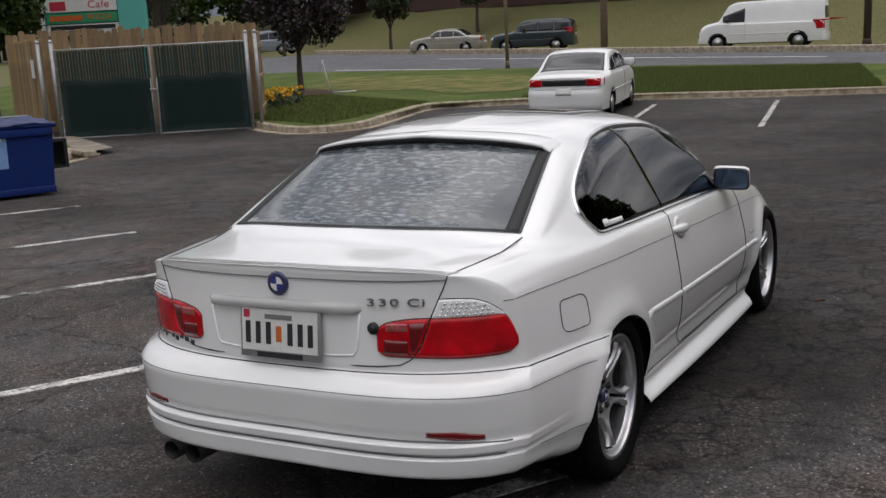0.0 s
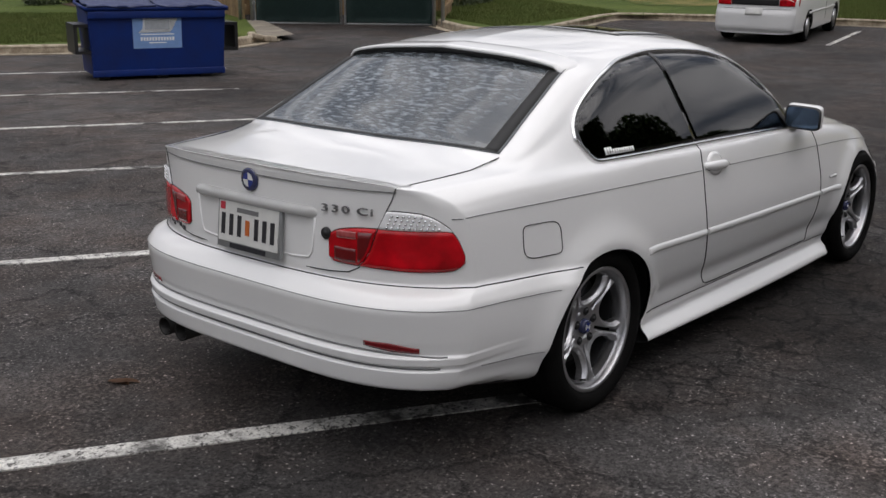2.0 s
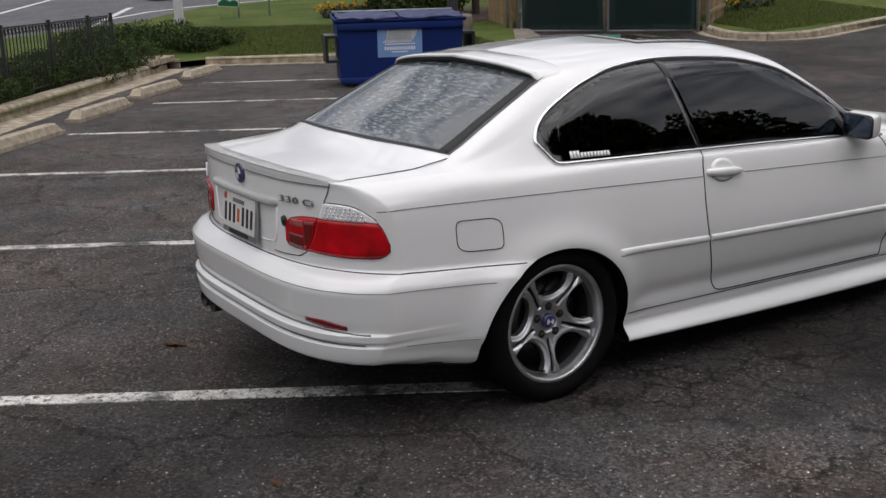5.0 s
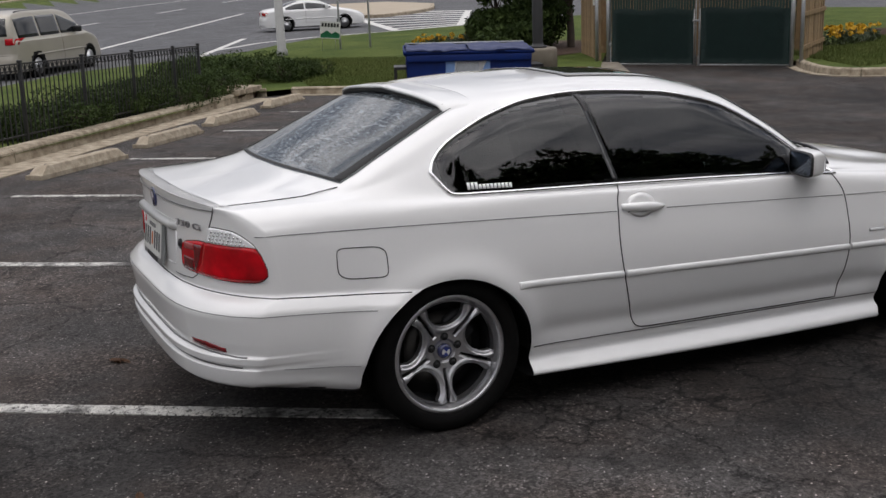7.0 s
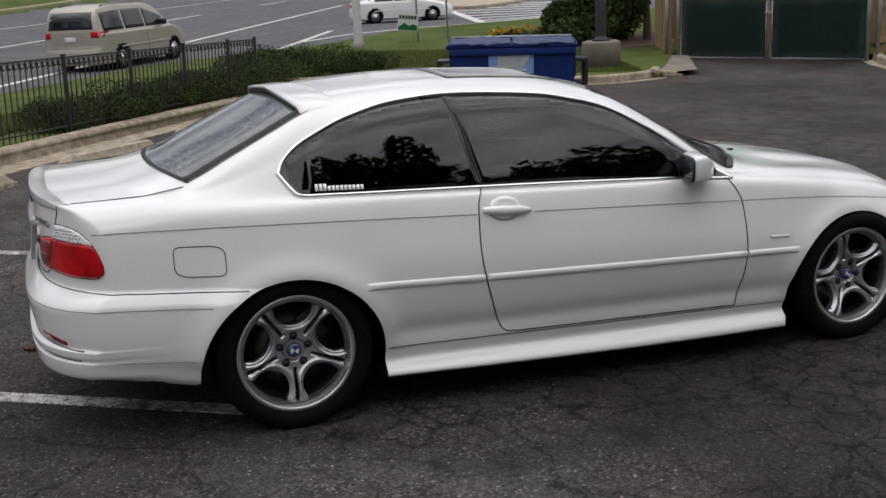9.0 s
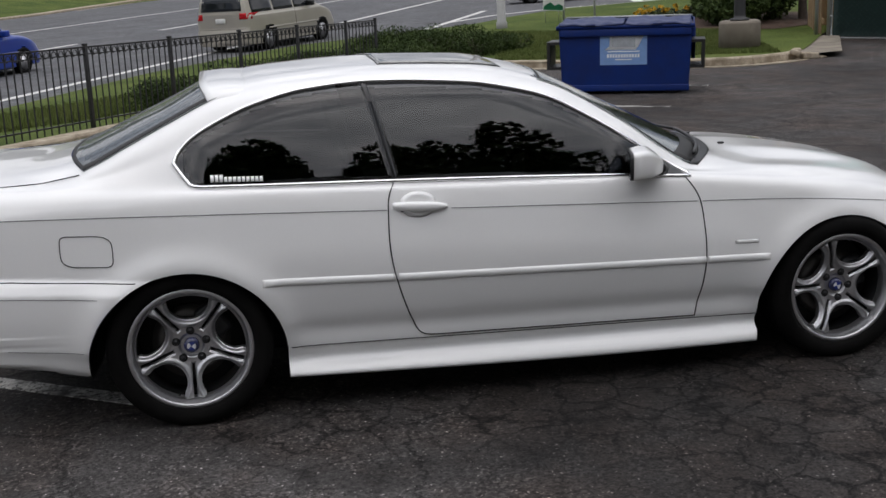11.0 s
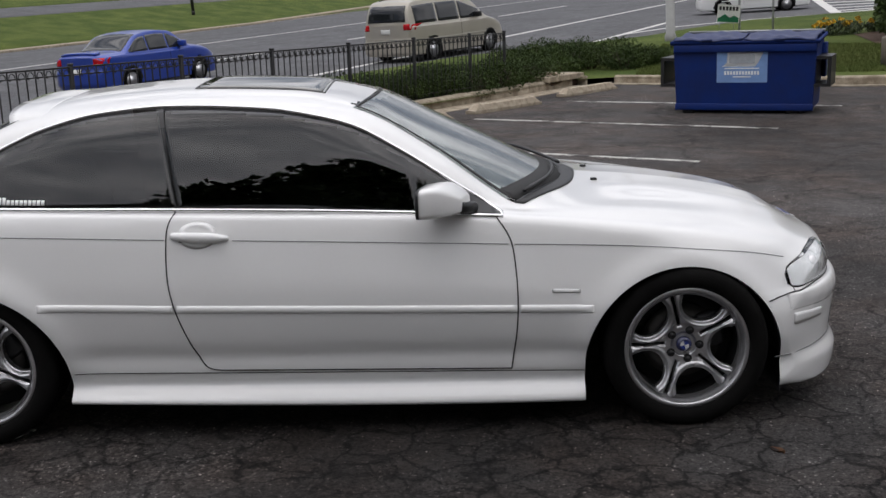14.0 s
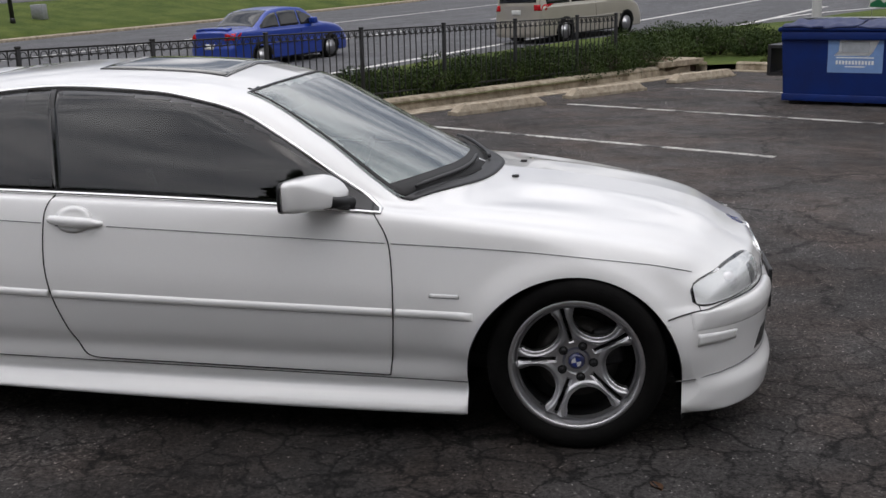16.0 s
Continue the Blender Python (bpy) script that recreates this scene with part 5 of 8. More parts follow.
for s in (-1, 1):
    lamp = new("tail_lamp")
    lamp.parent = car
    bm = bmesh.new()
    lamp_patch(bm, red_lo, red_hi, 6.2, lambda z: lid_edge(z) - 0.3, s, 0.007)
    inner = part("lid_lens", bm, M_RED, lamp)
    bm = bmesh.new()
    lamp_patch(bm, red_lo, red_hi, lambda z: lid_edge(z) + 0.3, 53.5, s, 0.008)
    corner = part("corner_lens", bm, M_RED, lamp)
    bm = bmesh.new()
    lamp_patch(bm, lambda f: red_hi(f) + 0.003, clear_hi, lambda z: lid_edge(z) + 0.3, 49.1, s, 0.008)
    clear = part("clear_lens", bm, M_CLEARLAMP, lamp, "clear lens with rows of small diodes")
    for r in range(4):
        for k in range(10 - r):
            f, z = 28.0 + k * 1.9 + r * 0.6, 0.813 + r * 0.0125
            if z < clear_hi(f) - 0.007:
                bm = bmesh.new()
                lathe(bm, [(0.0005, 0.004), (0.004, 0.003), (0.0055, 0.0)], 8, "x")
                p, n_ = on_corner(f, z, s)
                bmesh.ops.transform(bm, matrix=Matrix.Translation(p + n_ * 0.008) @ n_.to_track_quat("X", "Z").to_matrix().to_4x4(), verts=bm.verts)
                part("diode", bm, M_CHROME, clear)
    # on the lid lens: pale reversing lamp, and dark red painted as shaded chambers
    bm = bmesh.new()
    lamp_patch(bm, lambda f: 0.766, lambda f: 0.790, 9.5, 17.0, s, 0.0095, 0.004, 12, 3)
    part("reversing_lens", bm, M_REDPALE, inner)
    bm = bmesh.new()
    lamp_patch(bm, lambda f: red_lo(f) + 0.010, lambda f: red_hi(f) - 0.012, 17.6, lambda z: lid_edge(z) - 1.2, s, 0.0088, 0.004, 10, 5)
    part("dim_chamber", bm, M_REDDIM, inner)
    bm = bmesh.new()
    lamp_patch(bm, lambda f: red_lo(f) + 0.008, lambda f: red_lo(f) + 0.052, 8.5, 16.8, s, 0.0085, 0.004, 10, 4)
    part("dim_chamber", bm, M_REDDIM, inner)
    part("lamp_gasket", seam([on_corner(f, red_lo(f) - 0.002, s) for f in np.linspace(6.2, 53.5, 30)] + [on_corner(f, (clear_hi(f) if 27.4 < f < 49.2 else red_hi(f)) + 0.002, s) for f in np.linspace(53.5, 6.2, 48)], 0.0017, True), M_GAP, lamp)
    # bumper reflector
    bm = bmesh.new()
    skin_slab(bm, lambda u, v: on_corner(22.0 + 17 * u, 0.447 - 0.014 * u + (0.030 - 0.014 * abs(2 * u - 1.0)) * (v - 0.4), s), 16, 3, 0.003, 0.006)
    part("bumper_reflector", bm, M_REDDEEP, car)
    # grey lines paint the shade inside the lower valance's grooves
    part("valance_groove", seam([on_corner(f, 0.424 - 0.010 * step(20, 47, f), s) for f in np.linspace(-29.5, 47, 40)], 0.0035), M_LINEGREY, car)
    part("valance_groove", seam([on_corner(f, 0.374, s) for f in np.linspace(-29.5, 45, 40)], 0.003), M_LINEGREY, car)

# number plate, grip bar, lock, badge
pl = new("number_plate")
pl.parent = car
pl_m = Matrix.Translation((-0.921, 0.0, 0.740)) @ pose(0, 0, 0, 0, 6, 0)
bm = bmesh.new()
box(bm, -0.010, 0.006, -0.166, 0.160, -0.088, 0.082, 0.004, pl_m)
part("plate_frame", bm, M_STEEL, pl, "brushed metal plate frame")
bm = bmesh.new()
box(bm, -0.0125, -0.0095, -0.155, 0.150, -0.064, 0.077, 0.0, pl_m)
part("plate_sheet", bm, M_PLATE, pl, smooth=False)
for y in (0.125, 0.083, 0.041, -0.047, -0.088, -0.128):
    bm = bmesh.new()
    box(bm, -0.0140, -0.0122, y - 0.010, y + 0.010, -0.040, 0.034, 0.0, pl_m)
    part("plate_bar", bm, M_INK, pl, smooth=False)
bm = bmesh.new()
box(bm, -0.0140, -0.0122, -0.012, 0.010, -0.030, 0.022, 0.0, pl_m)
part("plate_crest", bm, M_SIGNORANGE, pl, smooth=False)
bm = bmesh.new()
box(bm, -0.0140, -0.0122, 0.118, 0.142, 0.046, 0.072, 0.0, pl_m)
part("plate_sticker", bm, M_SIGNRED, pl, smooth=False)
bm = bmesh.new()
box(bm, -0.0140, -0.0122, -0.055, 0.055, 0.044, 0.060, 0.0, pl_m)
part("plate_bar", bm, M_LINEGREY, pl, smooth=False)
bm = bmesh.new()
box(bm, -0.0118, -0.0095, -0.095, 0.09, -0.085, -0.068, 0.0, pl_m)
part("frame_bar", bm, M_INK, pl, smooth=False)
# pressed recess round the plate
part("plate_recess", seam([on_back(y, z) for y, z in [(0.30, 0.815), (0.285, 0.70), (0.27, 0.680), (0.20, 0.675), (-0.20, 0.675), (-0.27, 0.680), (-0.285, 0.70), (-0.30, 0.815)]], 0.004, False, 0.0), M_WHITE, car)
bm = bmesh.new()
rows = []
for i in range(41):
    y = 0.315 - 0.63 * i / 40
    e = min(1, (0.315 - abs(y)) * 30)
    p, n_ = on_back(y, 0.836)
    rows.append([Vector((p.x - 0.03 * e * max(0, math.cos(a)) ** 0.7 + 0.004, y, 0.836 - 0.002 + 0.019 * math.sin(a) * (0.4 + 0.6 * e))) for a in [-math.pi / 2 + math.pi * k / 10 for k in range(11)]])
grid(bm, rows)
bmesh.ops.solidify(bm, geom=bm.faces[:], thickness=0.004)
part("lid_grip", bm, M_WHITE, car)
bm = bmesh.new()
lathe(bm, [(0.001, -0.012), (0.010, -0.012), (0.012, -0.006), (0.019, -0.008), (0.021, 0.0)], 24, "x")
p, n_ = on_back(-0.347, 0.772)
bmesh.ops.translate(bm, verts=bm.verts, vec=p)
part("boot_lock", bm, M_BLACK, car)


def roundel(parent, m, r):
    """A round badge: black ring and blue and white quarters."""
    base = new("round_badge")
    base.parent = parent
    base.matrix_parent_inverse = Matrix()
    bm = bmesh.new()
    lathe(bm, [(0.001, 0.004), (r * 0.62, 0.004), (r * 0.92, 0.003), (r, 0.0), (r, -0.01)], 32, "z")
    bmesh.ops.transform(bm, matrix=m, verts=bm.verts)
    part("badge_ring", bm, mat_badge_ring, base)
    for q in range(4):
        bm = bmesh.new()
        vs = [bm.verts.new((0, 0, 0.0058))] + [bm.verts.new((r * 0.6 * math.cos(q * math.pi / 2 + a), r * 0.6 * math.sin(q * math.pi / 2 + a), 0.0052)) for a in [math.pi / 2 * k / 8 for k in range(9)]]
        for k in range(1, 9):
            bm.faces.new((vs[0], vs[k], vs[k + 1]))
        bmesh.ops.transform(bm, matrix=m, verts=bm.verts)
        part("badge_quarter", bm, M_ROUNDBLUE if q % 2 else M_ROUNDWHITE, base)


mat_badge_ring = mat("badge_ring", (0.03, 0.035, 0.10), 0.2, coat=0.8)
p, n_ = on_back(0.0, 0.905)
roundel(car, Matrix.Translation(p + n_ * 0.006) @ n_.to_track_quat('Z', 'Y').to_matrix().to_4x4(), 0.041)
p, n_ = on_top(3.33, 0.0)
roundel(car, Matrix.Translation(p) @ n_.to_track_quat("Z", "Y").to_matrix().to_4x4(), 0.041)


def letters(text, size, m, material, name, parent, depth=0.003, squash=1.0):
    cu = bpy.data.curves.new(name, "FONT")
    cu.body, cu.size, cu.extrude, cu.align_x, cu.align_y = text, size, depth, "CENTER", "CENTER"
    cu.space_character = 1.05
    tmp = bpy.data.objects.new(name, cu)
    scene.collection.objects.link(tmp)
    me = bpy.data.meshes.new_from_object(tmp.evaluated_get(bpy.context.evaluated_depsgraph_get()))
    bpy.data.objects.remove(tmp)
    me.materials.clear()
    me.materials.append(material)
    me.transform(m @ Matrix.Diagonal((squash, 1, 1, 1)))
    ob = new(name, me)
    ob.parent = parent
    return ob


p, n_ = on_back(-0.433, 0.857)
side_v = Vector((0, 0, 1)).cross(n_).normalized()
badge_m = Matrix.Translation(p + n_ * 0.005) @ Matrix((side_v, n_.cross(side_v), n_)).transposed().to_4x4()
badge = new("model_badge")
badge.parent = car
for ch, off in (("3", -0.090), ("3", -0.051), ("0", -0.012), ("C", 0.050), ("i", 0.083)):
    letters(ch, 0.035, badge_m @ Matrix.Translation((off, 0, 0)), M_BADGE, "badge_letter", badge, 0.003, 1.75)
# unreadable stickers
for y0, y1, z in ((0.66, 0.44, 0.668), ):
    for k in range(9):
        bm = bmesh.new()
        f0 = 12 + k * 3.6
        skin_slab(bm, lambda u, v: on_corner(f0 + 2.4 * u, 0.660 + 0.016 * v + 0.006 * ((k * 7) % 3 - 1), 1), 3, 2, 0.002, 0.002)
        part("sticker_bar", bm, M_INK, car)
g_right = np.polyfit(g_x, [abs(on_side(x, dlo_low(x), -1)[0].y) for x in g_x], 4)


def sticker_at(x, z):
    y, n_ = pane(x, z, -1, g_right)
    return Vector((x, -y, z)), n_


for s in (-1,):
    for k in range(12):
        bm = bmesh.new()
        x0 = 0.125 + k * 0.0165
        skin_slab(bm, lambda u, v: sticker_at(x0 + 0.0125 * u, dlo_low(x0) + 0.016 + (0.026 if k < 3 else 0.018) * v), 2, 2, 0.0055, 0.001)
        part("window_sticker_bar", bm, M_DECALW, car)

# exhaust, left behind
for y in (0.455, 0.555):
    bm = bmesh.new()
    lathe(bm, [(0.030, 0.0), (0.036, -0.004), (0.036, 0.26), (0.030, 0.26)], 24, "x", True)
    bmesh.ops.translate(bm, verts=bm.verts, vec=(-0.900, y, 0.250))
    pipe = part("exhaust_tip", bm, M_SOOT, car, "sooty twin exhaust tips")
    bm = bmesh.new()
    lathe(bm, [(0.001, 0.05), (0.031, 0.05)], 24, "x")
    bmesh.ops.translate(bm, verts=bm.verts, vec=(-0.900, y, 0.250))
    part("exhaust_bore", bm, M_GAP, pipe)

# headlamps, grille, bumper strip, wipers
for s in (-1, 1):
    lamp = new("headlamp")
    lamp.parent = car
    h_lo = curve_of([(4, 0.556), (14, 0.550), (28, 0.542), (45, 0.531), (55, 0.525), (57.5, 0.528), (59, 0.540)])
    h_hi = curve_of([(4, 0.628), (12, 0.640), (20, 0.646), (33, 0.640), (46, 0.624), (54, 0.608), (58, 0.590), (59, 0.572)])
    bm = bmesh.new()
    skin_slab(bm, lambda u, v: on_nose(14 + 44.9 * u, h_lo(14 + 44.9 * u) + (h_hi(14 + 44.9 * u) - h_lo(14 + 44.9 * u)) * v, s), 26, 10, -0.012, 0.01)
    part("reflector", bm, M_REFLECTOR, lamp)
    bm = bmesh.new()
    skin_slab(bm, lambda u, v: on_nose(43 + 15.4 * u, h_lo(43 + 15.4 * u) + 0.003 + (h_hi(43 + 15.4 * u) - h_lo(43 + 15.4 * u) - 0.006) * v, s), 30, 8, -0.004, 0.006)
    part("indicator_bowl", bm, M_CLEARLAMP, lamp, "bright fluted indicator reflector")
    for f0, r in ((24, 0.042), (40, 0.038)):
        bm = bmesh.new()
        lathe(bm, [(0.001, 0.012), (r * 0.6, 0.010), (r * 0.9, 0.004), (r, 0.0), (r, -0.02)], 24, "x")
        p, n_ = on_nose(f0, 0.585, s)
        bmesh.ops.transform(bm, matrix=Matrix.Translation(p - n_ * 0.01) @ n_.to_track_quat("X", "Z").to_matrix().to_4x4(), verts=bm.verts)
        part("projector", bm, M_CLEARLAMP if r < 0.04 else M_STEEL, lamp)
    bm = bmesh.new()
    skin_slab(bm, lambda u, v: on_nose(14 + 44.9 * u, h_lo(14 + 44.9 * u) + (h_hi(14 + 44.9 * u) - h_lo(14 + 44.9 * u)) * v, s), 26, 10, 0.005, 0.003)
    part("lens", bm, M_LENS, lamp).visible_shadow = False
    part("lamp_gasket", seam([on_nose(f, h_lo(f), s) for f in np.linspace(14, 58.9, 24)] + [on_nose(f, h_hi(f), s) for f in np.linspace(58.9, 14, 24)], 0.0026, True), M_GAP, lamp)
    part("lamp_trim_seam", seam([on_nose(57.0, z, s) for z in (0.5125, 0.520, 0.527)], 0.0018), M_GAP, car)
    bm = bmesh.new()
    skin_slab(bm, lambda u, v: on_front(s * (0.03 + 0.20 * u), 0.535 + (0.095 - 0.02 * u) * v), 10, 6, 0.006, 0.02)
    part("kidney_grille", bm, M_BLACK, car)
    part("grille_rim", seam([on_front(s * y, z) for y, z in ((0.03, 0.535), (0.23, 0.535), (0.235, 0.58), (0.225, 0.612), (0.03, 0.632))], 0.006, True, 0.004), M_CHROME, car)
    bm = bmesh.new()
    skin_slab(bm, lambda u, v: on_nose(59 - 18 * u, 0.390 + 0.002 * u + (0.042 - 0.010 * u) * v, s), 20, 3, 0.005, 0.007)
    part("bumper_strip", bm, M_WHITE, car)
    bm = bmesh.new()
    skin_slab(bm, lambda u, v: on_nose(24 - 18 * u, 0.305 + (0.07 * min(1, 3 * u)) * v, s), 12, 4, 0.002, 0.01)
    part("bumper_duct", bm, M_BLACK, car)
    p, n_ = on_top(2.455, s * 0.19)
    bm = bmesh.new()
    box(bm, -0.012, 0.016, -0.009, 0.009, 0, 0.010, 0.003, Matrix.Translation(p))
    part("washer_jet", bm, M_BLACK, car)
bm = bmesh.new()
box(bm, 3.452, 3.467, -0.155, 0.155, 0.345, 0.50, 0.003)
part("front_plate", bm, M_BLACK, car)
# scuttle
bm = bmesh.new()


def scuttle(u, v):
    sgn = 2 * u - 1
    x = 2.345 - 0.24 * abs(sgn) ** 2.2 + (-0.03 + 0.075 * v) * (1 - 0.5 * abs(sgn))
    return on_top(x, sgn * 0.665)


skin_slab(bm, scuttle, 40, 4, 0.006, 0.006)
part("scuttle_panel", bm, M_BLACK, car)
for y0, y1 in ((-0.05, -0.60), (0.50, 0.02)):
    bm = bmesh.new()
    pts = []
    for i in range(13):
        t = i / 12
        y = y0 + (y1 - y0) * t
        a = abs(y) / 0.665
        p, n_ = on_top(2.335 - 0.24 * a ** 2.2 - 0.015 - 0.075 * (1 - t) ** 1.0 * (1 if y0 > 0 else 0.6), y)
        pts.append(p + n_ * 0.022)
    tube(bm, pts, 0.008, 6)
    part("wiper", bm, M_BLACK, car)

# cabin
for s in (-1, 1):
    bm = bmesh.new()
    box(bm, 0.95, 1.45, s * 0.37 - 0.24, s * 0.37 + 0.24, 0.42, 0.60, 0.06)
    part("front_seat_cushion", bm, M_INTERIOR, car)
    bm = bmesh.new()
    box(bm, -0.08, 0.08, -0.23, 0.23, 0, 0.62, 0.06, pose(0.93, s * 0.37, 0.50, 0, -17, 0))
    part("front_seat_backrest", bm, M_INTERIOR, car)
    bm = bmesh.new()
    box(bm, -0.05, 0.05, -0.13, 0.13, 0, 0.20, 0.045, pose(0.73, s * 0.37, 1.09, 0, -12, 0))
    part("headrest", bm, M_INTERIOR, car)
bm = bmesh.new()
box(bm, -0.10, 0.10, -0.58, 0.58, 0, 0.55, 0.07, pose(0.16, 0, 0.48, 0, -22, 0))
part("rear_bench", bm, M_INTERIOR, car)
bm = bmesh.new()
box(bm, -0.48, 0.02, -0.60, 0.60, 0.90, 0.935, 0.02)
part("parcel_shelf", bm, M_INTERIOR, car)
bm = bmesh.new()
box(bm, 1.72, 2.20, -0.66, 0.66, 0.62, 0.83, 0.07)
part("dashboard", bm, M_INTERIOR, car)
bm = bmesh.new()
tube(bm, [Vector((1.66, 0.37, 0.80)) + Vector((0.08 * math.sin(a), 0.18 * math.cos(a), 0.165 * math.sin(a))) for a in [2 * math.pi * k / 32 for k in range(32)]], 0.014, 8, True)
part("steering_wheel", bm, M_BLACK, car)
bm = bmesh.new()
box(bm, 1.50, 1.53, -0.11, 0.11, 1.13, 1.18, 0.012)
part("rear_view_mirror", bm, M_BLACK, car)
# floor pan and sill undersides
bm = bmesh.new()
box(bm, -0.30, 3.0, -0.55, 0.55, 0.19, 0.26, 0.02)
part("floor_pan", bm, M_GAP, car)


# wheels
RIM = 0.236


def alloy_face():
    """The five twin spokes of the rim as one cast face; local y points outwards."""
    bm = bmesh.new()
    nr, nt = 96, 480
    rs = [0.030 + (0.213 - 0.030) * i / nr for i in range(nr + 1)]
    fifth = 2 * math.pi / 5

    def around(a):
        b = abs((a / fifth + 0.5) % 1.0 - 0.5) * fifth            # from the slot of a twin spoke
        return b, fifth / 2 - b                                    # and from the middle of a window

    def metal(r, a):
        """Positive on the casting, negative in a window or slot."""
        b, c = around(a)
        px, py = r * math.sin(c), r * math.cos(c)
        side = math.hypot(px, py - 0.765 * RIM) - 0.335 * RIM if py < 0.765 * RIM else 0.172 * RIM - r * math.sin(b)
        window = max(side, r - 0.872 * RIM)
        slot = max(r * math.sin(b) - (0.026 + 0.016 * (r / RIM - 0.36)) * RIM, r - 0.868 * RIM, 0.315 * RIM - r)
        return window, slot
    vs = []
    for r in rs:
        row = []
        for k in range(nt):
            a = 2 * math.pi * k / nt
            b, c = around(a)
            window, slot = metal(r, a)
            y = 0.046 + 0.030 * step(0.05, 0.20, r)
            # rounded shoulders towards the windows, a chamfer along the slot, a step down to the rim
            y -= 0.012 * step(0.016, 0.0, window) if r < 0.87 * RIM else 0.0
            y -= 0.006 * step(0.006, 0.0, slot)
            y -= 0.008 * step(0.052, 0.040, r)
            y += 0.005 * step(0.030, 0.016, window) * step(0.0, 0.010, window)
            y -= 0.014 * step(0.868 * RIM, 0.885 * RIM, r)
            row.append(bm.verts.new((r * math.sin(a), y, r * math.cos(a))))
        vs.append(row)
    for i in range(nr):
        r = (rs[i] + rs[i + 1]) / 2
        for k in range(nt):
            if min(metal(r, 2 * math.pi * (k + 0.5) / nt)) > 0:
                bm.faces.new((vs[i][k], vs[i][(k + 1) % nt], vs[i + 1][(k + 1) % nt], vs[i + 1][k]))
    bmesh.ops.delete(bm, geom=[v for v in bm.verts if not v.link_faces], context="VERTS")
    # even out the stepped outline of the openings
    for _ in range(3):
        edge = {v: [e.other_vert(v) for e in v.link_edges if e.is_boundary] for v in bm.verts if v.is_boundary and v.co.length > 0.05}
        moved = {v: (v.co * 2 + q[0].co + q[1].co) / 4 for v, q in edge.items() if len(q) == 2}
        for v, p in moved.items():
            v.co = p
    bmesh.ops.recalc_face_normals(bm, faces=bm.faces)
    if sum(f.normal.y for f in bm.faces) < 0:
        bmesh.ops.reverse_faces(bm, faces=bm.faces)
    ext = bmesh.ops.extrude_face_region(bm, geom=bm.faces[:])
    for v in ext["geom"]:
        if isinstance(v, bmesh.types.BMVert):
            v.co.y -= 0.026
    bmesh.ops.recalc_face_normals(bm, faces=bm.faces)
    return bm


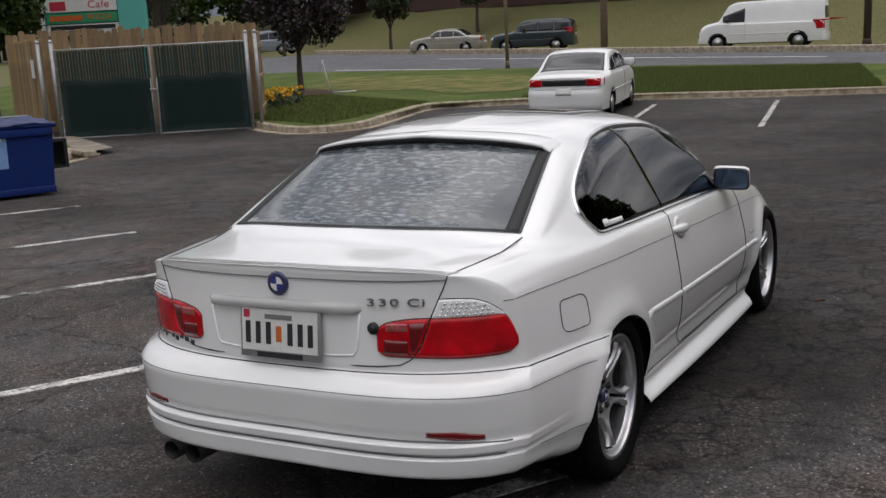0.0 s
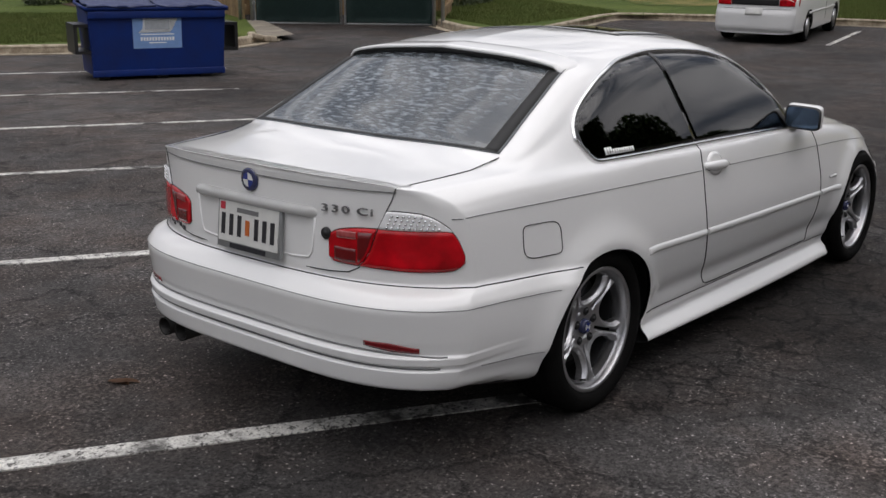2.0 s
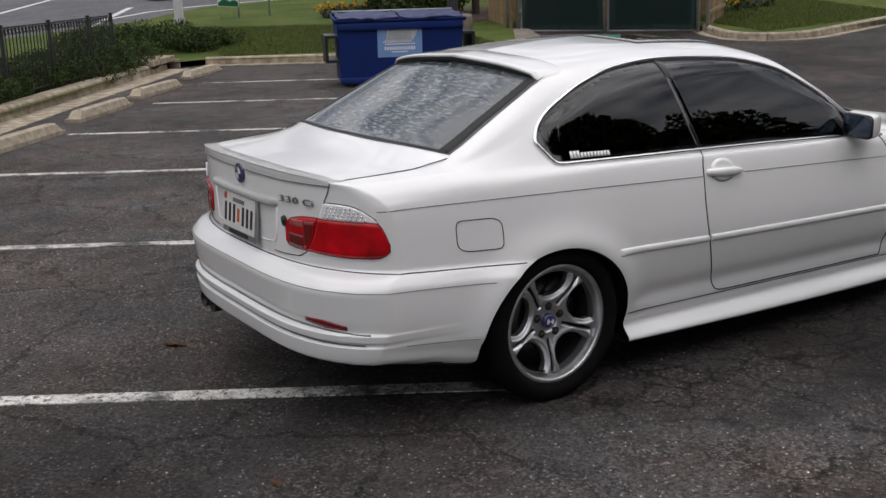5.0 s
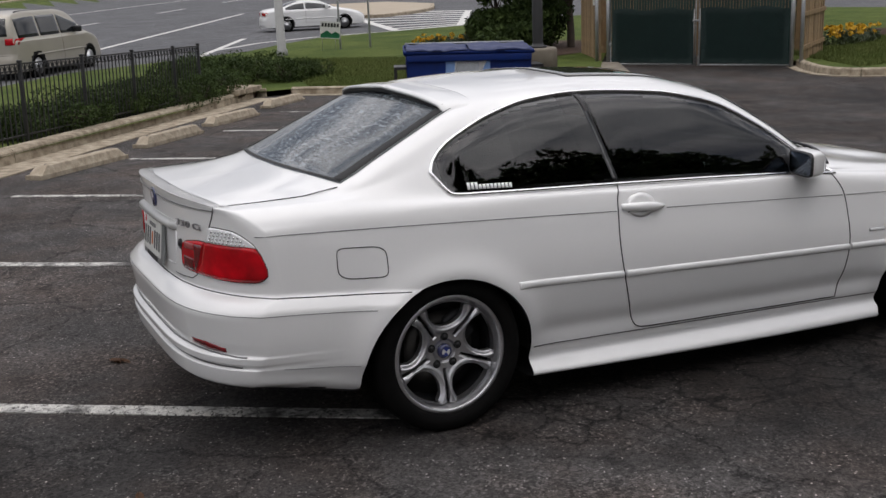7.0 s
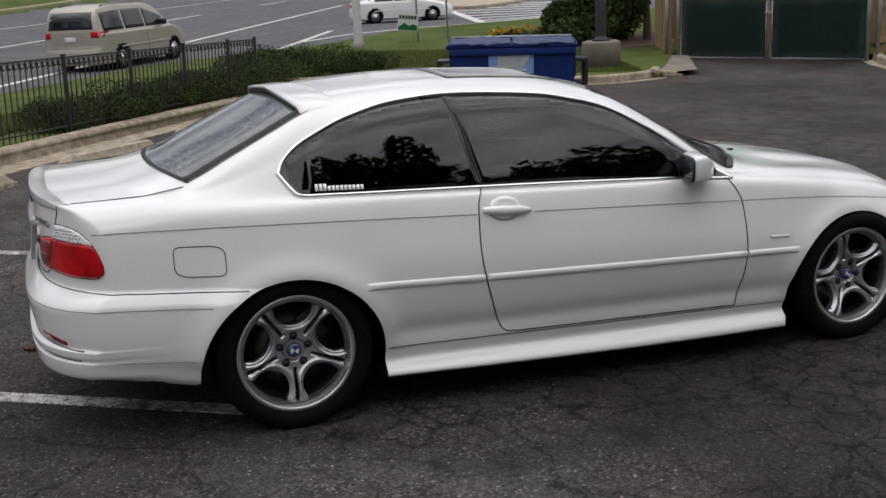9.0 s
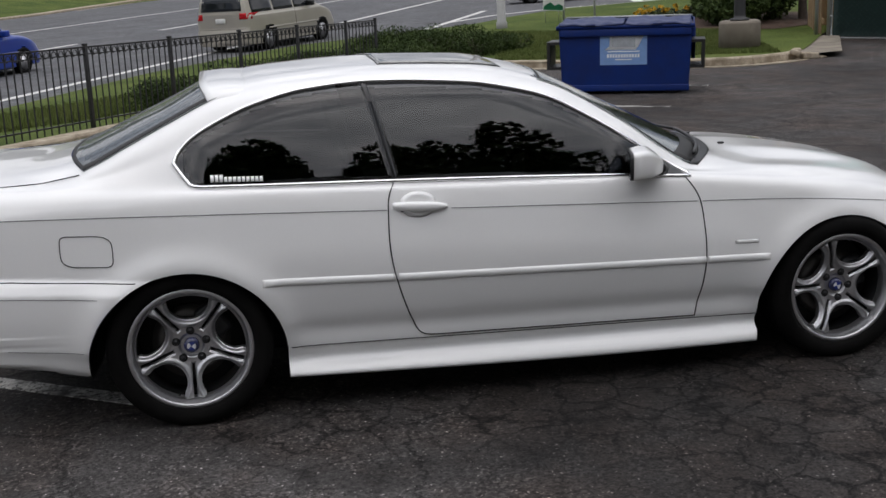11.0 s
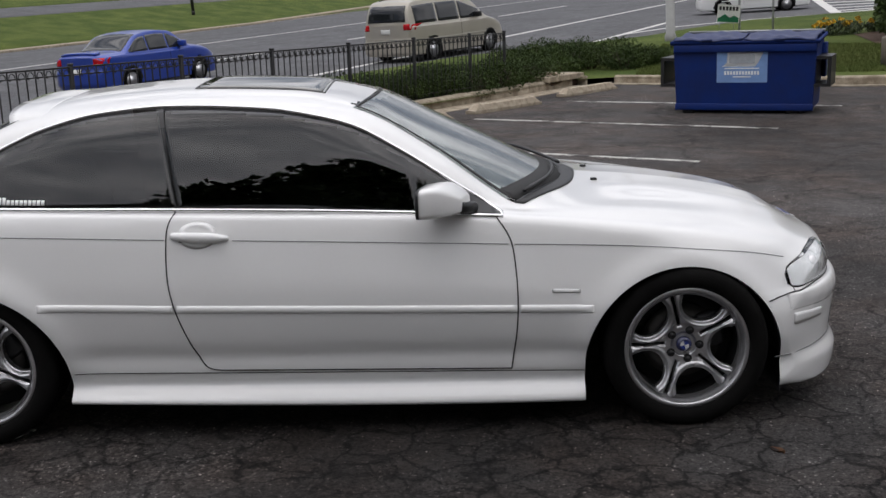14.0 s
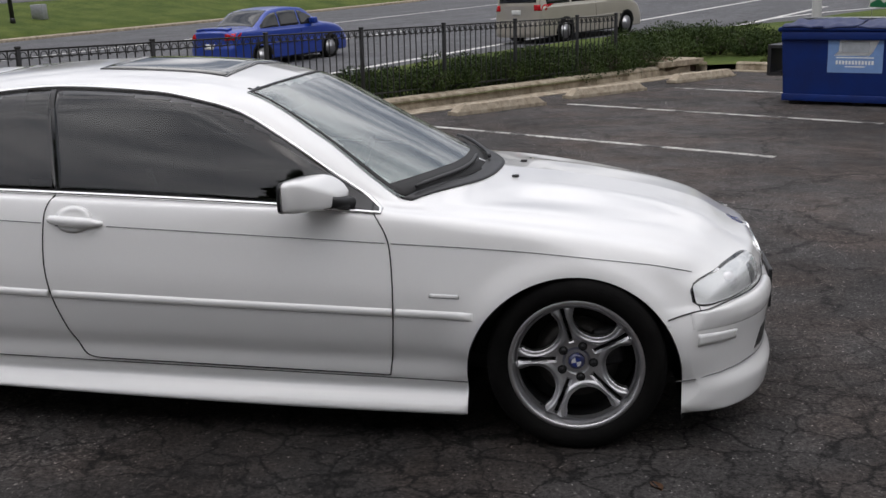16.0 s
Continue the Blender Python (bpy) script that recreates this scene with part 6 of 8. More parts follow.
def make_wheel(m):
    w = new("wheel")
    w.parent = car
    bm = bmesh.new()
    prof = [(0.236, -0.100), (0.246, -0.110), (0.262, -0.120), (0.290, -0.116), (0.306, -0.103), (0.313, -0.085)]
    tread = []
    for y in np.linspace(-0.08, 0.08, 17):
        tread.append((0.316 - (0.006 if round(abs(y) / 0.01) % 4 == 2 else 0.0) - 0.3 * y * y, float(y)))
    lathe(bm, prof + tread + [(r, -y) for r, y in prof[::-1]], 72, "y", True)
    part("tyre", bm, M_TYRE, w)
    bm = alloy_face()
    part("spoked_face", bm, M_ALLOY, w, "silver alloy face with five twin spokes", angle=radians(40))
    bm = bmesh.new()
    lathe(bm, [(0.209, 0.052), (0.211, 0.062), (0.216, 0.068), (0.2185, 0.086), (0.221, 0.098), (0.225, 0.103), (0.236, 0.103), (0.241, 0.098), (0.240, 0.088), (0.226, 0.070), (0.214, 0.048)], 96, "y", True)
    part("rim", bm, M_ALLOY, w)
    bm = bmesh.new()
    lathe(bm, [(0.219, 0.06), (0.214, 0.02), (0.214, -0.10), (0.226, -0.10), (0.226, 0.06)], 48, "y", True)
    part("rim_barrel", bm, M_DARKALLOY, w)
    bm = bmesh.new()
    lathe(bm, [(0.05, -0.01), (0.150, -0.01), (0.150, -0.032), (0.05, -0.032)], 48, "y", True)
    part("brake_disc", bm, M_DISC, w)
    bm = bmesh.new()
    lathe(bm, [(0.001, -0.04), (0.20, -0.04), (0.20, -0.05), (0.001, -0.05)], 32, "y")
    part("dust_shield", bm, M_GAP, w)
    bm = bmesh.new()
    box(bm, -0.165, -0.07, -0.045, 0.012, -0.06, 0.085, 0.02)
    part("brake_caliper", bm, M_DARKALLOY, w)
    bm = bmesh.new()
    lathe(bm, [(0.001, 0.060), (0.026, 0.059), (0.030, 0.050), (0.030, 0.03)], 28, "y")
    cap = part("hub_cap", bm, mat_badge_ring, w)
    for q in range(4):
        bm = bmesh.new()
        vs = [bm.verts.new((0, 0.0612, 0))] + [bm.verts.new((0.017 * math.cos(q * math.pi / 2 + a), 0.0608, 0.017 * math.sin(q * math.pi / 2 + a))) for a in [math.pi / 2 * k / 6 for k in range(7)]]
        for k in range(1, 7):
            bm.faces.new((vs[0], vs[k], vs[k + 1]))
        part("cap_quarter", bm, M_ROUNDBLUE if q % 2 else M_ROUNDWHITE, cap)
    for k in range(5):
        a = 2 * math.pi * (k + 0.5) / 5
        bm = bmesh.new()
        lathe(bm, [(0.001, 0.056), (0.009, 0.056), (0.0105, 0.050), (0.0105, 0.030)], 6, "y")
        bmesh.ops.translate(bm, verts=bm.verts, vec=(0.060 * math.sin(a), 0, 0.060 * math.cos(a)))
        part("wheel_bolt", bm, M_DARKALLOY, w)
        bm = bmesh.new()
        lathe(bm, [(0.0112, 0.0484), (0.0150, 0.0492), (0.0165, 0.0488), (0.0165, 0.040)], 16, "y")
        bmesh.ops.translate(bm, verts=bm.verts, vec=(0.060 * math.sin(a), 0, 0.060 * math.cos(a)))
        part("bolt_seat", bm, M_GAP, w)
    bm = bmesh.new()
    tube(bm, [(0.197 * math.sin(2.2), 0.074, 0.197 * math.cos(2.2)), (0.19 * math.sin(2.2), 0.095, 0.19 * math.cos(2.2))], 0.004, 6)
    part("valve", bm, M_BLACK, w)
    w.matrix_local = m
    return w


W0 = make_wheel(pose(0.0, -0.735, 0.316, 0, 0, 180) @ pose(0, 0, 0, 0, 36, 0))
for wx, ws, spin in ((2.725, -1, 15), (0.0, 1, 10), (2.725, 1, 50)):
    made = {}
    for o in (W0, *W0.children_recursive):
        c2 = o.copy()
        scene.collection.objects.link(c2)
        made[o] = c2
        c2.parent = made.get(o.parent, car)
    made[W0].matrix_local = pose(wx, ws * 0.735, 0.316, 0, 0, 180 if ws < 0 else 0) @ pose(0, 0, 0, 0, spin, 0)

# ---------------------------------------------------------------- dumpster
def make_dumpster():
    d = thing("dumpster", pose(4.95, 10.27, land(4.95, 10.27), 0, 0, -24), "blue steel dumpster with plastic lids and black fork pockets", "dumpster")
    W, D, H = 1.90, 0.98, 0.97
    bm = bmesh.new()
    t = 0.04
    lo = [(t, t + 0.02), (W - t, t + 0.02), (W - t, D - 0.02), (t, D - 0.02)]
    hi = [(0, 0), (W, 0), (W, D), (0, D)]
    a = [bm.verts.new((x, y, 0.07)) for x, y in lo]
    b = [bm.verts.new((x, y, H - (0.0 if y < 0.5 else -0.06))) for x, y in hi]
    for k in range(4):
        bm.faces.new((a[k], a[(k + 1) % 4], b[(k + 1) % 4], b[k]))
    bm.faces.new(a[::-1])
    bm.faces.new(b)
    bmesh.ops.recalc_face_normals(bm, faces=bm.faces)
    bmesh.ops.bevel(bm, geom=bm.edges[:], offset=0.012, segments=2, affect="EDGES")
    part("bin", bm, M_BLUE, d, angle=radians(30))
    # rolled top rim, front step and lower skirt
    bm = bmesh.new()
    tube(bm, [(-0.02, -0.02, H), (W + 0.02, -0.02, H), (W + 0.02, D + 0.02, H + 0.06), (-0.02, D + 0.02, H + 0.06)], 0.032, 8, True)
    part("top_rim", bm, M_BLUE, d)
    bm = bmesh.new()
    box(bm, 0.01, W - 0.01, -0.035, 0.01, H - 0.13, H - 0.02, 0.012)
    part("front_band", bm, M_BLUE, d)
    bm = bmesh.new()
    box(bm, 0.03, W - 0.03, 0.03, 0.07, 0.05, 0.14, 0.008)
    part("skirt", bm, M_BLUE, d)
    for x in (0.12, 0.92, 1.52):
        bm = bmesh.new()
        box(bm, x, x + 0.16, 0.10, 0.30, 0.0, 0.08, 0.01)
        part("foot", bm, M_IRON, d)
    for x in (0.30, 0.9, 1.5):
        bm = bmesh.new()
        box(bm, x - 0.02, x + 0.02, D - 0.02, D + 0.03, 0.1, H, 0.006)
        part("rear_stiffener", bm, M_BLUE, d)
    # lids in two halves with ribs
    for k in range(2):
        x0, x1 = 0.01 + k * 0.95, 0.93 + k * 0.95
        bm = bmesh.new()
        rows_o, rows_i = [], []
        for i in range(25):
            x = x0 + (x1 - x0) * i / 24
            rib = 0.018 * (0.5 + 0.5 * math.cos(2 * math.pi * 4 * i / 24)) + 0.01 * math.sin(math.pi * i / 24)
            o = [Vector((x, -0.045 + (D + 0.07) * j / 10, H + 0.035 + 0.065 * j / 10 + rib * (1 if 0 < j < 10 else 0.3) + 0.012 * math.sin(9 * x + j))) for j in range(11)]
            rows_o.append(o)
            rows_i.append([p - Vector((0, 0, 0.02)) for p in o])
        slab(bm, rows_o, rows_i)
        lid = part("lid", bm, M_BLUELID, d, "dark blue ribbed plastic lid")
        bm = bmesh.new()
        box(bm, (x0 + x1) / 2 - 0.07, (x0 + x1) / 2 + 0.07, -0.075, -0.03, H + 0.02, H + 0.05, 0.008)
        part("lid_grip", bm, M_BLUELID, lid)
    bm = bmesh.new()
    tube(bm, [(0, D + 0.05, H + 0.11), (W, D + 0.05, H + 0.11)], 0.018, 8)
    part("hinge_rod", bm, M_STEEL, d)
    # fork pockets: open black sleeves on both ends
    for s, x in ((-1, 0.0), (1, W)):
        bm = bmesh.new()
        x0, x1 = (x - 0.18, x + 0.03) if s < 0 else (x - 0.03, x + 0.18)
        for z0, z1, a0, a1 in ((0.37, 0.41, x0, x1), (0.73, 0.77, x0, x1)):
            box(bm, a0, a1, 0.04, D - 0.20, z0, z1)
        xo = x0 if s < 0 else x1
        box(bm, min(xo, xo - s * 0.045), max(xo, xo - s * 0.045), 0.04, D - 0.20, 0.40, 0.74)
        part("fork_pocket", bm, M_BLACK, d, "black steel fork pocket", smooth=False)
    # caster box and gusset on the end wall
    bm = bmesh.new()
    box(bm, W - 0.01, W + 0.05, D - 0.20, D + 0.04, 0.45, 0.92, 0.01)
    part("end_gusset", bm, M_BLUE, d)
    # printed label
    tilt = pose(0, 0.066, 0, 3.70, 0, 0) @ pose(-0.075, 0, -0.10) @ Matrix.Diagonal((1.20, 1, 1, 1))
    bm = bmesh.new()
    box(bm, 0.56, 1.12, -0.004, 0.004, 0.53, 0.97, 0.0, tilt)
    label = part("label_sheet", bm, M_DECAL, d, "pale blue printed label", smooth=False)
    bm = bmesh.new()
    v = [bm.verts.new(tilt @ Vector((x, -0.0055, z))) for x, z in ((0.62, 0.745), (0.98, 0.745), (1.02, 0.80), (1.08, 0.95), (0.68, 0.95), (0.67, 0.80))]
    bm.faces.new(v)
    bmesh.ops.solidify(bm, geom=bm.faces[:], thickness=0.0015)
    part("label_emblem", bm, M_DECALW, label, smooth=False)
    bm = bmesh.new()
    box(bm, 0.70, 0.98, -0.0090, -0.0072, 0.79, 0.92, 0.0, tilt)
    part("label_emblem_field", bm, mat("label_grey", (0.47, 0.50, 0.53), 0.5, var=0.4, scale=20), label, smooth=False)
    for k in range(12):
        bm = bmesh.new()
        x = 0.645 + k * 0.033
        box(bm, x, x + 0.022, -0.0075, -0.004, 0.635, 0.685, 0.0, tilt)
        part("label_bar", bm, M_DECALW, label, smooth=False)
    for z, x0, x1 in ((0.715, 0.65, 1.03), (0.60, 0.74, 0.94)):
        bm = bmesh.new()
        box(bm, x0, x1, -0.0075, -0.004, z, z + 0.014, 0.0, tilt)
        part("label_bar", bm, M_DECALW, label, smooth=False)
    return d


make_dumpster()


# ---------------------------------------------------------------- wheel stops
def at_km(k, m_):
    return (KX * k - KY * m_, KY * k + KX * m_)


stop_angle = math.degrees(math.atan2(KY, KX))
first = None
for i, (k0, k1, twist) in enumerate(((5.3, 7.1, -6), (7.8, 9.6, -4), (10.25, 12.0, -6), (12.95, 14.75, -5), (2.7, 4.5, 2), (-0.1, 1.9, -2), (-2.9, -0.9, 1), (-5.7, -3.7, 0))):
    x, y = at_km((k0 + k1) / 2 + 0.07, 4.62)
    if first is None:
        first = thing("wheel_stop", pose(x, y, land(x, y), 0, 0, stop_angle + twist), "tan precast concrete wheel stop on asphalt", "wheel stop", "wheel stops")
        bm = bmesh.new()
        L = 1.66
        rows = []
        for i2 in range(13):
            u = i2 / 12
            e = min(1, min(u, 1 - u) * 14 + 0.35)
            rows.append([Vector((-L / 2 + L * u, y_, z_)) for y_, z_ in ((-0.10, 0.0), (-0.10, 0.045), (-0.065, 0.125 * e), (-0.045, 0.135 * e), (0.045, 0.135 * e), (0.065, 0.125 * e), (0.10, 0.045), (0.10, 0.0))])
        vs = [[bm.verts.new(p) for p in r] for r in rows]
        for a, b in zip(vs, vs[1:]):
            for k in range(8):
                bm.faces.new((a[k], a[(k + 1) % 8], b[(k + 1) % 8], b[k]))
        bm.faces.new(vs[0])
        bm.faces.new(vs[-1])
        bmesh.ops.recalc_face_normals(bm, faces=bm.faces)
        part("block", bm, M_STOP, first, smooth=False)
        for x2 in (-0.62, 0.62):
            bm = bmesh.new()
            lathe(bm, [(0.001, 0.139), (0.014, 0.138), (0.014, 0.12)], 10)
            bmesh.ops.translate(bm, verts=bm.verts, vec=(x2, 0, 0))
            part("anchor_pin", bm, M_IRON, first)
    else:
        copy_thing(first, pose(x, y, land(x, y), 0, 0, stop_angle + twist))

# ---------------------------------------------------------------- storm inlet at the corner
inlet = thing("storm_inlet", pose(4.30, 15.62, land(4.3, 15.6), 0, 0, stop_angle), "concrete storm drain inlet with a dark open mouth", "drain")
bm = bmesh.new()
box(bm, -1.15, 0.20, 0.02, 0.95, 0.13, 0.235, 0.015)
part("top_slab", bm, M_KERB, inlet, smooth=False)
bm = bmesh.new()
box(bm, -0.95, 0.05, 0.10, 0.75, 0.0, 0.132)
part("throat", bm, M_SOIL, inlet, smooth=False)
bm = bmesh.new()
lathe(bm, [(0.001, 0.243), (0.28, 0.243), (0.30, 0.238), (0.30, 0.22)], 24)
bmesh.ops.translate(bm, verts=bm.verts, vec=(-0.45, 0.52, 0))
part("manhole_cover", bm, mat("rusty_iron", (0.16, 0.085, 0.05), 0.8, var=0.5, scale=12), inlet)
bm = bmesh.new()
box(bm, 0.06, 0.12, -0.10, 0.10, 0.0, 0.17, 0.01)
part("side_post", bm, M_KERB, inlet, smooth=False)

# ---------------------------------------------------------------- iron fence
F_TURN, F_END = 54.3, (2.80, 14.18)
FX, FY = math.cos(radians(F_TURN)), math.sin(radians(F_TURN))
fence = thing("iron_fence", pose(0, 0, 0), "black wrought-iron picket fence with scrolled top", "fence")
pick_me = post_me = arc_me = None
POSTS = (0.0, 1.06, 2.59, 4.13, 5.68, 7.22, 8.77, 10.31, 11.86, 13.4)
N_BAY = len(POSTS) - 1
for b in range(N_BAY + 1):
    x, y = F_END[0] - FX * POSTS[b], F_END[1] - FY * POSTS[b]
    top = 1.155 - 0.002 * POSTS[b]
    if post_me is None:
        bm = bmesh.new()
        box(bm, -0.022, 0.022, -0.022, 0.022, 0.0, 1.02, 0.004)
        box(bm, -0.028, 0.028, -0.028, 0.028, 1.02, 1.05, 0.01)
        post = part("post", bm, M_IRON, fence)
        post_me = post.data
    else:
        post = new("post", post_me)
        post.parent = fence
    post.matrix_local = pose(x, y, top - 1.05, 0, 0, F_TURN)
    if b == N_BAY:
        break
    x1, y1 = F_END[0] - FX * POSTS[b + 1], F_END[1] - FY * POSTS[b + 1]
    top1 = 1.155 - 0.002 * POSTS[b + 1]
    n_pick = round((POSTS[b + 1] - POSTS[b]) / 0.114)
    for dz, r in ((-0.045, 0.013), (-0.125, 0.009), (-0.90, 0.012)):
        bm = bmesh.new()
        tube(bm, [(x, y, top + dz), (x1, y1, top1 + dz)], r, 4)
        part("rail", bm, M_IRON, fence, smooth=False)
    for k in range(1, n_pick):
        t = k / n_pick
        px, py, pz = x + (x1 - x) * t, y + (y1 - y) * t, top + (top1 - top) * t
        if pick_me is None:
            bm = bmesh.new()
            tube(bm, [(0, 0, -0.985), (0, 0, -0.045)], 0.0085, 4)
            p = part("picket", bm, M_IRON, fence, smooth=False)
            pick_me = p.data
        else:
            p = new("picket", pick_me)
            p.parent = fence
        p.matrix_local = pose(px, py, pz, 0, 0, F_TURN)
    for k in range(n_pick):
        t = (k + 0.5) / n_pick
        px, py, pz = x + (x1 - x) * t, y + (y1 - y) * t, top + (top1 - top) * t
        if arc_me is None:
            bm = bmesh.new()
            tube(bm, [(0.036 * math.cos(a), 0, -0.115 + 0.05 * math.sin(a)) for a in [math.pi * i / 8 for i in range(9)]] + [(-0.036, 0, -0.135), (-0.022, 0, -0.142), (-0.016, 0, -0.128)], 0.006, 4)
            p = part("scroll", bm, M_IRON, fence, smooth=False)
            arc_me = p.data
        else:
            p = new("scroll", arc_me)
            p.parent = fence
        p.matrix_local = pose(px, py, pz, 0, 0, F_TURN)


# ---------------------------------------------------------------- planting
def leaf_cloud(bm, rng, blobs, count, size, slim=0.5, up=0.0):
    """Small leaf blades scattered through the outer shells of overlapping clumps."""
    verts, faces = [], []
    total = sum(b[3] * b[4] * b[5] for b in blobs)
    for cx, cy, cz, rx, ry, rz in blobs:
        n_ = int(count * (rx * ry * rz) / total) + 8
        for _ in range(n_):
            d = Vector((rng.gauss(0, 1), rng.gauss(0, 1), rng.gauss(0, 1))).normalized()
            r = 0.55 + 0.5 * rng.random() ** 0.6
            p = Vector((cx + d.x * rx * r, cy + d.y * ry * r, cz + d.z * rz * r))
            t = Vector((rng.gauss(0, 1), rng.gauss(0, 1), rng.gauss(0, 1) + up)).normalized()
            s = t.cross(Vector((rng.gauss(0, 1), rng.gauss(0, 1), rng.gauss(0, 1)))).normalized()
            L = size * (0.6 + 0.8 * rng.random())
            w = L * slim
            k = len(verts)
            verts += [p - t * L * 0.5, p + s * w * 0.5, p + t * L * 0.5, p - s * w * 0.5]
            faces.append((k, k + 1, k + 2, k + 3))
    return verts, faces


def cloud_part(name, data, material, parent, label=""):
    me = bpy.data.meshes.new(name)
    me.from_pydata([tuple(v) for v in data[0]], [], data[1])
    me.materials.append(material)
    ob = new(name, me)
    ob.parent = parent
    if label:
        tagged(ob, label)
    return ob


def shrub(x, y, turn, blobs, count, size, label, seed, material=M_SHRUB, slim=0.35, lift=0.1, stems=True, group="hedge shrubs", up=0.4):
    rng = random.Random(seed)
    s = thing("shrub", pose(x, y, land(x, y) + lift, 0, 0, turn), label, "shrub", group)
    cloud_part("foliage", leaf_cloud(None, rng, blobs, count, size, slim, up), material, s)
    # dark heart of twigs
    bm = bmesh.new()
    for cx, cy, cz, rx, ry, rz in blobs:
        for _ in range(5):
            a, b = rng.uniform(0, 6.28), rng.uniform(0.2, 0.8)
            tube(bm, [(cx * 0.8, cy * 0.8, 0.0), (cx + rx * 0.5 * b * math.cos(a), cy + ry * 0.5 * b * math.sin(a), cz * 0.7), (cx + rx * b * math.cos(a), cy + ry * b * math.sin(a), cz + rz * 0.4)], 0.012, 5, taper=0.3)
    part("stem_core", bm, M_BARK, s)
    return s


rng0 = random.Random(5)
for i in range(9):
    run, off = -0.9 + i * 0.76, (0.02 if i < 3 else 0.24) + 0.08 * rng0.random()
    x, y = F_END[0] - FX * run - FY * off, F_END[1] - FY * run + FX * off
    hgt = (0.34 if i < 4 else 0.27) + 0.06 * rng0.random()
    blobs = [(rng0.uniform(-0.42, 0.42), rng0.uniform(-0.20, 0.24), 0.16 + 0.12 * rng0.random(), 0.34 + 0.12 * rng0.random(), 0.28 + 0.1 * rng0.random(), hgt * 0.75) for _ in range(6)]
    shrub(x, y, F_TURN, blobs, 5600, 0.046, "low spreading dark green hedge shrub along the iron fence", 100 + i, lift=0.10)
for i in range(4):
    x, y = F_END[0] - FX * (0.2 + 0.9 * i) - FY * 0.85, F_END[1] - FY * (0.2 + 0.9 * i) + FX * 0.85
    blobs = [(rng0.uniform(-0.5, 0.5), rng0.uniform(-0.2, 0.2), 0.20 + 0.12 * rng0.random(), 0.38, 0.32, 0.26) for _ in range(5)]
    shrub(x, y, F_TURN, blobs, 3800, 0.048, "low dark green hedge shrub beyond the iron fence", 140 + i, lift=0.08)
for i, (x, y, sx, sz) in enumerate(((3.75, 16.9, 0.75, 0.46), (4.55, 17.9, 0.85, 0.55), (5.1, 18.9, 0.9, 0.58), (5.6, 17.7, 0.8, 0.46), (6.2, 18.1, 0.65, 0.38), (4.1, 19.3, 0.9, 0.6), (3.4, 18.0, 0.8, 0.55))):
    blobs = [(rng0.uniform(-0.55, 0.55) * sx, rng0.uniform(-0.5, 0.5) * sx, sz * (0.35 + 0.3 * rng0.random()), sx * 0.55, sx * 0.5, sz * 0.5) for _ in range(8)]
    shrub(x, y, 0, blobs, 4200, 0.075, "wide spreading dark green juniper at the lawn's corner", 170 + i, slim=0.25, group="junipers", up=0.7)


def tree(name, x, y, label, trunk_h, trunk_r, crown, count, size, material, seed, lift=0.1, lean=True, limbs=6, category="tree", group=""):
    """A tapered trunk with limbs that reach into clumps of leaves."""
    rng = random.Random(seed)
    t = thing(name, spot(x, y, rng.uniform(0, 360), lift, lean), label, category, group)
    bm = bmesh.new()
    top = crown[2] * 0.9
    sway = [Vector((0, 0, -0.1)), Vector((0.02, 0.01, trunk_h * 0.5)), Vector((0.04, -0.02, trunk_h)), Vector((0.0, 0.05, (trunk_h + top) / 2)), Vector((0.05, 0, top))]
    tube(bm, smooth_line(sway, 4), trunk_r, 10, taper=0.2)
    blobs = []
    cx, cy, cz, rx, ry, rz = crown
    for i in range(limbs * 3):
        a = 2 * math.pi * i / limbs + rng.uniform(-0.4, 0.4)
        e = rng.uniform(-0.75, 0.9)
        r = math.sqrt(max(0.05, 1 - e * e)) * rng.uniform(0.45, 0.8)
        c = Vector((cx + rx * r * math.cos(a), cy + ry * r * math.sin(a), cz + rz * e * 0.75))
        s_ = rng.uniform(0.26, 0.42)
        blobs.append((c.x, c.y, c.z, rx * s_, ry * s_, rz * s_))
        if i % 2 == 0:
            z0 = trunk_h * rng.uniform(0.8, 1.15)
            tube(bm, smooth_line([(0, 0, z0), (c.x * 0.45, c.y * 0.45, z0 + (c.z - z0) * 0.4), tuple(c)], 3), trunk_r * 0.35, 6, taper=0.25)
    part("trunk", bm, M_BARK, t)
    cloud_part("crown", leaf_cloud(None, rng, blobs, count, size, 0.6), material, t)
    return t

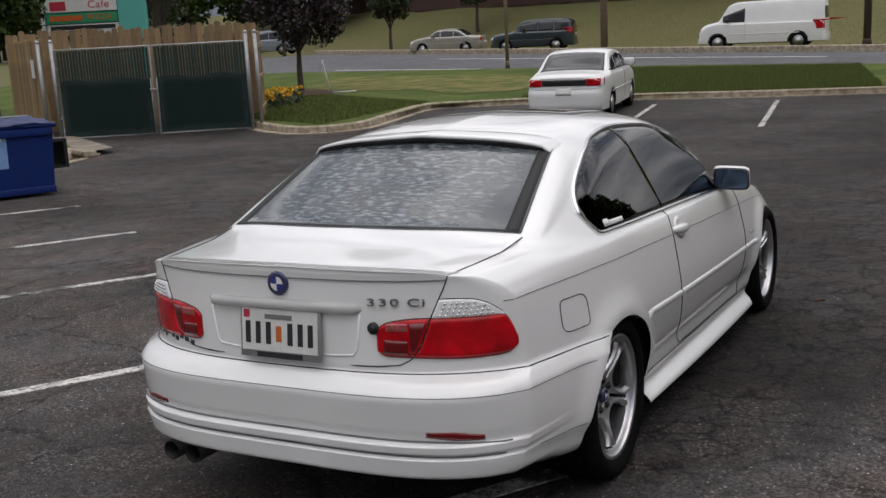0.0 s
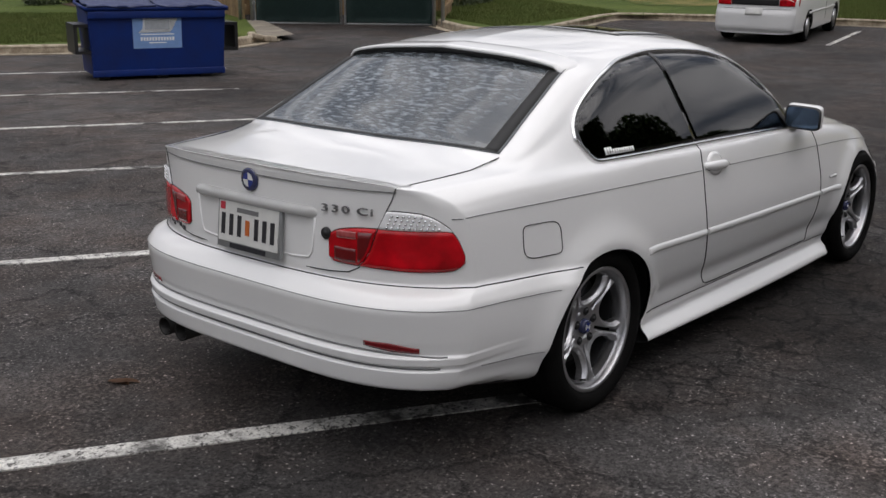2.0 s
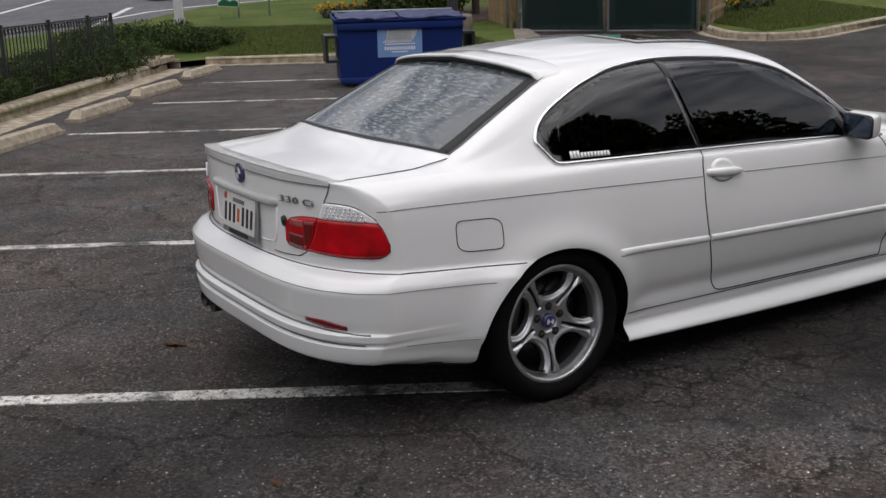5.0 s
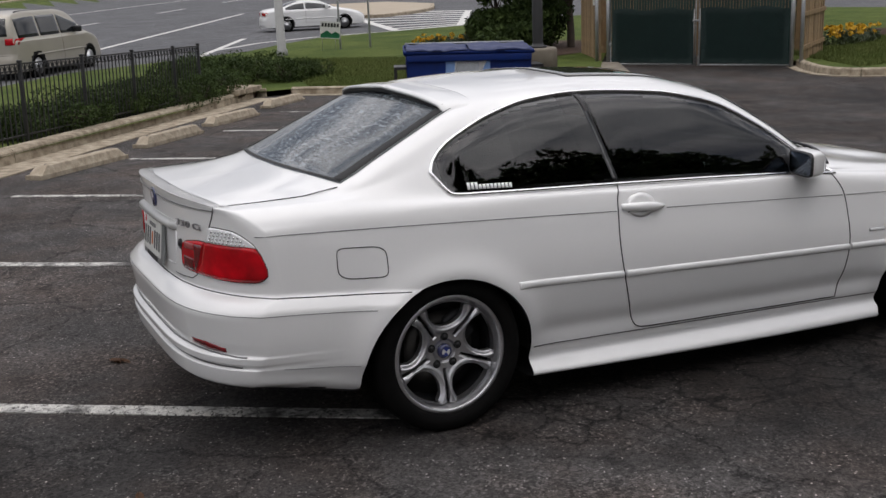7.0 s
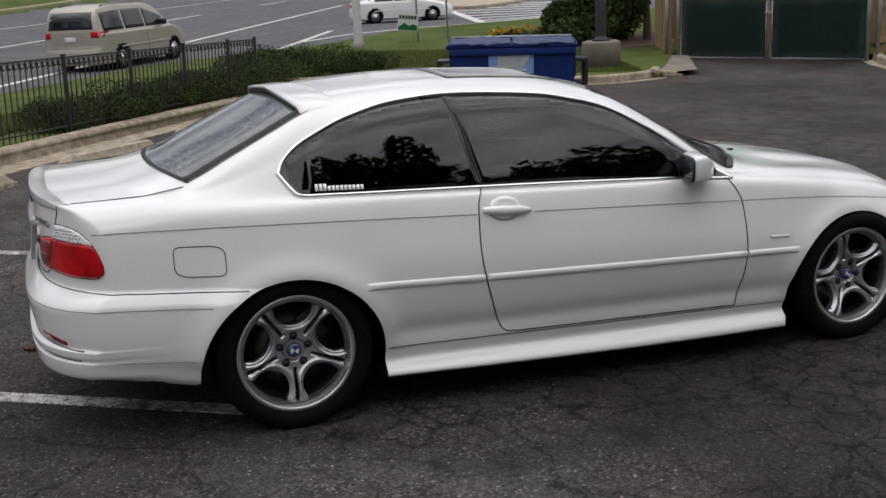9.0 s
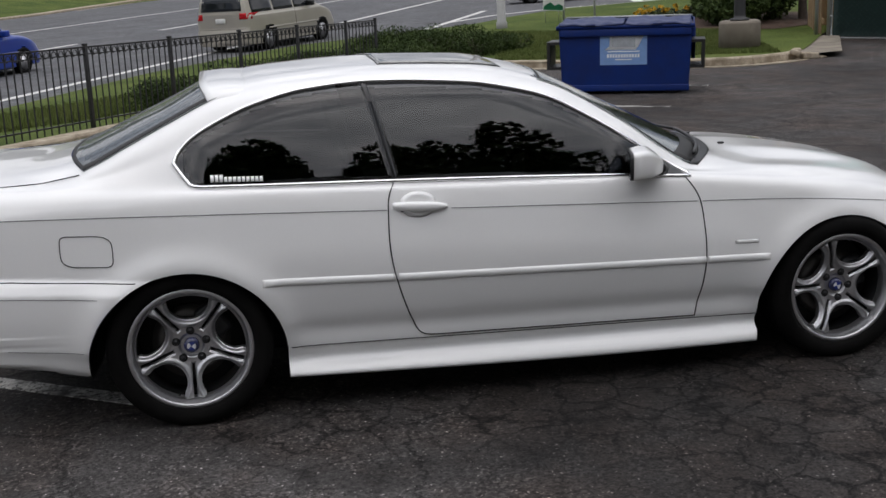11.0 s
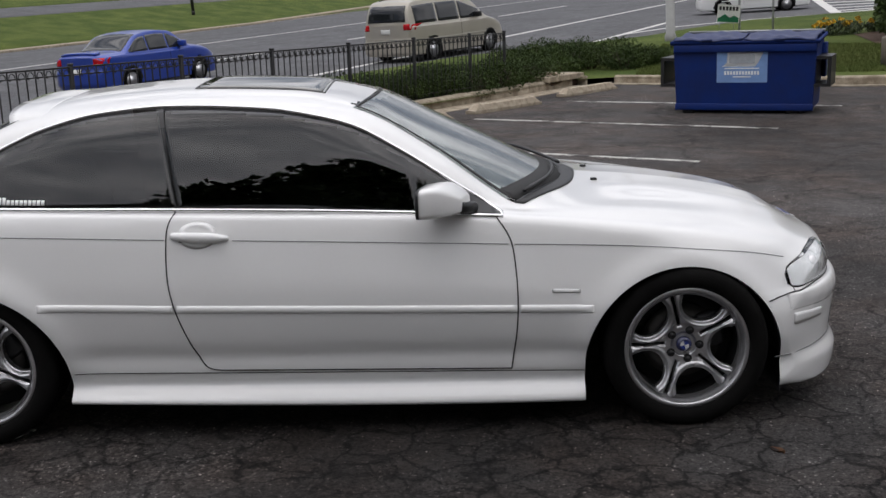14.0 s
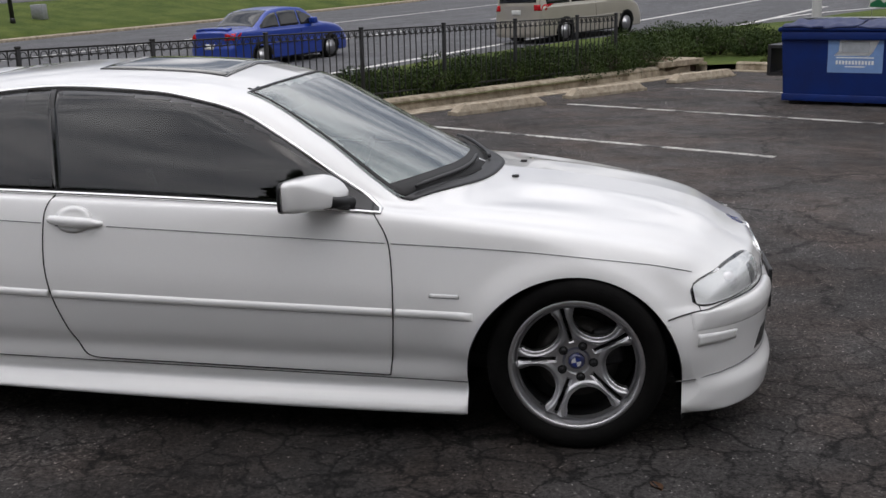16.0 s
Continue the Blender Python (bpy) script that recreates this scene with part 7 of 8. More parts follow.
# ---------------------------------------------------------------- bin enclosure with slatted gates
GX0, GY0, GX1, GY1 = 12.72, 16.02, 14.95, 12.58
g_turn = math.degrees(math.atan2(GY1 - GY0, GX1 - GX0))
g_len = math.hypot(GX1 - GX0, GY1 - GY0)
GH = 2.05
for k in range(2):
    w = g_len / 2 - 0.07
    x, y = GX0 + (GX1 - GX0) * k / 2, GY0 + (GY1 - GY0) * k / 2
    leafg = thing("gate", spot(x, y, g_turn) @ pose(0.06, 0, 0), "closed chain-link gate leaf with dark green privacy slats", "gate", "enclosure gates")
    bm = bmesh.new()
    tube(bm, [(0, 0, 0.05), (w, 0, 0.05), (w, 0, GH - 0.12), (0, 0, GH - 0.12)], 0.024, 8, True)
    part("gate_frame", bm, M_STEEL, leafg)
    n_sl = 30
    me_s = None
    for i in range(n_sl):
        sx = 0.03 + (w - 0.06) * (i + 0.5) / n_sl
        if me_s is None:
            bm = bmesh.new()
            box(bm, -0.026, 0.026, -0.004, 0.004, 0.07, GH - 0.15)
            sl = part("slat", bm, M_GREENMESH, leafg, smooth=False)
            me_s = sl.data
        else:
            sl = new("slat", me_s)
            sl.parent = leafg
        sl.matrix_local = pose(sx, 0.004 * ((i % 3) - 1), 0.012 * math.sin(i * 2.3), 0, 0, 3 * math.sin(i * 1.7))
    # a darker panel of netting tied over the lower part
    bm = bmesh.new()
    rows = [[(0.06 + (w - 0.12) * i / 14, -0.016 - 0.006 * math.sin(i * 1.3 + j), 0.08 + (1.18 + 0.03 * math.sin(i * 0.8)) * j / 8) for j in range(9)] for i in range(15)]
    grid(bm, rows)
    bmesh.ops.solidify(bm, geom=bm.faces[:], thickness=0.003)
    part("netting", bm, mat("dark_netting", (0.014, 0.040, 0.036), 0.7, var=0.4, scale=6), leafg)
    # wire mesh, woven diagonally
    bm = bmesh.new()
    stepw = 0.11
    h0, h1 = 0.06, GH - 0.14
    for i in range(int((w + (h1 - h0)) / stepw)):
        for sgn in (1, -1):
            c = i * stepw
            xa, za = (c, h0) if c <= w else (w, h0 + c - w)
            xb, zb = (c - (h1 - h0), h1) if c - (h1 - h0) >= 0 else (0, h0 + c)
            if sgn < 0:
                xa, xb = w - xa, w - xb
            if abs(xa - xb) > 0.02:
                tube(bm, [(xa, -0.026, za), (xb, -0.026, zb)], 0.0017, 3)
    part("wire_mesh", bm, M_GREENMESH, leafg, "diagonal dark green coated wire", smooth=False)
    for z in (0.45, 1.5):
        bm = bmesh.new()
        box(bm, (-0.05 if k == 0 else w - 0.02), (0.02 if k == 0 else w + 0.05), -0.03, 0.03, z, z + 0.07, 0.008)
        part("hinge", bm, M_STEEL, leafg)
    bm = bmesh.new()
    tube(bm, [((w - 0.03) if k == 0 else 0.03, -0.035, 0.02), ((w - 0.03) if k == 0 else 0.03, -0.035, 1.25)], 0.011, 6)
    part("drop_rod", bm, M_STEEL, leafg)
    if k == 0:
        bm = bmesh.new()
        box(bm, w - 0.06, w + 0.10, -0.06, -0.02, 0.98, 1.03, 0.006)
        part("latch", bm, M_STEEL, leafg)
for i, (x, y) in enumerate(((GX0, GY0), (GX1, GY1), (GX0 - 0.16, GY0 + 0.22), (GX1 + 0.12, GY1 - 0.16))):
    postt = thing("gate_post", spot(x, y), "galvanised steel gate post", "post", "gate posts")
    bm = bmesh.new()
    tube(bm, [(0, 0, -0.1), (0, 0, GH + 0.06)], 0.045 if i < 2 else 0.04, 12)
    shaft = part("shaft", bm, M_STEEL, postt)
    bm = bmesh.new()
    lathe(bm, [(0.048, GH + 0.05), (0.048, GH + 0.07), (0.03, GH + 0.10), (0.001, GH + 0.11)], 12)
    part("cap", bm, M_STEEL, postt)


def plank_wall(x0, y0, x1, y1, label, h, seed):
    rng = random.Random(seed)
    turn = math.degrees(math.atan2(y1 - y0, x1 - x0))
    length = math.hypot(x1 - x0, y1 - y0)
    t = thing("board_fence", spot(x0, y0, turn), label, "fence", "enclosure walls")
    n_b = int(length / 0.14)
    for i in range(n_b):
        hh = h + rng.uniform(-0.05, 0.06)
        bm = bmesh.new()
        w = 0.135
        o = [(0, 0.0), (w, 0.0), (w, hh - 0.035), (w - 0.03, hh), (0.03, hh), (0, hh - 0.035)]
        a = [bm.verts.new((x, -0.009, z)) for x, z in o]
        b = [bm.verts.new((x, 0.009, z)) for x, z in o]
        bm.faces.new(a)
        bm.faces.new(b[::-1])
        for k in range(6):
            bm.faces.new((a[k], b[k], b[(k + 1) % 6], a[(k + 1) % 6]))
        bmesh.ops.recalc_face_normals(bm, faces=bm.faces)
        p = part("board", bm, M_WOOD, t, smooth=False)
        p.matrix_local = pose(i * 0.14, rng.uniform(-0.006, 0.006), 0.03, 0, rng.uniform(-0.5, 0.5), 0)
    for z in (0.35, 1.05, h - 0.3):
        bm = bmesh.new()
        box(bm, 0, length, 0.01, 0.05, z, z + 0.09, 0.004)
        part("rail", bm, M_WOOD, t, smooth=False)
    return t


back = Vector((math.cos(radians(66)), math.sin(radians(66)), 0)) * 2.6
plank_wall(GX0 - 0.1 + back.x, GY0 + 0.12 + back.y, GX0 - 0.1, GY0 + 0.12, "weathered tan board fence beside the gates", 2.12, 3)
side = Vector((math.cos(radians(36)), math.sin(radians(36)), 0)) * 2.6
plank_wall(GX0 - 0.1 + back.x, GY0 + 0.12 + back.y, GX1 + 0.25 + side.x, GY1 - 0.1 + side.y, "weathered tan board fence behind the gates", 2.30, 4)
plank_wall(GX1 + 0.25 + side.x, GY1 - 0.1 + side.y, GX1 + 0.2, GY1 - 0.05, "weathered board fence at the side of the enclosure", 2.05, 6)
bm = bmesh.new()
box(bm, -0.11, 0.11, -0.002, 0.002, 1.35, 1.75)
notice = thing("notice", spot(GX0 + 0.25, GY0 + 1.1, 66), "small pale paper notice on the board fence", "notice")
notice.matrix_world = spot(GX0 - 0.1 + back.x * 0.30, GY0 + 0.12 + back.y * 0.30, 66) @ pose(0, 0.03, 0)
part("sheet", bm, M_SIGNW, notice, smooth=False)
# ledge of paving beside the enclosure
ledge = sheet("pavement_ledge", [(10.4, 12.95), (11.2, 13.0), (12.9, 15.9), (12.5, 16.2), (10.75, 13.9)], mat("stained_paving", (0.24, 0.21, 0.165), 0.9, var=0.7, scale=2.5, dark=(0.10, 0.085, 0.065), bump=0.5), 0.10, 0.6, "stained concrete strip beside the enclosure", category="pavement")
rubble = thing("broken_kerb_stone", spot(10.55, 13.05), "broken lumps of kerb concrete on the lot's edge", "rubble")
for i, (dx, dy, s_) in enumerate(((0, 0, 0.16), (0.25, -0.1, 0.11), (-0.2, 0.25, 0.13))):
    bm = bmesh.new()
    box(bm, dx - s_, dx + s_, dy - s_ * 0.7, dy + s_ * 0.7, 0.0, s_ * 0.75, 0.03, pose(0, 0, 0, 8 * i, 5, 30 * i))
    part("lump", bm, M_KERB, rubble, smooth=False)

# pole on its round footing
pp = thing("light_pole", spot(10.05, 14.75, 0, 0.10), "dark steel light pole on a round concrete footing", "lamp pole")
bm = bmesh.new()
lathe(bm, [(0.40, -0.1), (0.395, 0.50), (0.38, 0.535), (0.34, 0.55), (0.001, 0.55)], 36)
part("footing", bm, mat("footing_concrete", (0.19, 0.165, 0.13), 0.9, var=0.7, scale=4, dark=(0.12, 0.10, 0.08), bump=0.5), pp)
bm = bmesh.new()
lathe(bm, [(0.19, 0.55), (0.19, 0.585), (0.12, 0.60), (0.11, 0.66), (0.095, 7.0), (0.001, 7.0)], 20)
part("shaft", bm, M_IRON, pp)

# the tall tenant board behind the enclosure
board = thing("tenant_board", Matrix.Translation((0, 0, 0)), "teal-framed board with white tenant panels behind the enclosure", "sign")
bx0, by0, bx1, by1 = 16.91, 22.31, 18.73, 18.92
b_turn = math.degrees(math.atan2(by1 - by0, bx1 - bx0))
b_len = math.hypot(bx1 - bx0, by1 - by0)
BM_ = pose(bx0, by0, 2.78) @ Vector((0, 0, 1)).rotation_difference(LEAN).to_matrix().to_4x4() @ pose(0, 0, 0, 0, 0, b_turn)
px = b_len / 248.0


def panel(x0, x1, z0, z1, material, name, parent, y0=-0.06, y1=0.0):
    bm = bmesh.new()
    box(bm, x0, x1, y0, y1, z0, z1)
    bmesh.ops.transform(bm, matrix=BM_, verts=bm.verts)
    return part(name, bm, material, parent, smooth=False)


panel(202 * px, 248 * px, -2.2, 2.4, M_TEAL, "frame_column", board, -0.10, 0.22)
panel(0, 202 * px, 0.0, 2.4, M_TEAL, "frame_field", board, 0.02, 0.18)
for x in (20 * px, ):
    panel(x, x + 12 * px, -2.2, 0.0, M_TEAL, "frame_leg", board, 0.0, 0.15)


def write(text, size, x, z, material, parent, squash=1.0):
    m_ = BM_ @ pose(x, -0.065, z, 90, 0, 0)
    return letters(text, size, m_, material, "lettering", parent, 0.004, squash)


rows_ = (("HAIR", 0.62, 0.95, M_SIGNBLACK, 1.15), ("", 0.32, 0.58, M_SIGNRED, 1), ("NAILS", 0.0, 0.28, M_SIGNBLACK, 1.15))
for text, z0, z1, ink, sq in rows_:
    p = panel(0, 71 * px, z0, z1, M_SIGNW, "tenant_panel", board)
    if text:
        write(text, (z1 - z0) * 0.95, 36 * px, (z0 + z1) / 2, ink, p, sq)
    else:
        panel(6 * px, 64 * px, 0.44, 0.54, M_SIGNBLACK, "name_bar", p, -0.066, -0.058)
        write("RESTAURANT", 0.115, 36 * px, 0.375, ink, p, 1.1)
p = panel(74 * px, 200 * px, 0.62, 0.95, M_SIGNW, "tenant_panel", board)
panel(82 * px, 110 * px, 0.66, 0.9, M_SIGNRED, "name_bar", p, -0.066, -0.058)
write("Cafe", 0.28, 168 * px, 0.79, M_SIGNRED, p, 1.1)
p = panel(74 * px, 200 * px, 0.32, 0.58, M_SIGNGREEN, "tenant_panel", board)
panel(80 * px, 138 * px, 0.38, 0.52, M_SIGNORANGE, "name_bar", p, -0.066, -0.058)
write("PIZZA", 0.20, 168 * px, 0.45, M_SIGNORANGE, p, 1.2)
p = panel(74 * px, 200 * px, 0.0, 0.28, M_SIGNW, "tenant_panel", board)
panel(80 * px, 194 * px, 0.14, 0.25, M_SIGNBLACK, "name_bar", p, -0.066, -0.058)
write("RESTAURANT", 0.13, 137 * px, 0.075, M_SIGNBLACK, p, 1.2)

# ---------------------------------------------------------------- verge: trees, flowers, posts and signs
tree("plum_tree", 22.9, 16.9, "young purple-leaved plum tree in a mulch ring", 1.35, 0.11, (0, 0, 2.75, 1.55, 1.55, 1.55), 9000, 0.13, M_PLUM, 21, limbs=7)
bm = bmesh.new()
lathe(bm, [(0.001, 0.14), (0.5, 0.10), (0.95, 0.03), (1.15, -0.03)], 28)
for v in bm.verts:
    v.co.z += 0.03 * noise.noise(v.co * 5)
mul = thing("mulch_ring", spot(22.9, 16.9, 0, 0.115), "brown mulch mound round the young tree", "mulch")
part("mound", bm, M_SOIL, mul)
stake = thing("tree_stake", spot(23.3, 16.1, 0, 0.1), "white plastic stake leaning by the young tree", "stake")
bm = bmesh.new()
tube(bm, [(0, 0, 0), (-0.05, 0.22, 1.0)], 0.022, 8)
part("rod", bm, M_SIGNW, stake)
bm = bmesh.new()
tube(bm, [(0.0, 0.0, 0.03), (0.25, -0.75, 0.05)], 0.02, 8)
part("fallen_rod", bm, M_SIGNW, stake)

# dry patch of lawn by the kerb
sheet("ground_dry_patch", [(25.5, 18.6), (30.5, 20.4), (30.3, 13.0), (27.0, 10.6), (23.4, 9.9), (22.2, 11.4), (24.2, 13.6), (23.9, 16.2)], M_DRY, 0.125, 0.8, "dry yellowed patch of lawn", category="lawn")


def flowers(x, y, n_, seed, label, rx=0.6, ry=0.4, h=0.42):
    rng = random.Random(seed)
    t = thing("flower_clump", spot(x, y, 0, 0.1), label, "flowers", "yellow flower clumps")
    cloud_part("leaves", leaf_cloud(None, rng, [(0, 0, h * 0.4, rx, ry, h * 0.45)], 700, 0.16, 0.15, 1.2), M_LEAF, t)
    blobs = [(rng.uniform(-rx, rx), rng.uniform(-ry, ry), h * rng.uniform(0.6, 1.1), 0.07, 0.07, 0.05) for _ in range(n_)]
    cloud_part("blossoms", leaf_cloud(None, rng, blobs, n_ * 14, 0.07, 0.8), M_YELLOW, t)
    return t


flowers(18.8, 15.0, 26, 31, "yellow day lilies beside the enclosure", 0.8, 0.5)
flowers(19.8, 15.2, 18, 32, "yellow day lilies beside the enclosure", 0.6, 0.4)
flowers(12.0, 23.4, 16, 33, "yellow day lilies at the edge of the planting bed", 0.6, 0.4)
flowers(13.1, 23.6, 10, 34, "yellow day lilies at the edge of the planting bed", 0.4, 0.3)
shrub(18.3, 16.0, 0, [(0, 0, 0.8, 0.55, 0.55, 0.8), (0.25, 0.2, 1.5, 0.45, 0.45, 0.6), (-0.2, 0.2, 1.2, 0.5, 0.5, 0.6)], 5200, 0.13, "tall olive-green shrub beside the enclosure", 41, M_LEAF, 0.5, group="bed shrubs")
shrub(17.4, 16.8, 0, [(0, 0, 0.9, 0.6, 0.6, 0.9), (0.2, 0.3, 1.7, 0.45, 0.45, 0.6)], 4200, 0.13, "tall olive-green shrub beside the enclosure", 42, M_LEAF, 0.5, group="bed shrubs")
for i, (x, y, h) in enumerate(((13.0, 21.5, 1.1), (13.9, 20.9, 1.4), (14.6, 22.2, 1.8), (13.6, 22.9, 1.0), (12.6, 20.3, 0.7))):
    shrub(x, y, 0, [(0, 0, h * 0.5, 0.7, 0.7, h * 0.5), (0.3, -0.2, h * 0.75, 0.55, 0.55, h * 0.4), (-0.3, 0.2, h * 0.6, 0.5, 0.5, h * 0.45)], 3800, 0.14, "dense dark green shrub in the planting bed", 51 + i, M_SHRUB, 0.4, group="bed shrubs")
bed = sheet("ground_bed", [(11.4, 19.2), (12.7, 18.2), (14.8, 19.0), (16.5, 22.4), (14.0, 24.2), (12.2, 23.0)], M_SOIL, 0.130, 0.6, "brown mulched planting bed by the enclosure", category="soil")
tree("tree", 14.6, 20.4, "dark leafy tree behind the dumpster enclosure", 1.3, 0.12, (0, 0, 3.6, 1.9, 1.9, 2.3), 11000, 0.17, M_SHRUB, 61, limbs=7)
tree("tree", 13.1, 21.9, "slim dark tree in the planting bed", 1.0, 0.07, (0, 0, 2.6, 0.9, 0.9, 1.7), 5200, 0.15, M_SHRUB, 62, limbs=6)
tree("tree", 21.5, 21.0, "brown-trunked tree behind the enclosure", 2.6, 0.24, (0, 0, 5.4, 2.2, 2.2, 2.2), 9000, 0.2, M_PLUM, 63, limbs=6)

# grey lamp standard by the road
lp = thing("street_pole", spot(8.0, 25.4, 0, 0.0), "pale grey metal street pole on the verge", "pole")
bm = bmesh.new()
lathe(bm, [(0.16, 0.0), (0.16, 0.28), (0.125, 0.32), (0.11, 6.0), (0.001, 6.0)], 18)
part("shaft", bm, mat("pale_grey_paint", (0.34, 0.34, 0.33), 0.5, var=0.3, scale=6), lp)
bm = bmesh.new()
box(bm, -0.2, 0.2, -0.2, 0.2, -0.1, 0.05, 0.02)
part("base_plate", bm, M_STEEL, lp)

# pair of arrow signs on posts
SIGN_FACE = math.degrees(math.atan2(-29.5, -9.5)) + 90
for i, (x, y, flip) in enumerate(((10.15, 26.3, -1), (11.05, 26.1, 1))):
    sg = thing("arrow_sign", spot(x, y, SIGN_FACE, 0.1), "white traffic sign with a black arrow on a steel post", "road sign", "arrow signs")
    bm = bmesh.new()
    box(bm, -0.03, 0.03, -0.02, 0.02, 0, 2.35, 0.006)
    part("post", bm, M_STEEL, sg)
    bm = bmesh.new()
    box(bm, -0.36, 0.36, -0.035, -0.025, 1.68, 2.32, 0.0)
    pl_ = part("plate", bm, M_SIGNW, sg, smooth=False)
    bm = bmesh.new()
    o = [(-0.25, 0.06), (0.05, 0.06), (0.05, 0.17), (0.27, 0), (0.05, -0.17), (0.05, -0.06), (-0.25, -0.06)]
    vs = [bm.verts.new((flip * a, -0.040, 2.0 + b)) for a, b in o]
    bm.faces.new(vs)
    bmesh.ops.solidify(bm, geom=bm.faces[:], thickness=0.003)
    part("arrow", bm, M_SIGNBLACK, pl_, smooth=False)
yard = thing("yard_sign", spot(9.75, 26.2, SIGN_FACE + 8, 0.1), "small white and green corrugated yard sign on a wire frame", "sign")
bm = bmesh.new()
box(bm, -0.31, 0.31, -0.006, 0.006, 0.36, 0.86, 0.0, pose(0, 0, 0, 0, 6, 0))
sheet_ = part("panel", bm, M_SIGNW, yard, smooth=False)
bm = bmesh.new()
pts = [(-0.29, 0.38), (0.29, 0.38), (0.29, 0.50), (0.16, 0.57), (0.04, 0.50), (-0.10, 0.60), (-0.29, 0.47)]
bm.faces.new([bm.verts.new(pose(0, 0, 0, 0, 6, 0) @ Vector((a, -0.009, b))) for a, b in pts])
bmesh.ops.solidify(bm, geom=bm.faces[:], thickness=0.002)
part("green_field", bm, M_SIGNGREEN, sheet_, smooth=False)
for k in range(6):
    bm = bmesh.new()
    box(bm, -0.27 + k * 0.092, -0.205 + k * 0.092, -0.010, -0.006, 0.70, 0.81, 0.0, pose(0, 0, 0, 0, 6, 0))
    part("name_bar", bm, M_SIGNBLACK, sheet_, smooth=False)
for x in (-0.2, 0.2):
    bm = bmesh.new()
    tube(bm, [(x, 0.008, 0.0), (x, 0.008, 0.5)], 0.006, 5)
    part("leg", bm, M_STEEL, yard)

# concrete traffic island across the turning lane
M_ISLE = mat("island_concrete", (0.40, 0.34, 0.26), 0.9, var=0.4, scale=1.0, dark=(0.28, 0.23, 0.17), bump=0.3)
sheet("pavement_island", [(20.0, 57.0), (19.3, 50.5), (21.5, 48.8), (26.5, 53.5), (31, 62), (32, 72), (27, 74)], M_ISLE, 0.20, 2.0, "tan concrete traffic island at the junction", category="pavement")
kerb("kerb_island", [(20.0, 57.0), (19.3, 50.5), (21.5, 48.8), (26.5, 53.5), (31, 62)], "tan kerb of the traffic island", 0.20, 0.3, 0.0, 1)


# poles over the far street
def pole(name, x, y, r, h, material, label, base=0.0):
    t = thing(name, spot(x, y, 0, base), label, "pole")
    bm = bmesh.new()
    tube(bm, [(0, 0, -0.2), (0, 0, h * 0.5), (0.03, 0, h)], r, 12, taper=0.8)
    part("shaft", bm, material, t)
    bm = bmesh.new()
    lathe(bm, [(r * 1.15, 0.0), (r * 1.15, 0.25), (r, 0.3)], 12)
    part("collar", bm, material, t)
    return t


pole("sign_pole", 34.0, 15.1, 0.075, 5.5, M_POLEWOOD, "slim brown pole on the verge of the street", 0.1)
pole("utility_pole", 47.1, 15.8, 0.19, 9.0, M_POLEWOOD, "tan wooden utility pole across the street")
pole("utility_pole", 46.6, 3.6, 0.17, 9.0, M_BARK, "dark wooden utility pole across the street")
pole("median_pole", *road_pt(45.5, 31), 0.12, 6.0, M_IRON, "dark slim pole on the grassy median")
pole("median_pole", *road_pt(46.5, 60), 0.12, 6.0, M_IRON, "dark slim pole on the grassy median")
cab = thing("roadside_cabinet", spot(*road_pt(46.0, 33)), "small grey utility cabinet on the median", "cabinet")
bm = bmesh.new()
box(bm, -0.35, 0.35, -0.25, 0.25, 0, 0.8, 0.03)
part("housing", bm, M_STEEL, cab)
bm = bmesh.new()
box(bm, -0.28, 0.28, -0.27, -0.25, 0.1, 0.7, 0.01)
part("door", bm, M_STEEL, cab)

# trees on the bank and along the horizon
rngt = random.Random(77)
for i, (x, y, h, r) in enumerate(((60.5, 36.0, 3.4, 1.6), (63, 30.5, 4.2, 2.0), (66, 26, 5, 2.4), (64.0, 17.0, 4.2, 1.9), (66.5, 8.0, 5.0, 2.3), (59, 44, 5, 2.3), (67, 2.5, 5, 2.4), (68, -6, 5.5, 2.6), (55, 52, 5.5, 2.6))):
    tree("bank_tree", x, y, "small round street tree on the grassy bank", 1.7, 0.14, (0, 0, 1.7 + h * 0.5, r, r, h * 0.5), 3200, 0.3, M_LEAF, 200 + i, 0.0, limbs=6, group="bank trees")
for i in range(4, 26):
    a = -25 + i * 3.6
    x = 76 + rngt.uniform(-3, 5) - 0.004 * (a - 20) ** 2
    y = -20 + i * 4.3
    tree("far_tree", x, y, "dark tree in the belt behind the bank", 1.5, 0.25, (0, 0, 5.0, 3.6, 3.6, 4.6), 2600, 0.6, M_SHRUB, 300 + i, 0.0, limbs=5, group="tree belt")
for i in range(16):
    x, y = road_pt(84 + rngt.uniform(0, 9), -20 + i * 14.0)
    tree("far_tree", x, y, "dark tree beyond the far lawn", 1.5, 0.3, (0, 0, 6.5, 5.5, 5.5, 6.0), 2600, 0.9, M_SHRUB, 340 + i, 0.0, limbs=5, group="tree belt")

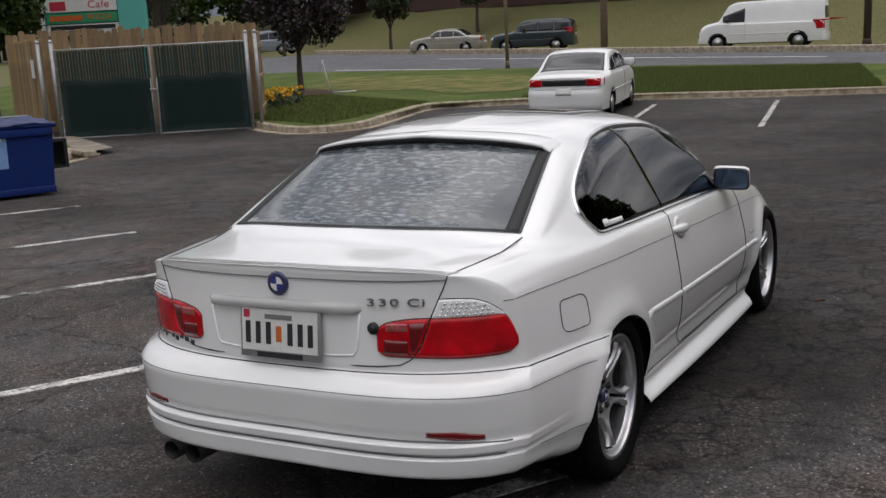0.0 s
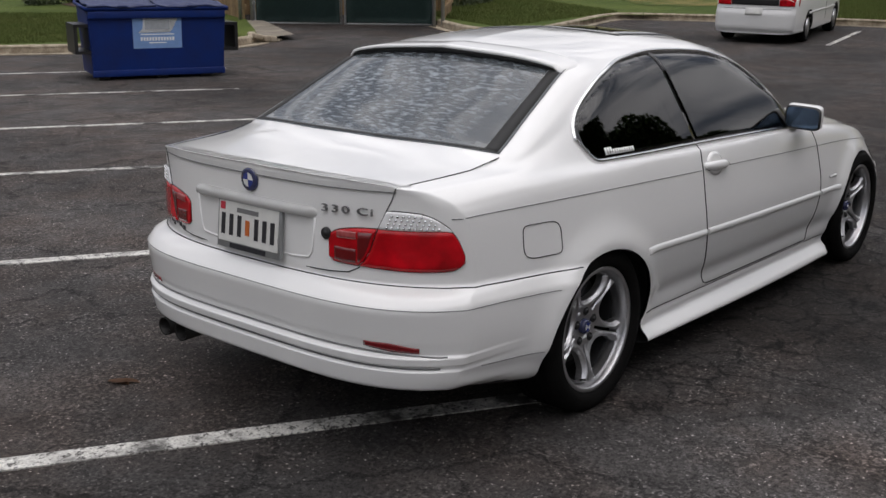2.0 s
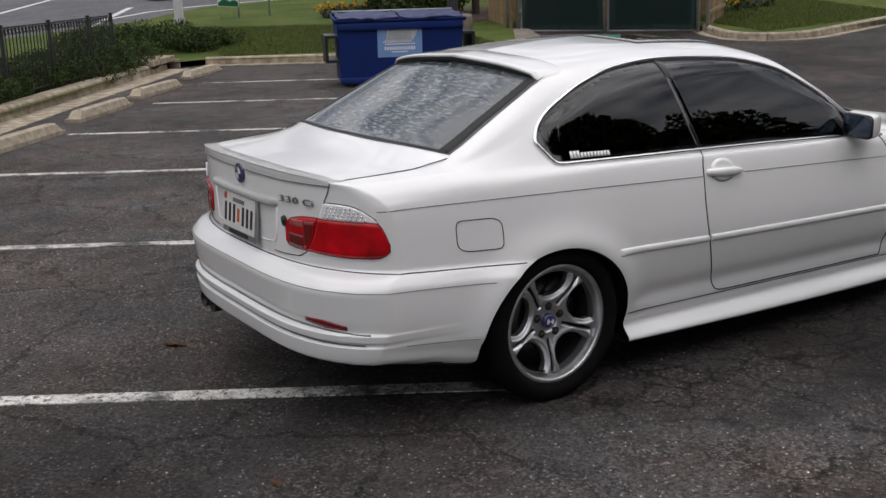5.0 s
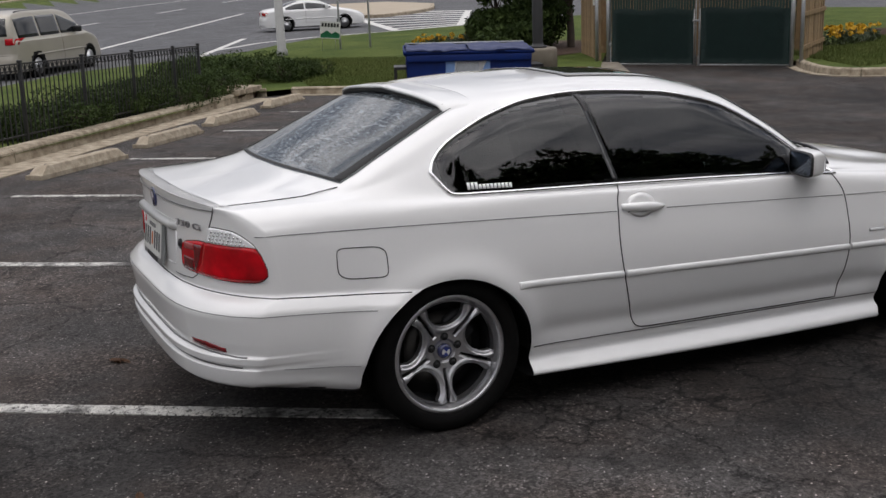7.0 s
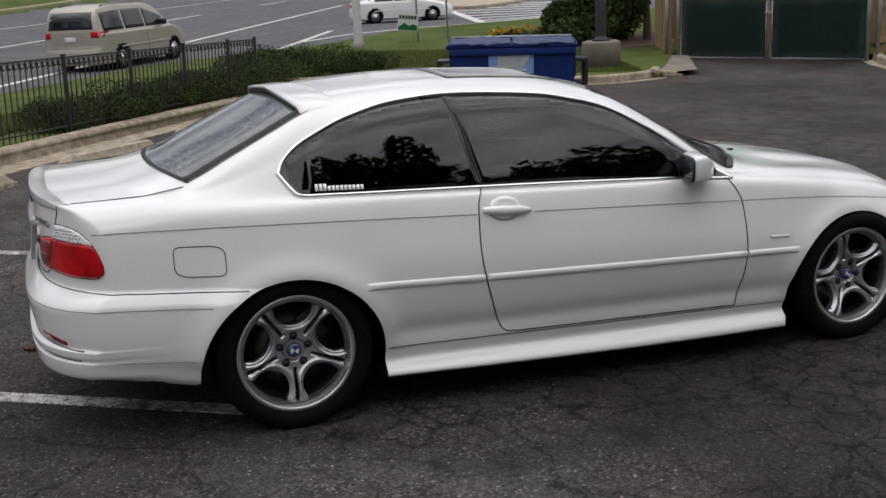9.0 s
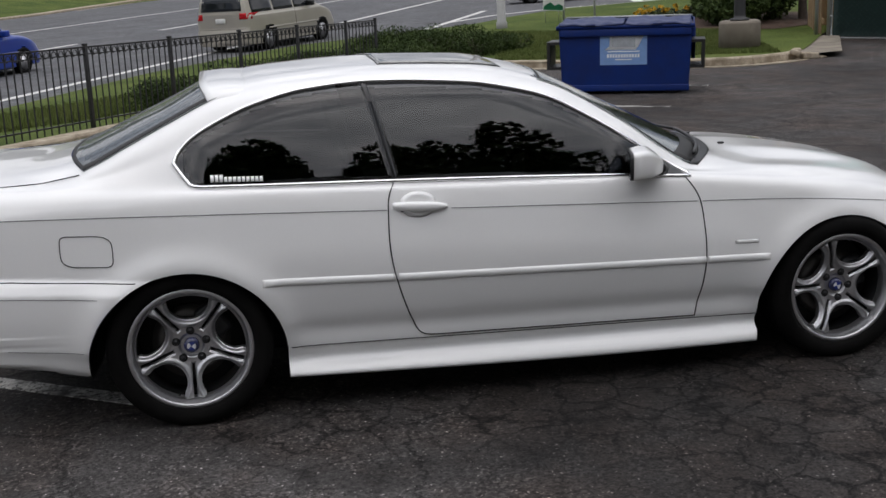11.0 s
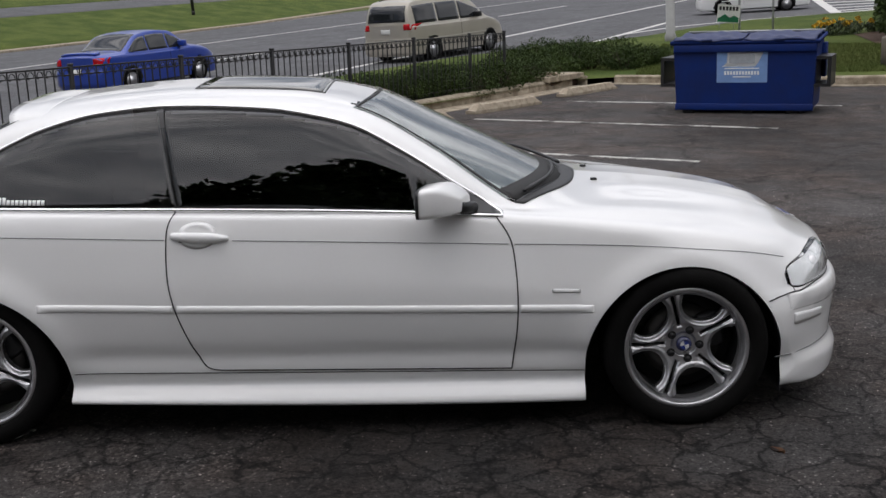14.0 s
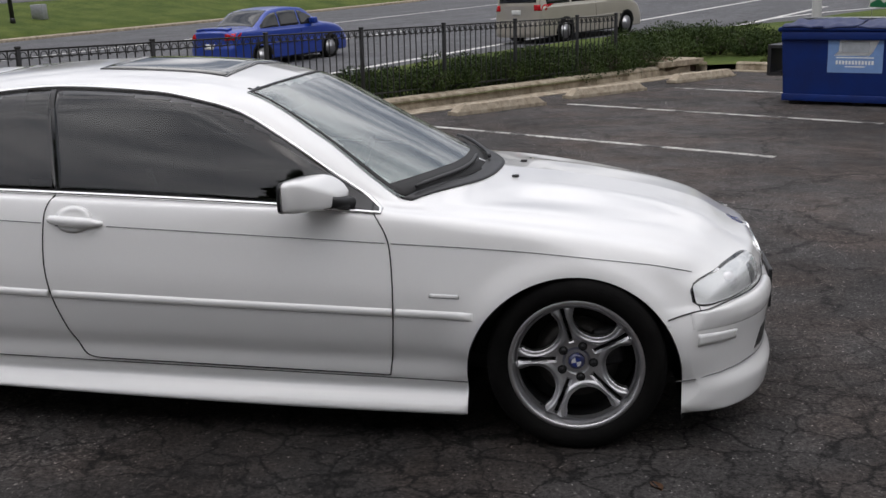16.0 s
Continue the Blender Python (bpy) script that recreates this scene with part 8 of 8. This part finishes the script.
# low dark building behind the bank
hb = thing("far_building", spot(71, 28, 66), "long dark brick building half hidden by trees", "building")
bm = bmesh.new()
box(bm, -22, 22, -4, 4, -1, 5.0)
part("wall", bm, mat("dark_brick", (0.06, 0.03, 0.025), 0.9, var=0.5, scale=1.5), hb, smooth=False)
bm = bmesh.new()
box(bm, -22.5, 22.5, -4.5, 4.5, 5.0, 5.5)
part("roof", bm, M_IRON, hb, smooth=False)
for k in range(10):
    bm = bmesh.new()
    box(bm, -20 + k * 4.2, -18.2 + k * 4.2, 3.97, 4.04, 1.2, 3.0)
    part("window", bm, M_IRON, hb, smooth=False)

# trees behind the one who films, seen only as reflections in the car's glass
for i in range(18):
    x, y = -2.5 + 2.4 * i, -17 + 1.6 * math.sin(i * 2.1)
    h = (14.3, 14.4, 14.7)[i] if i < 3 else (14.7 if i < 9 else 14.7 - 0.9 * (i - 9)) + 0.5 * math.sin(i * 1.7 + 0.6)
    tree("lot_tree", x, y, "tall leafy tree in the row beside the lot", 2.2, 0.26, (0, 0, h * 0.60, 2.6, 2.6, h * 0.43), 13000, 0.33, M_SHRUB, 400 + i, 0.0, lean=False, limbs=9, group="lot edge trees")
# more trees added out of view, to keep light off the coupe's tail
for i, (x, y, h, r) in enumerate(((-20, -33, 9, 4.0), (-12, -30, 9, 4.4), (-14, -42, 10, 5.0), (-24, -44, 10, 5.0), (-58, -26, 14, 6.5), (-54, -14, 15, 6.5), (-50, -3, 14, 6.5), (-47, 8, 15, 6.5), (-43, 19, 14, 6.5), (-38, 30, 14, 6.5))):
    tree("lot_tree", x, y, "broad leafy tree added out of view to darken the car's tail", 2.2, 0.3, (0, 0, 2.0 + h * 0.45, r, r, h * 0.5), 5000, 0.5, M_SHRUB, 430 + i, 0.0, lean=False, limbs=7, group="lot edge trees")

# grass blades on the nearest lawn
def blades(name, area, count, seed, label, lift=0.115, size=0.07):
    rng = random.Random(seed)
    verts, faces = [], []
    (ax, ay), (bx, by), (cx, cy), (dx, dy) = area
    for _ in range(count):
        u, v = rng.random(), rng.random()
        x = (ax * (1 - u) + bx * u) * (1 - v) + (dx * (1 - u) + cx * u) * v
        y = (ay * (1 - u) + by * u) * (1 - v) + (dy * (1 - u) + cy * u) * v
        z = land(x, y) + lift - 0.01
        a, h = rng.uniform(0, 6.28), size * rng.uniform(0.5, 1.3)
        w, l_ = 0.010, rng.uniform(0.0, 0.05)
        k = len(verts)
        verts += [(x - w * math.cos(a), y - w * math.sin(a), z), (x + w * math.cos(a), y + w * math.sin(a), z), (x + l_ * math.sin(a), y - l_ * math.cos(a), z + h)]
        faces.append((k, k + 1, k + 2))
    me = bpy.data.meshes.new(name)
    me.from_pydata(verts, [], faces)
    me.materials.append(M_BLADE)
    return tagged(new(name, me), label, "grass", kind="stuff")


blades("grass", ((5.4, 15.9), (10.2, 13.4), (12.0, 19.0), (7.5, 24.0)), 60000, 1, "short green lawn grass behind the kerb")
blades("grass", ((20.9, 8.8), (22.8, 0.5), (31.0, 2.0), (31.6, 9.6)), 60000, 4, "mown green grass between the kerb and the side street", 0.115, 0.13)
blades("grass", ((15.0, 10.8), (20.0, 10.9), (23, 16.5), (16.5, 14.5)), 30000, 2, "short green lawn grass round the young tree")
blades("grass", ((-8.8, 3.0), (-1.5, 9.8), (1.5, 15.4), (-4.8, 13.0)), 40000, 3, "short green grass beyond the iron fence", 0.115, 0.09)

# dead leaves and bits on the asphalt behind the car
leaf_rng = random.Random(77)
for x, y, size in ((-1.02, 0.72, 0.05), (-0.98, 0.69, 0.035), (-1.21, -0.84, 0.03), (3.0, -1.1, 0.035), (0.9, -2.4, 0.03), (-2.2, 1.4, 0.03)):
    litter = thing("dead_leaf", pose(x, y, 0.0, 0, 0, leaf_rng.uniform(0, 360)), "small curled brown dead leaf on the asphalt", "leaf", "dead leaves")
    bm = bmesh.new()
    grid(bm, [[(size * (u / 3 - 1), size * 0.5 * math.sin(math.pi * (u + 0.5) / 7) * (v - 1), 0.006 + size * 0.25 * abs(v - 1) * (0.4 + u / 6)) for v in range(3)] for u in range(7)])
    bmesh.ops.solidify(bm, geom=bm.faces[:], thickness=0.0015)
    part("blade", bm, M_DEADLEAF, litter)

# ---------------------------------------------------------------- other vehicles
def vehicle(name, m, label, L, W, H, ground, belt, tops, base_x, wheel_r, panes, screens, paint, tail, group="", rear_pane=None, extras=()):
    """A vehicle lofted from its side line. tops: (x, height) of the side line, x from the tail; panes: side windows as (x0, x1, top0, top1);
    screens: (base x, head x) of sloping front and rear glass; base_x: axle places; tail: lamp box (y0, y1, z0, z1)."""
    car_ = thing(name, m, label, "car", group)
    top = curve_of(tops)
    hw = W / 2

    def sect(x):
        t = top(x)
        b = min(belt, t - 0.07)
        k = min(1.0, max(0.0, (t - belt) / (H - belt)))
        wr = hw * (0.93 - 0.15 * k)
        e = 1 - 0.10 * (2 * x / L - 1) ** 6
        pts = [(0, ground), (hw * 0.88 * e, ground), (hw * 0.985 * e, ground + 0.10), (hw * e, (ground + b) * 0.55), (hw * 0.985 * e, b - 0.06), (hw * 0.955 * e, b), (wr * e, t - 0.07), (wr * 0.86 * e, t - 0.02), (wr * 0.5, t + 0.005), (0, t + 0.012)]
        return [(p.x, p.y) for p in smooth_line([(a, b2, 0) for a, b2 in pts], 4)]

    def warp(x, y, z):
        r = min(abs(y) / (hw * 1.001), 0.999)
        c = 1 - (1 - r ** 3) ** 0.5
        if x < 0.8:
            x += 0.24 * c * (1 - x / 0.8)
        elif x > L - 1.0:
            x -= 0.42 * c * ((x - L + 1.0) / 1.0) ** 1.5
        # bumpers stand proud
        if x < 0.4:
            x -= 0.05 * step(0.66, 0.58, z) * step(0.22, 0.3, z)
        if x > L - 0.4:
            x += 0.04 * step(0.60, 0.52, z) * step(0.22, 0.3, z)
        return Vector((x - L / 2, y, z))

    bm = bmesh.new()
    n_st = 70
    xs = [L * i / n_st for i in range(n_st + 1)]
    rings = []
    for x in xs:
        h = sect(x)
        ring = [(-y, z) for y, z in h] + [(y, z) for y, z in h[-2:0:-1]]
        rings.append([bm.verts.new(warp(x, y, z)) for y, z in ring])
    k = len(rings[0])
    for a, b in zip(rings, rings[1:]):
        for i in range(k):
            bm.faces.new((a[i], a[(i + 1) % k], b[(i + 1) % k], b[i]))
    for ring, x in ((rings[0], xs[0]), (rings[-1], xs[-1])):
        h = sect(x)
        rows = []
        for i in range(len(h)):
            y, z = h[i]
            rows.append([ring[i]] + [bm.verts.new(warp(x, -y + 2 * y * c / 12, z)) for c in range(1, 12)] + [ring[(k - i) % k]])
        for a, b in zip(rows, rows[1:]):
            for c in range(12):
                f = list(dict.fromkeys((a[c], a[c + 1], b[c + 1], b[c])))
                if len(f) > 2:
                    try:
                        bm.faces.new(f)
                    except ValueError:
                        pass
    bmesh.ops.remove_doubles(bm, verts=bm.verts, dist=0.001)
    bmesh.ops.recalc_face_normals(bm, faces=bm.faces)
    skin = BVHTree.FromBMesh(bm)

    def cast(o, d):
        hit = skin.ray_cast(Vector(o), Vector(d))
        return (hit[0], hit[1]) if hit[0] else (Vector(o) + Vector(d) * 2, -Vector(d))

    side_ = lambda x, z, s: cast((x - L / 2, 3 * s, z), (0, -s, 0))  # noqa: E731
    top_ = lambda x, y: cast((x - L / 2, y, 5), (0, 0, -1))  # noqa: E731
    back_ = lambda y, z: cast((-L, y, z), (1, 0, 0))  # noqa: E731
    nose_ = lambda y, z: cast((L, y, z), (-1, 0, 0))  # noqa: E731
    # round off the arches
    gone = [f for f in bm.faces if any(abs(f.calc_center_median().y) > hw * 0.55 and math.hypot(f.calc_center_median().x - (ax - L / 2), f.calc_center_median().z - wheel_r) < wheel_r * 1.14 for ax in base_x)]
    bmesh.ops.delete(bm, geom=gone, context="FACES")
    part("body", bm, paint, car_)
    for ax in base_x:
        for s in (-1, 1):
            bm = bmesh.new()
            rows = []
            for i in range(19):
                a = math.pi * i / 18
                x, z = ax + wheel_r * 1.16 * math.cos(a), wheel_r + wheel_r * 1.16 * math.sin(a)
                p, n_ = side_(x, z, s)
                rows.append([(x - L / 2, p.y + s * 0.004, z), (x - L / 2 - 0.05 * math.cos(a), p.y + s * 0.003, z - 0.05 * math.sin(a)), (x - L / 2, p.y - s * 0.32, z - 0.02)])
            grid(bm, rows)
            part("wheel_well", bm, M_GAP, car_)
            w = new("wheel")
            w.parent = car_
            w.matrix_local = pose(ax - L / 2, s * (hw - 0.115), wheel_r, 0, 0, 0 if s > 0 else 180)
            bm = bmesh.new()
            lathe(bm, [(wheel_r * 0.64, -0.09), (wheel_r * 0.93, -0.10), (wheel_r, -0.06), (wheel_r, 0.06), (wheel_r * 0.93, 0.10), (wheel_r * 0.66, 0.095)], 32, "y", True)
            part("tyre", bm, M_TYRE, w)
            bm = bmesh.new()
            lathe(bm, [(wheel_r * 0.66, 0.09), (wheel_r * 0.58, 0.06), (wheel_r * 0.30, 0.055), (wheel_r * 0.22, 0.075), (0.001, 0.078)], 32, "y")
            part("rim", bm, M_ALLOY, w)
            for q in range(6):
                a = 2 * math.pi * q / 6
                bm = bmesh.new()
                lathe(bm, [(0.001, 0.062), (wheel_r * 0.11, 0.066)], 10, "y")
                bmesh.ops.translate(bm, verts=bm.verts, vec=(wheel_r * 0.45 * math.cos(a), 0, wheel_r * 0.45 * math.sin(a)))
                part("rim_hole", bm, M_GAP, w)
    for s in (-1, 1):
        for x0, x1, t0, t1 in panes:
            bm = bmesh.new()

            def pane(u, v, s=s):
                x = x0 + (x1 - x0) * u
                lo = belt + 0.03
                hi = min(t0 + (t1 - t0) * u, top(x) - 0.10)
                return side_(x, lo + (max(hi, lo + 0.03) - lo) * v, s)
            skin_slab(bm, pane, 10, 6, 0.004, 0.004)
            part("side_window", bm, M_CARGLASS, car_)
        bm = bmesh.new()
        y0, y1, z0, z1 = tail
        skin_slab(bm, lambda u, v: back_(s * (y0 + (y1 - y0) * u), z0 + (z1 - z0) * v), 6, 5, 0.006, 0.006)
        part("tail_lamp", bm, M_RED, car_)
        bm = bmesh.new()
        skin_slab(bm, lambda u, v: nose_(s * hw * (0.50 + 0.36 * u), belt * 0.66 + 0.13 * v), 6, 4, 0.006, 0.006)
        part("headlamp", bm, M_CLEARLAMP, car_)
        xm = panes[-1][1] - 0.22 if len(panes) else L * 0.6
        p, n_ = side_(xm, belt + 0.06, s)
        bm = bmesh.new()
        box(bm, -0.07, 0.07, -0.02 if s > 0 else -0.20, 0.20 if s > 0 else 0.02, -0.03, 0.13, 0.03, Matrix.Translation(p))
        part("door_mirror", bm, paint if H < 1.6 else M_BLACK, car_)
        part("door_seam", seam([side_(panes[-1][0] - 0.02, z, s) for z in np.linspace(ground + 0.15, belt, 10)], 0.004), M_GAP, car_)
        bm = bmesh.new()
        skin_slab(bm, lambda u, v: side_(L * 0.2 + L * 0.55 * u, belt * 0.58 + 0.04 * v, s), 20, 2, 0.008, 0.008)
        part("side_moulding", bm, paint, car_)
    for bx, hx in screens:
        bm = bmesh.new()

        def scr(u, v):
            x = bx + (hx - bx) * v
            return top_(x, (2 * u - 1) * hw * (0.80 - 0.10 * v))
        skin_slab(bm, scr, 14, 8, 0.004, 0.004)
        part("screen", bm, M_CARGLASS, car_)
    if rear_pane:
        y1, z0, z1 = rear_pane
        bm = bmesh.new()
        skin_slab(bm, lambda u, v: back_((2 * u - 1) * y1 * (1 - 0.08 * v), z0 + (z1 - z0) * v), 12, 6, 0.005, 0.005)
        part("rear_window", bm, M_CARGLASS, car_)
    bm = bmesh.new()
    skin_slab(bm, lambda u, v: back_(-0.16 + 0.32 * u, (0.74 if H < 1.6 else 0.82) - 0.19 * (1 if H < 1.6 else 0.0) + 0.13 * v), 3, 3, 0.012, 0.008)
    part("number_plate", bm, M_PLATE, car_)
    part("bumper_seam", seam([back_(y, 0.66) for y in np.linspace(-hw * 0.8, hw * 0.8, 14)], 0.005), M_GAP, car_)
    bm = bmesh.new()
    box(bm, -L * 0.4, L * 0.4, -hw * 0.8, hw * 0.8, ground - 0.03, ground + 0.12)
    part("underbody", bm, M_GAP, car_, smooth=False)
    for nm, mt, fn, lift in extras:
        bm = bmesh.new()
        skin_slab(bm, lambda u, v: fn(u, v, side_, top_, back_), 12, 4, lift, lift + 0.004)
        part(nm, bm, mt, car_)
    return car_


M_CARGLASS = mat("car_window", (0.012, 0.014, 0.016), 0.04, spec=0.6)
P_WHITE = mat("plain_white_paint", (0.74, 0.74, 0.73), 0.3, coat=0.5, var=0.15, scale=2)
P_GOLD = mat("champagne_paint", (0.30, 0.28, 0.24), 0.35, metal=0.3, coat=0.5, var=0.15, scale=2)
P_DARK = mat("dark_teal_paint", (0.012, 0.022, 0.026), 0.3, coat=0.6)
P_SILVERBLUE = mat("silver_blue_paint", (0.26, 0.29, 0.34), 0.35, metal=0.4, coat=0.5)
P_BEIGE = mat("beige_paint", (0.40, 0.37, 0.31), 0.35, metal=0.25, coat=0.5, var=0.15, scale=2)
P_BLUE = mat("bright_blue_paint", (0.012, 0.045, 0.30), 0.28, metal=0.2, coat=0.6)

SEDAN_TOP = [(0.0, 0.90), (0.10, 0.96), (0.75, 1.00), (1.45, 1.36), (2.0, 1.41), (2.6, 1.37), (3.25, 1.01), (3.9, 0.90), (4.3, 0.76), (4.4, 0.66)]


def stretch(tops, sx, sz):
    return [(x * sx, z * sz) for x, z in tops]


# the white saloon parked at the kerb
vehicle("saloon_car", spot(18.68, 6.24, 9), "older white four-door saloon parked against the kerb", 4.35, 1.68, 1.38, 0.20, 0.93, stretch(SEDAN_TOP, 0.988, 0.975), (0.92, 3.42), 0.29,
        ((0.95, 1.62, 1.16, 1.30), (1.66, 2.35, 1.30, 1.31), (2.40, 3.02, 1.30, 1.08)), ((0.80, 1.42), (3.18, 2.66)), P_WHITE, (0.46, 0.78, 0.72, 0.86), extras=(("tail_panel", M_BLACK, lambda u, v, a, b, c: c(-0.45 + 0.9 * u, 0.73 + 0.12 * v), 0.007),))
# kerbside cars beyond the street
vehicle("gold_saloon", spot(53.0, 27.6, 101), "champagne four-door saloon parked beyond the street", 4.5, 1.75, 1.42, 0.2, 0.95, stretch(SEDAN_TOP, 1.02, 1.0), (0.95, 3.6), 0.31,
        ((0.95, 1.65, 1.2, 1.34), (1.7, 2.45, 1.34, 1.34), (2.5, 3.15, 1.34, 1.08)), ((0.82, 1.5), (3.3, 2.7)), P_GOLD, (0.5, 0.8, 0.72, 0.86))
SUV_TOP = [(0.0, 1.05), (0.06, 1.45), (0.25, 1.68), (1.0, 1.75), (2.3, 1.74), (2.75, 1.68), (3.3, 1.14), (4.2, 1.02), (4.5, 0.92), (4.6, 0.75)]
vehicle("dark_suv", spot(51.4, 21.4, 101), "dark green off-road wagon parked beyond the street", 4.7, 1.82, 1.76, 0.30, 1.10, stretch(SUV_TOP, 1.02, 1.0), (0.95, 3.75), 0.36,
        ((0.25, 1.0, 1.58, 1.62), (1.08, 1.9, 1.62, 1.62), (1.95, 2.95, 1.62, 1.45)), ((3.32, 2.82),), P_DARK, (0.62, 0.84, 0.95, 1.25), rear_pane=(0.62, 1.15, 1.55))
VAN_TOP = [(0.0, 1.2), (0.04, 1.95), (0.2, 2.10), (2.0, 2.14), (3.7, 2.12), (4.1, 2.02), (4.7, 1.30), (5.3, 1.15), (5.5, 1.0), (5.6, 0.8)]
vehicle("white_van", spot(46.4, 8.0, 92), "white windowless cargo van parked beyond the street", 5.6, 2.0, 2.14, 0.32, 1.22, VAN_TOP, (1.15, 4.65), 0.37,
        ((3.45, 4.42, 1.86, 1.52),), ((4.72, 4.18),), P_WHITE, (0.78, 0.95, 0.85, 1.25), rear_pane=(0.7, 1.3, 1.8))
vehicle("silver_suv", spot(60.0, 46.0, 101), "silver-blue off-road wagon parked beyond the street", 4.6, 1.85, 1.8, 0.3, 1.1, SUV_TOP, (0.95, 3.7), 0.36,
        ((0.25, 1.0, 1.58, 1.62), (1.08, 1.9, 1.62, 1.62), (1.95, 2.95, 1.62, 1.45)), ((3.32, 2.82),), P_SILVERBLUE, (0.62, 0.84, 0.95, 1.25), rear_pane=(0.62, 1.15, 1.55))
# traffic on the main road
MINI_TOP = [(0.0, 1.05), (0.06, 1.40), (0.28, 1.68), (1.0, 1.75), (2.4, 1.74), (3.0, 1.66), (3.9, 1.12), (4.5, 0.98), (4.8, 0.85), (4.9, 0.7)]
vehicle("minivan", spot(1.5, 27.3, 55), "beige minivan with a grey lower body on the road", 4.9, 1.86, 1.76, 0.22, 1.05, MINI_TOP, (1.0, 3.9), 0.33,
        ((0.30, 1.25, 1.56, 1.60), (1.33, 2.35, 1.60, 1.60), (2.42, 3.45, 1.60, 1.30)), ((3.92, 3.10),), P_BEIGE, (0.60, 0.86, 0.92, 1.08), rear_pane=(0.66, 1.14, 1.58),
        extras=(("roof_rail", M_BLACK, lambda u, v, a, b, c: b(0.6 + 1.9 * u, 0.60 + 0.03 * v), 0.03), ("roof_rail", M_BLACK, lambda u, v, a, b, c: b(0.6 + 1.9 * u, -0.60 - 0.03 * v), 0.03)))
vehicle("blue_saloon", spot(-6.2, 23.2, 64), "bright blue four-door saloon with a boot spoiler on the road", 4.45, 1.72, 1.46, 0.2, 0.95, stretch(SEDAN_TOP, 1.01, 1.04), (0.95, 3.55), 0.31,
        ((0.98, 1.66, 1.22, 1.36), (1.70, 2.40, 1.36, 1.37), (2.45, 3.10, 1.37, 1.12)), ((0.80, 1.45), (3.25, 2.68)), P_BLUE, (0.52, 0.80, 0.76, 0.92), extras=(("boot_spoiler", P_BLUE, lambda u, v, a, b, c: b(0.10 + 0.16 * v, -0.55 + 1.1 * u), 0.05),))
COUPE_TOP = [(0.0, 0.88), (0.12, 0.95), (0.6, 1.02), (1.5, 1.28), (2.0, 1.31), (2.5, 1.26), (3.2, 0.98), (3.9, 0.84), (4.35, 0.70), (4.5, 0.60)]
vehicle("white_fastback", spot(14.6, 41.0, -8), "white two-door fastback turning at the junction", 4.5, 1.74, 1.31, 0.2, 0.92, COUPE_TOP, (0.95, 3.5), 0.31,
        ((0.95, 1.75, 1.10, 1.24), (1.82, 2.95, 1.24, 1.06)), ((0.70, 1.5), (3.14, 2.58)), P_WHITE, (0.20, 0.78, 0.72, 0.86))
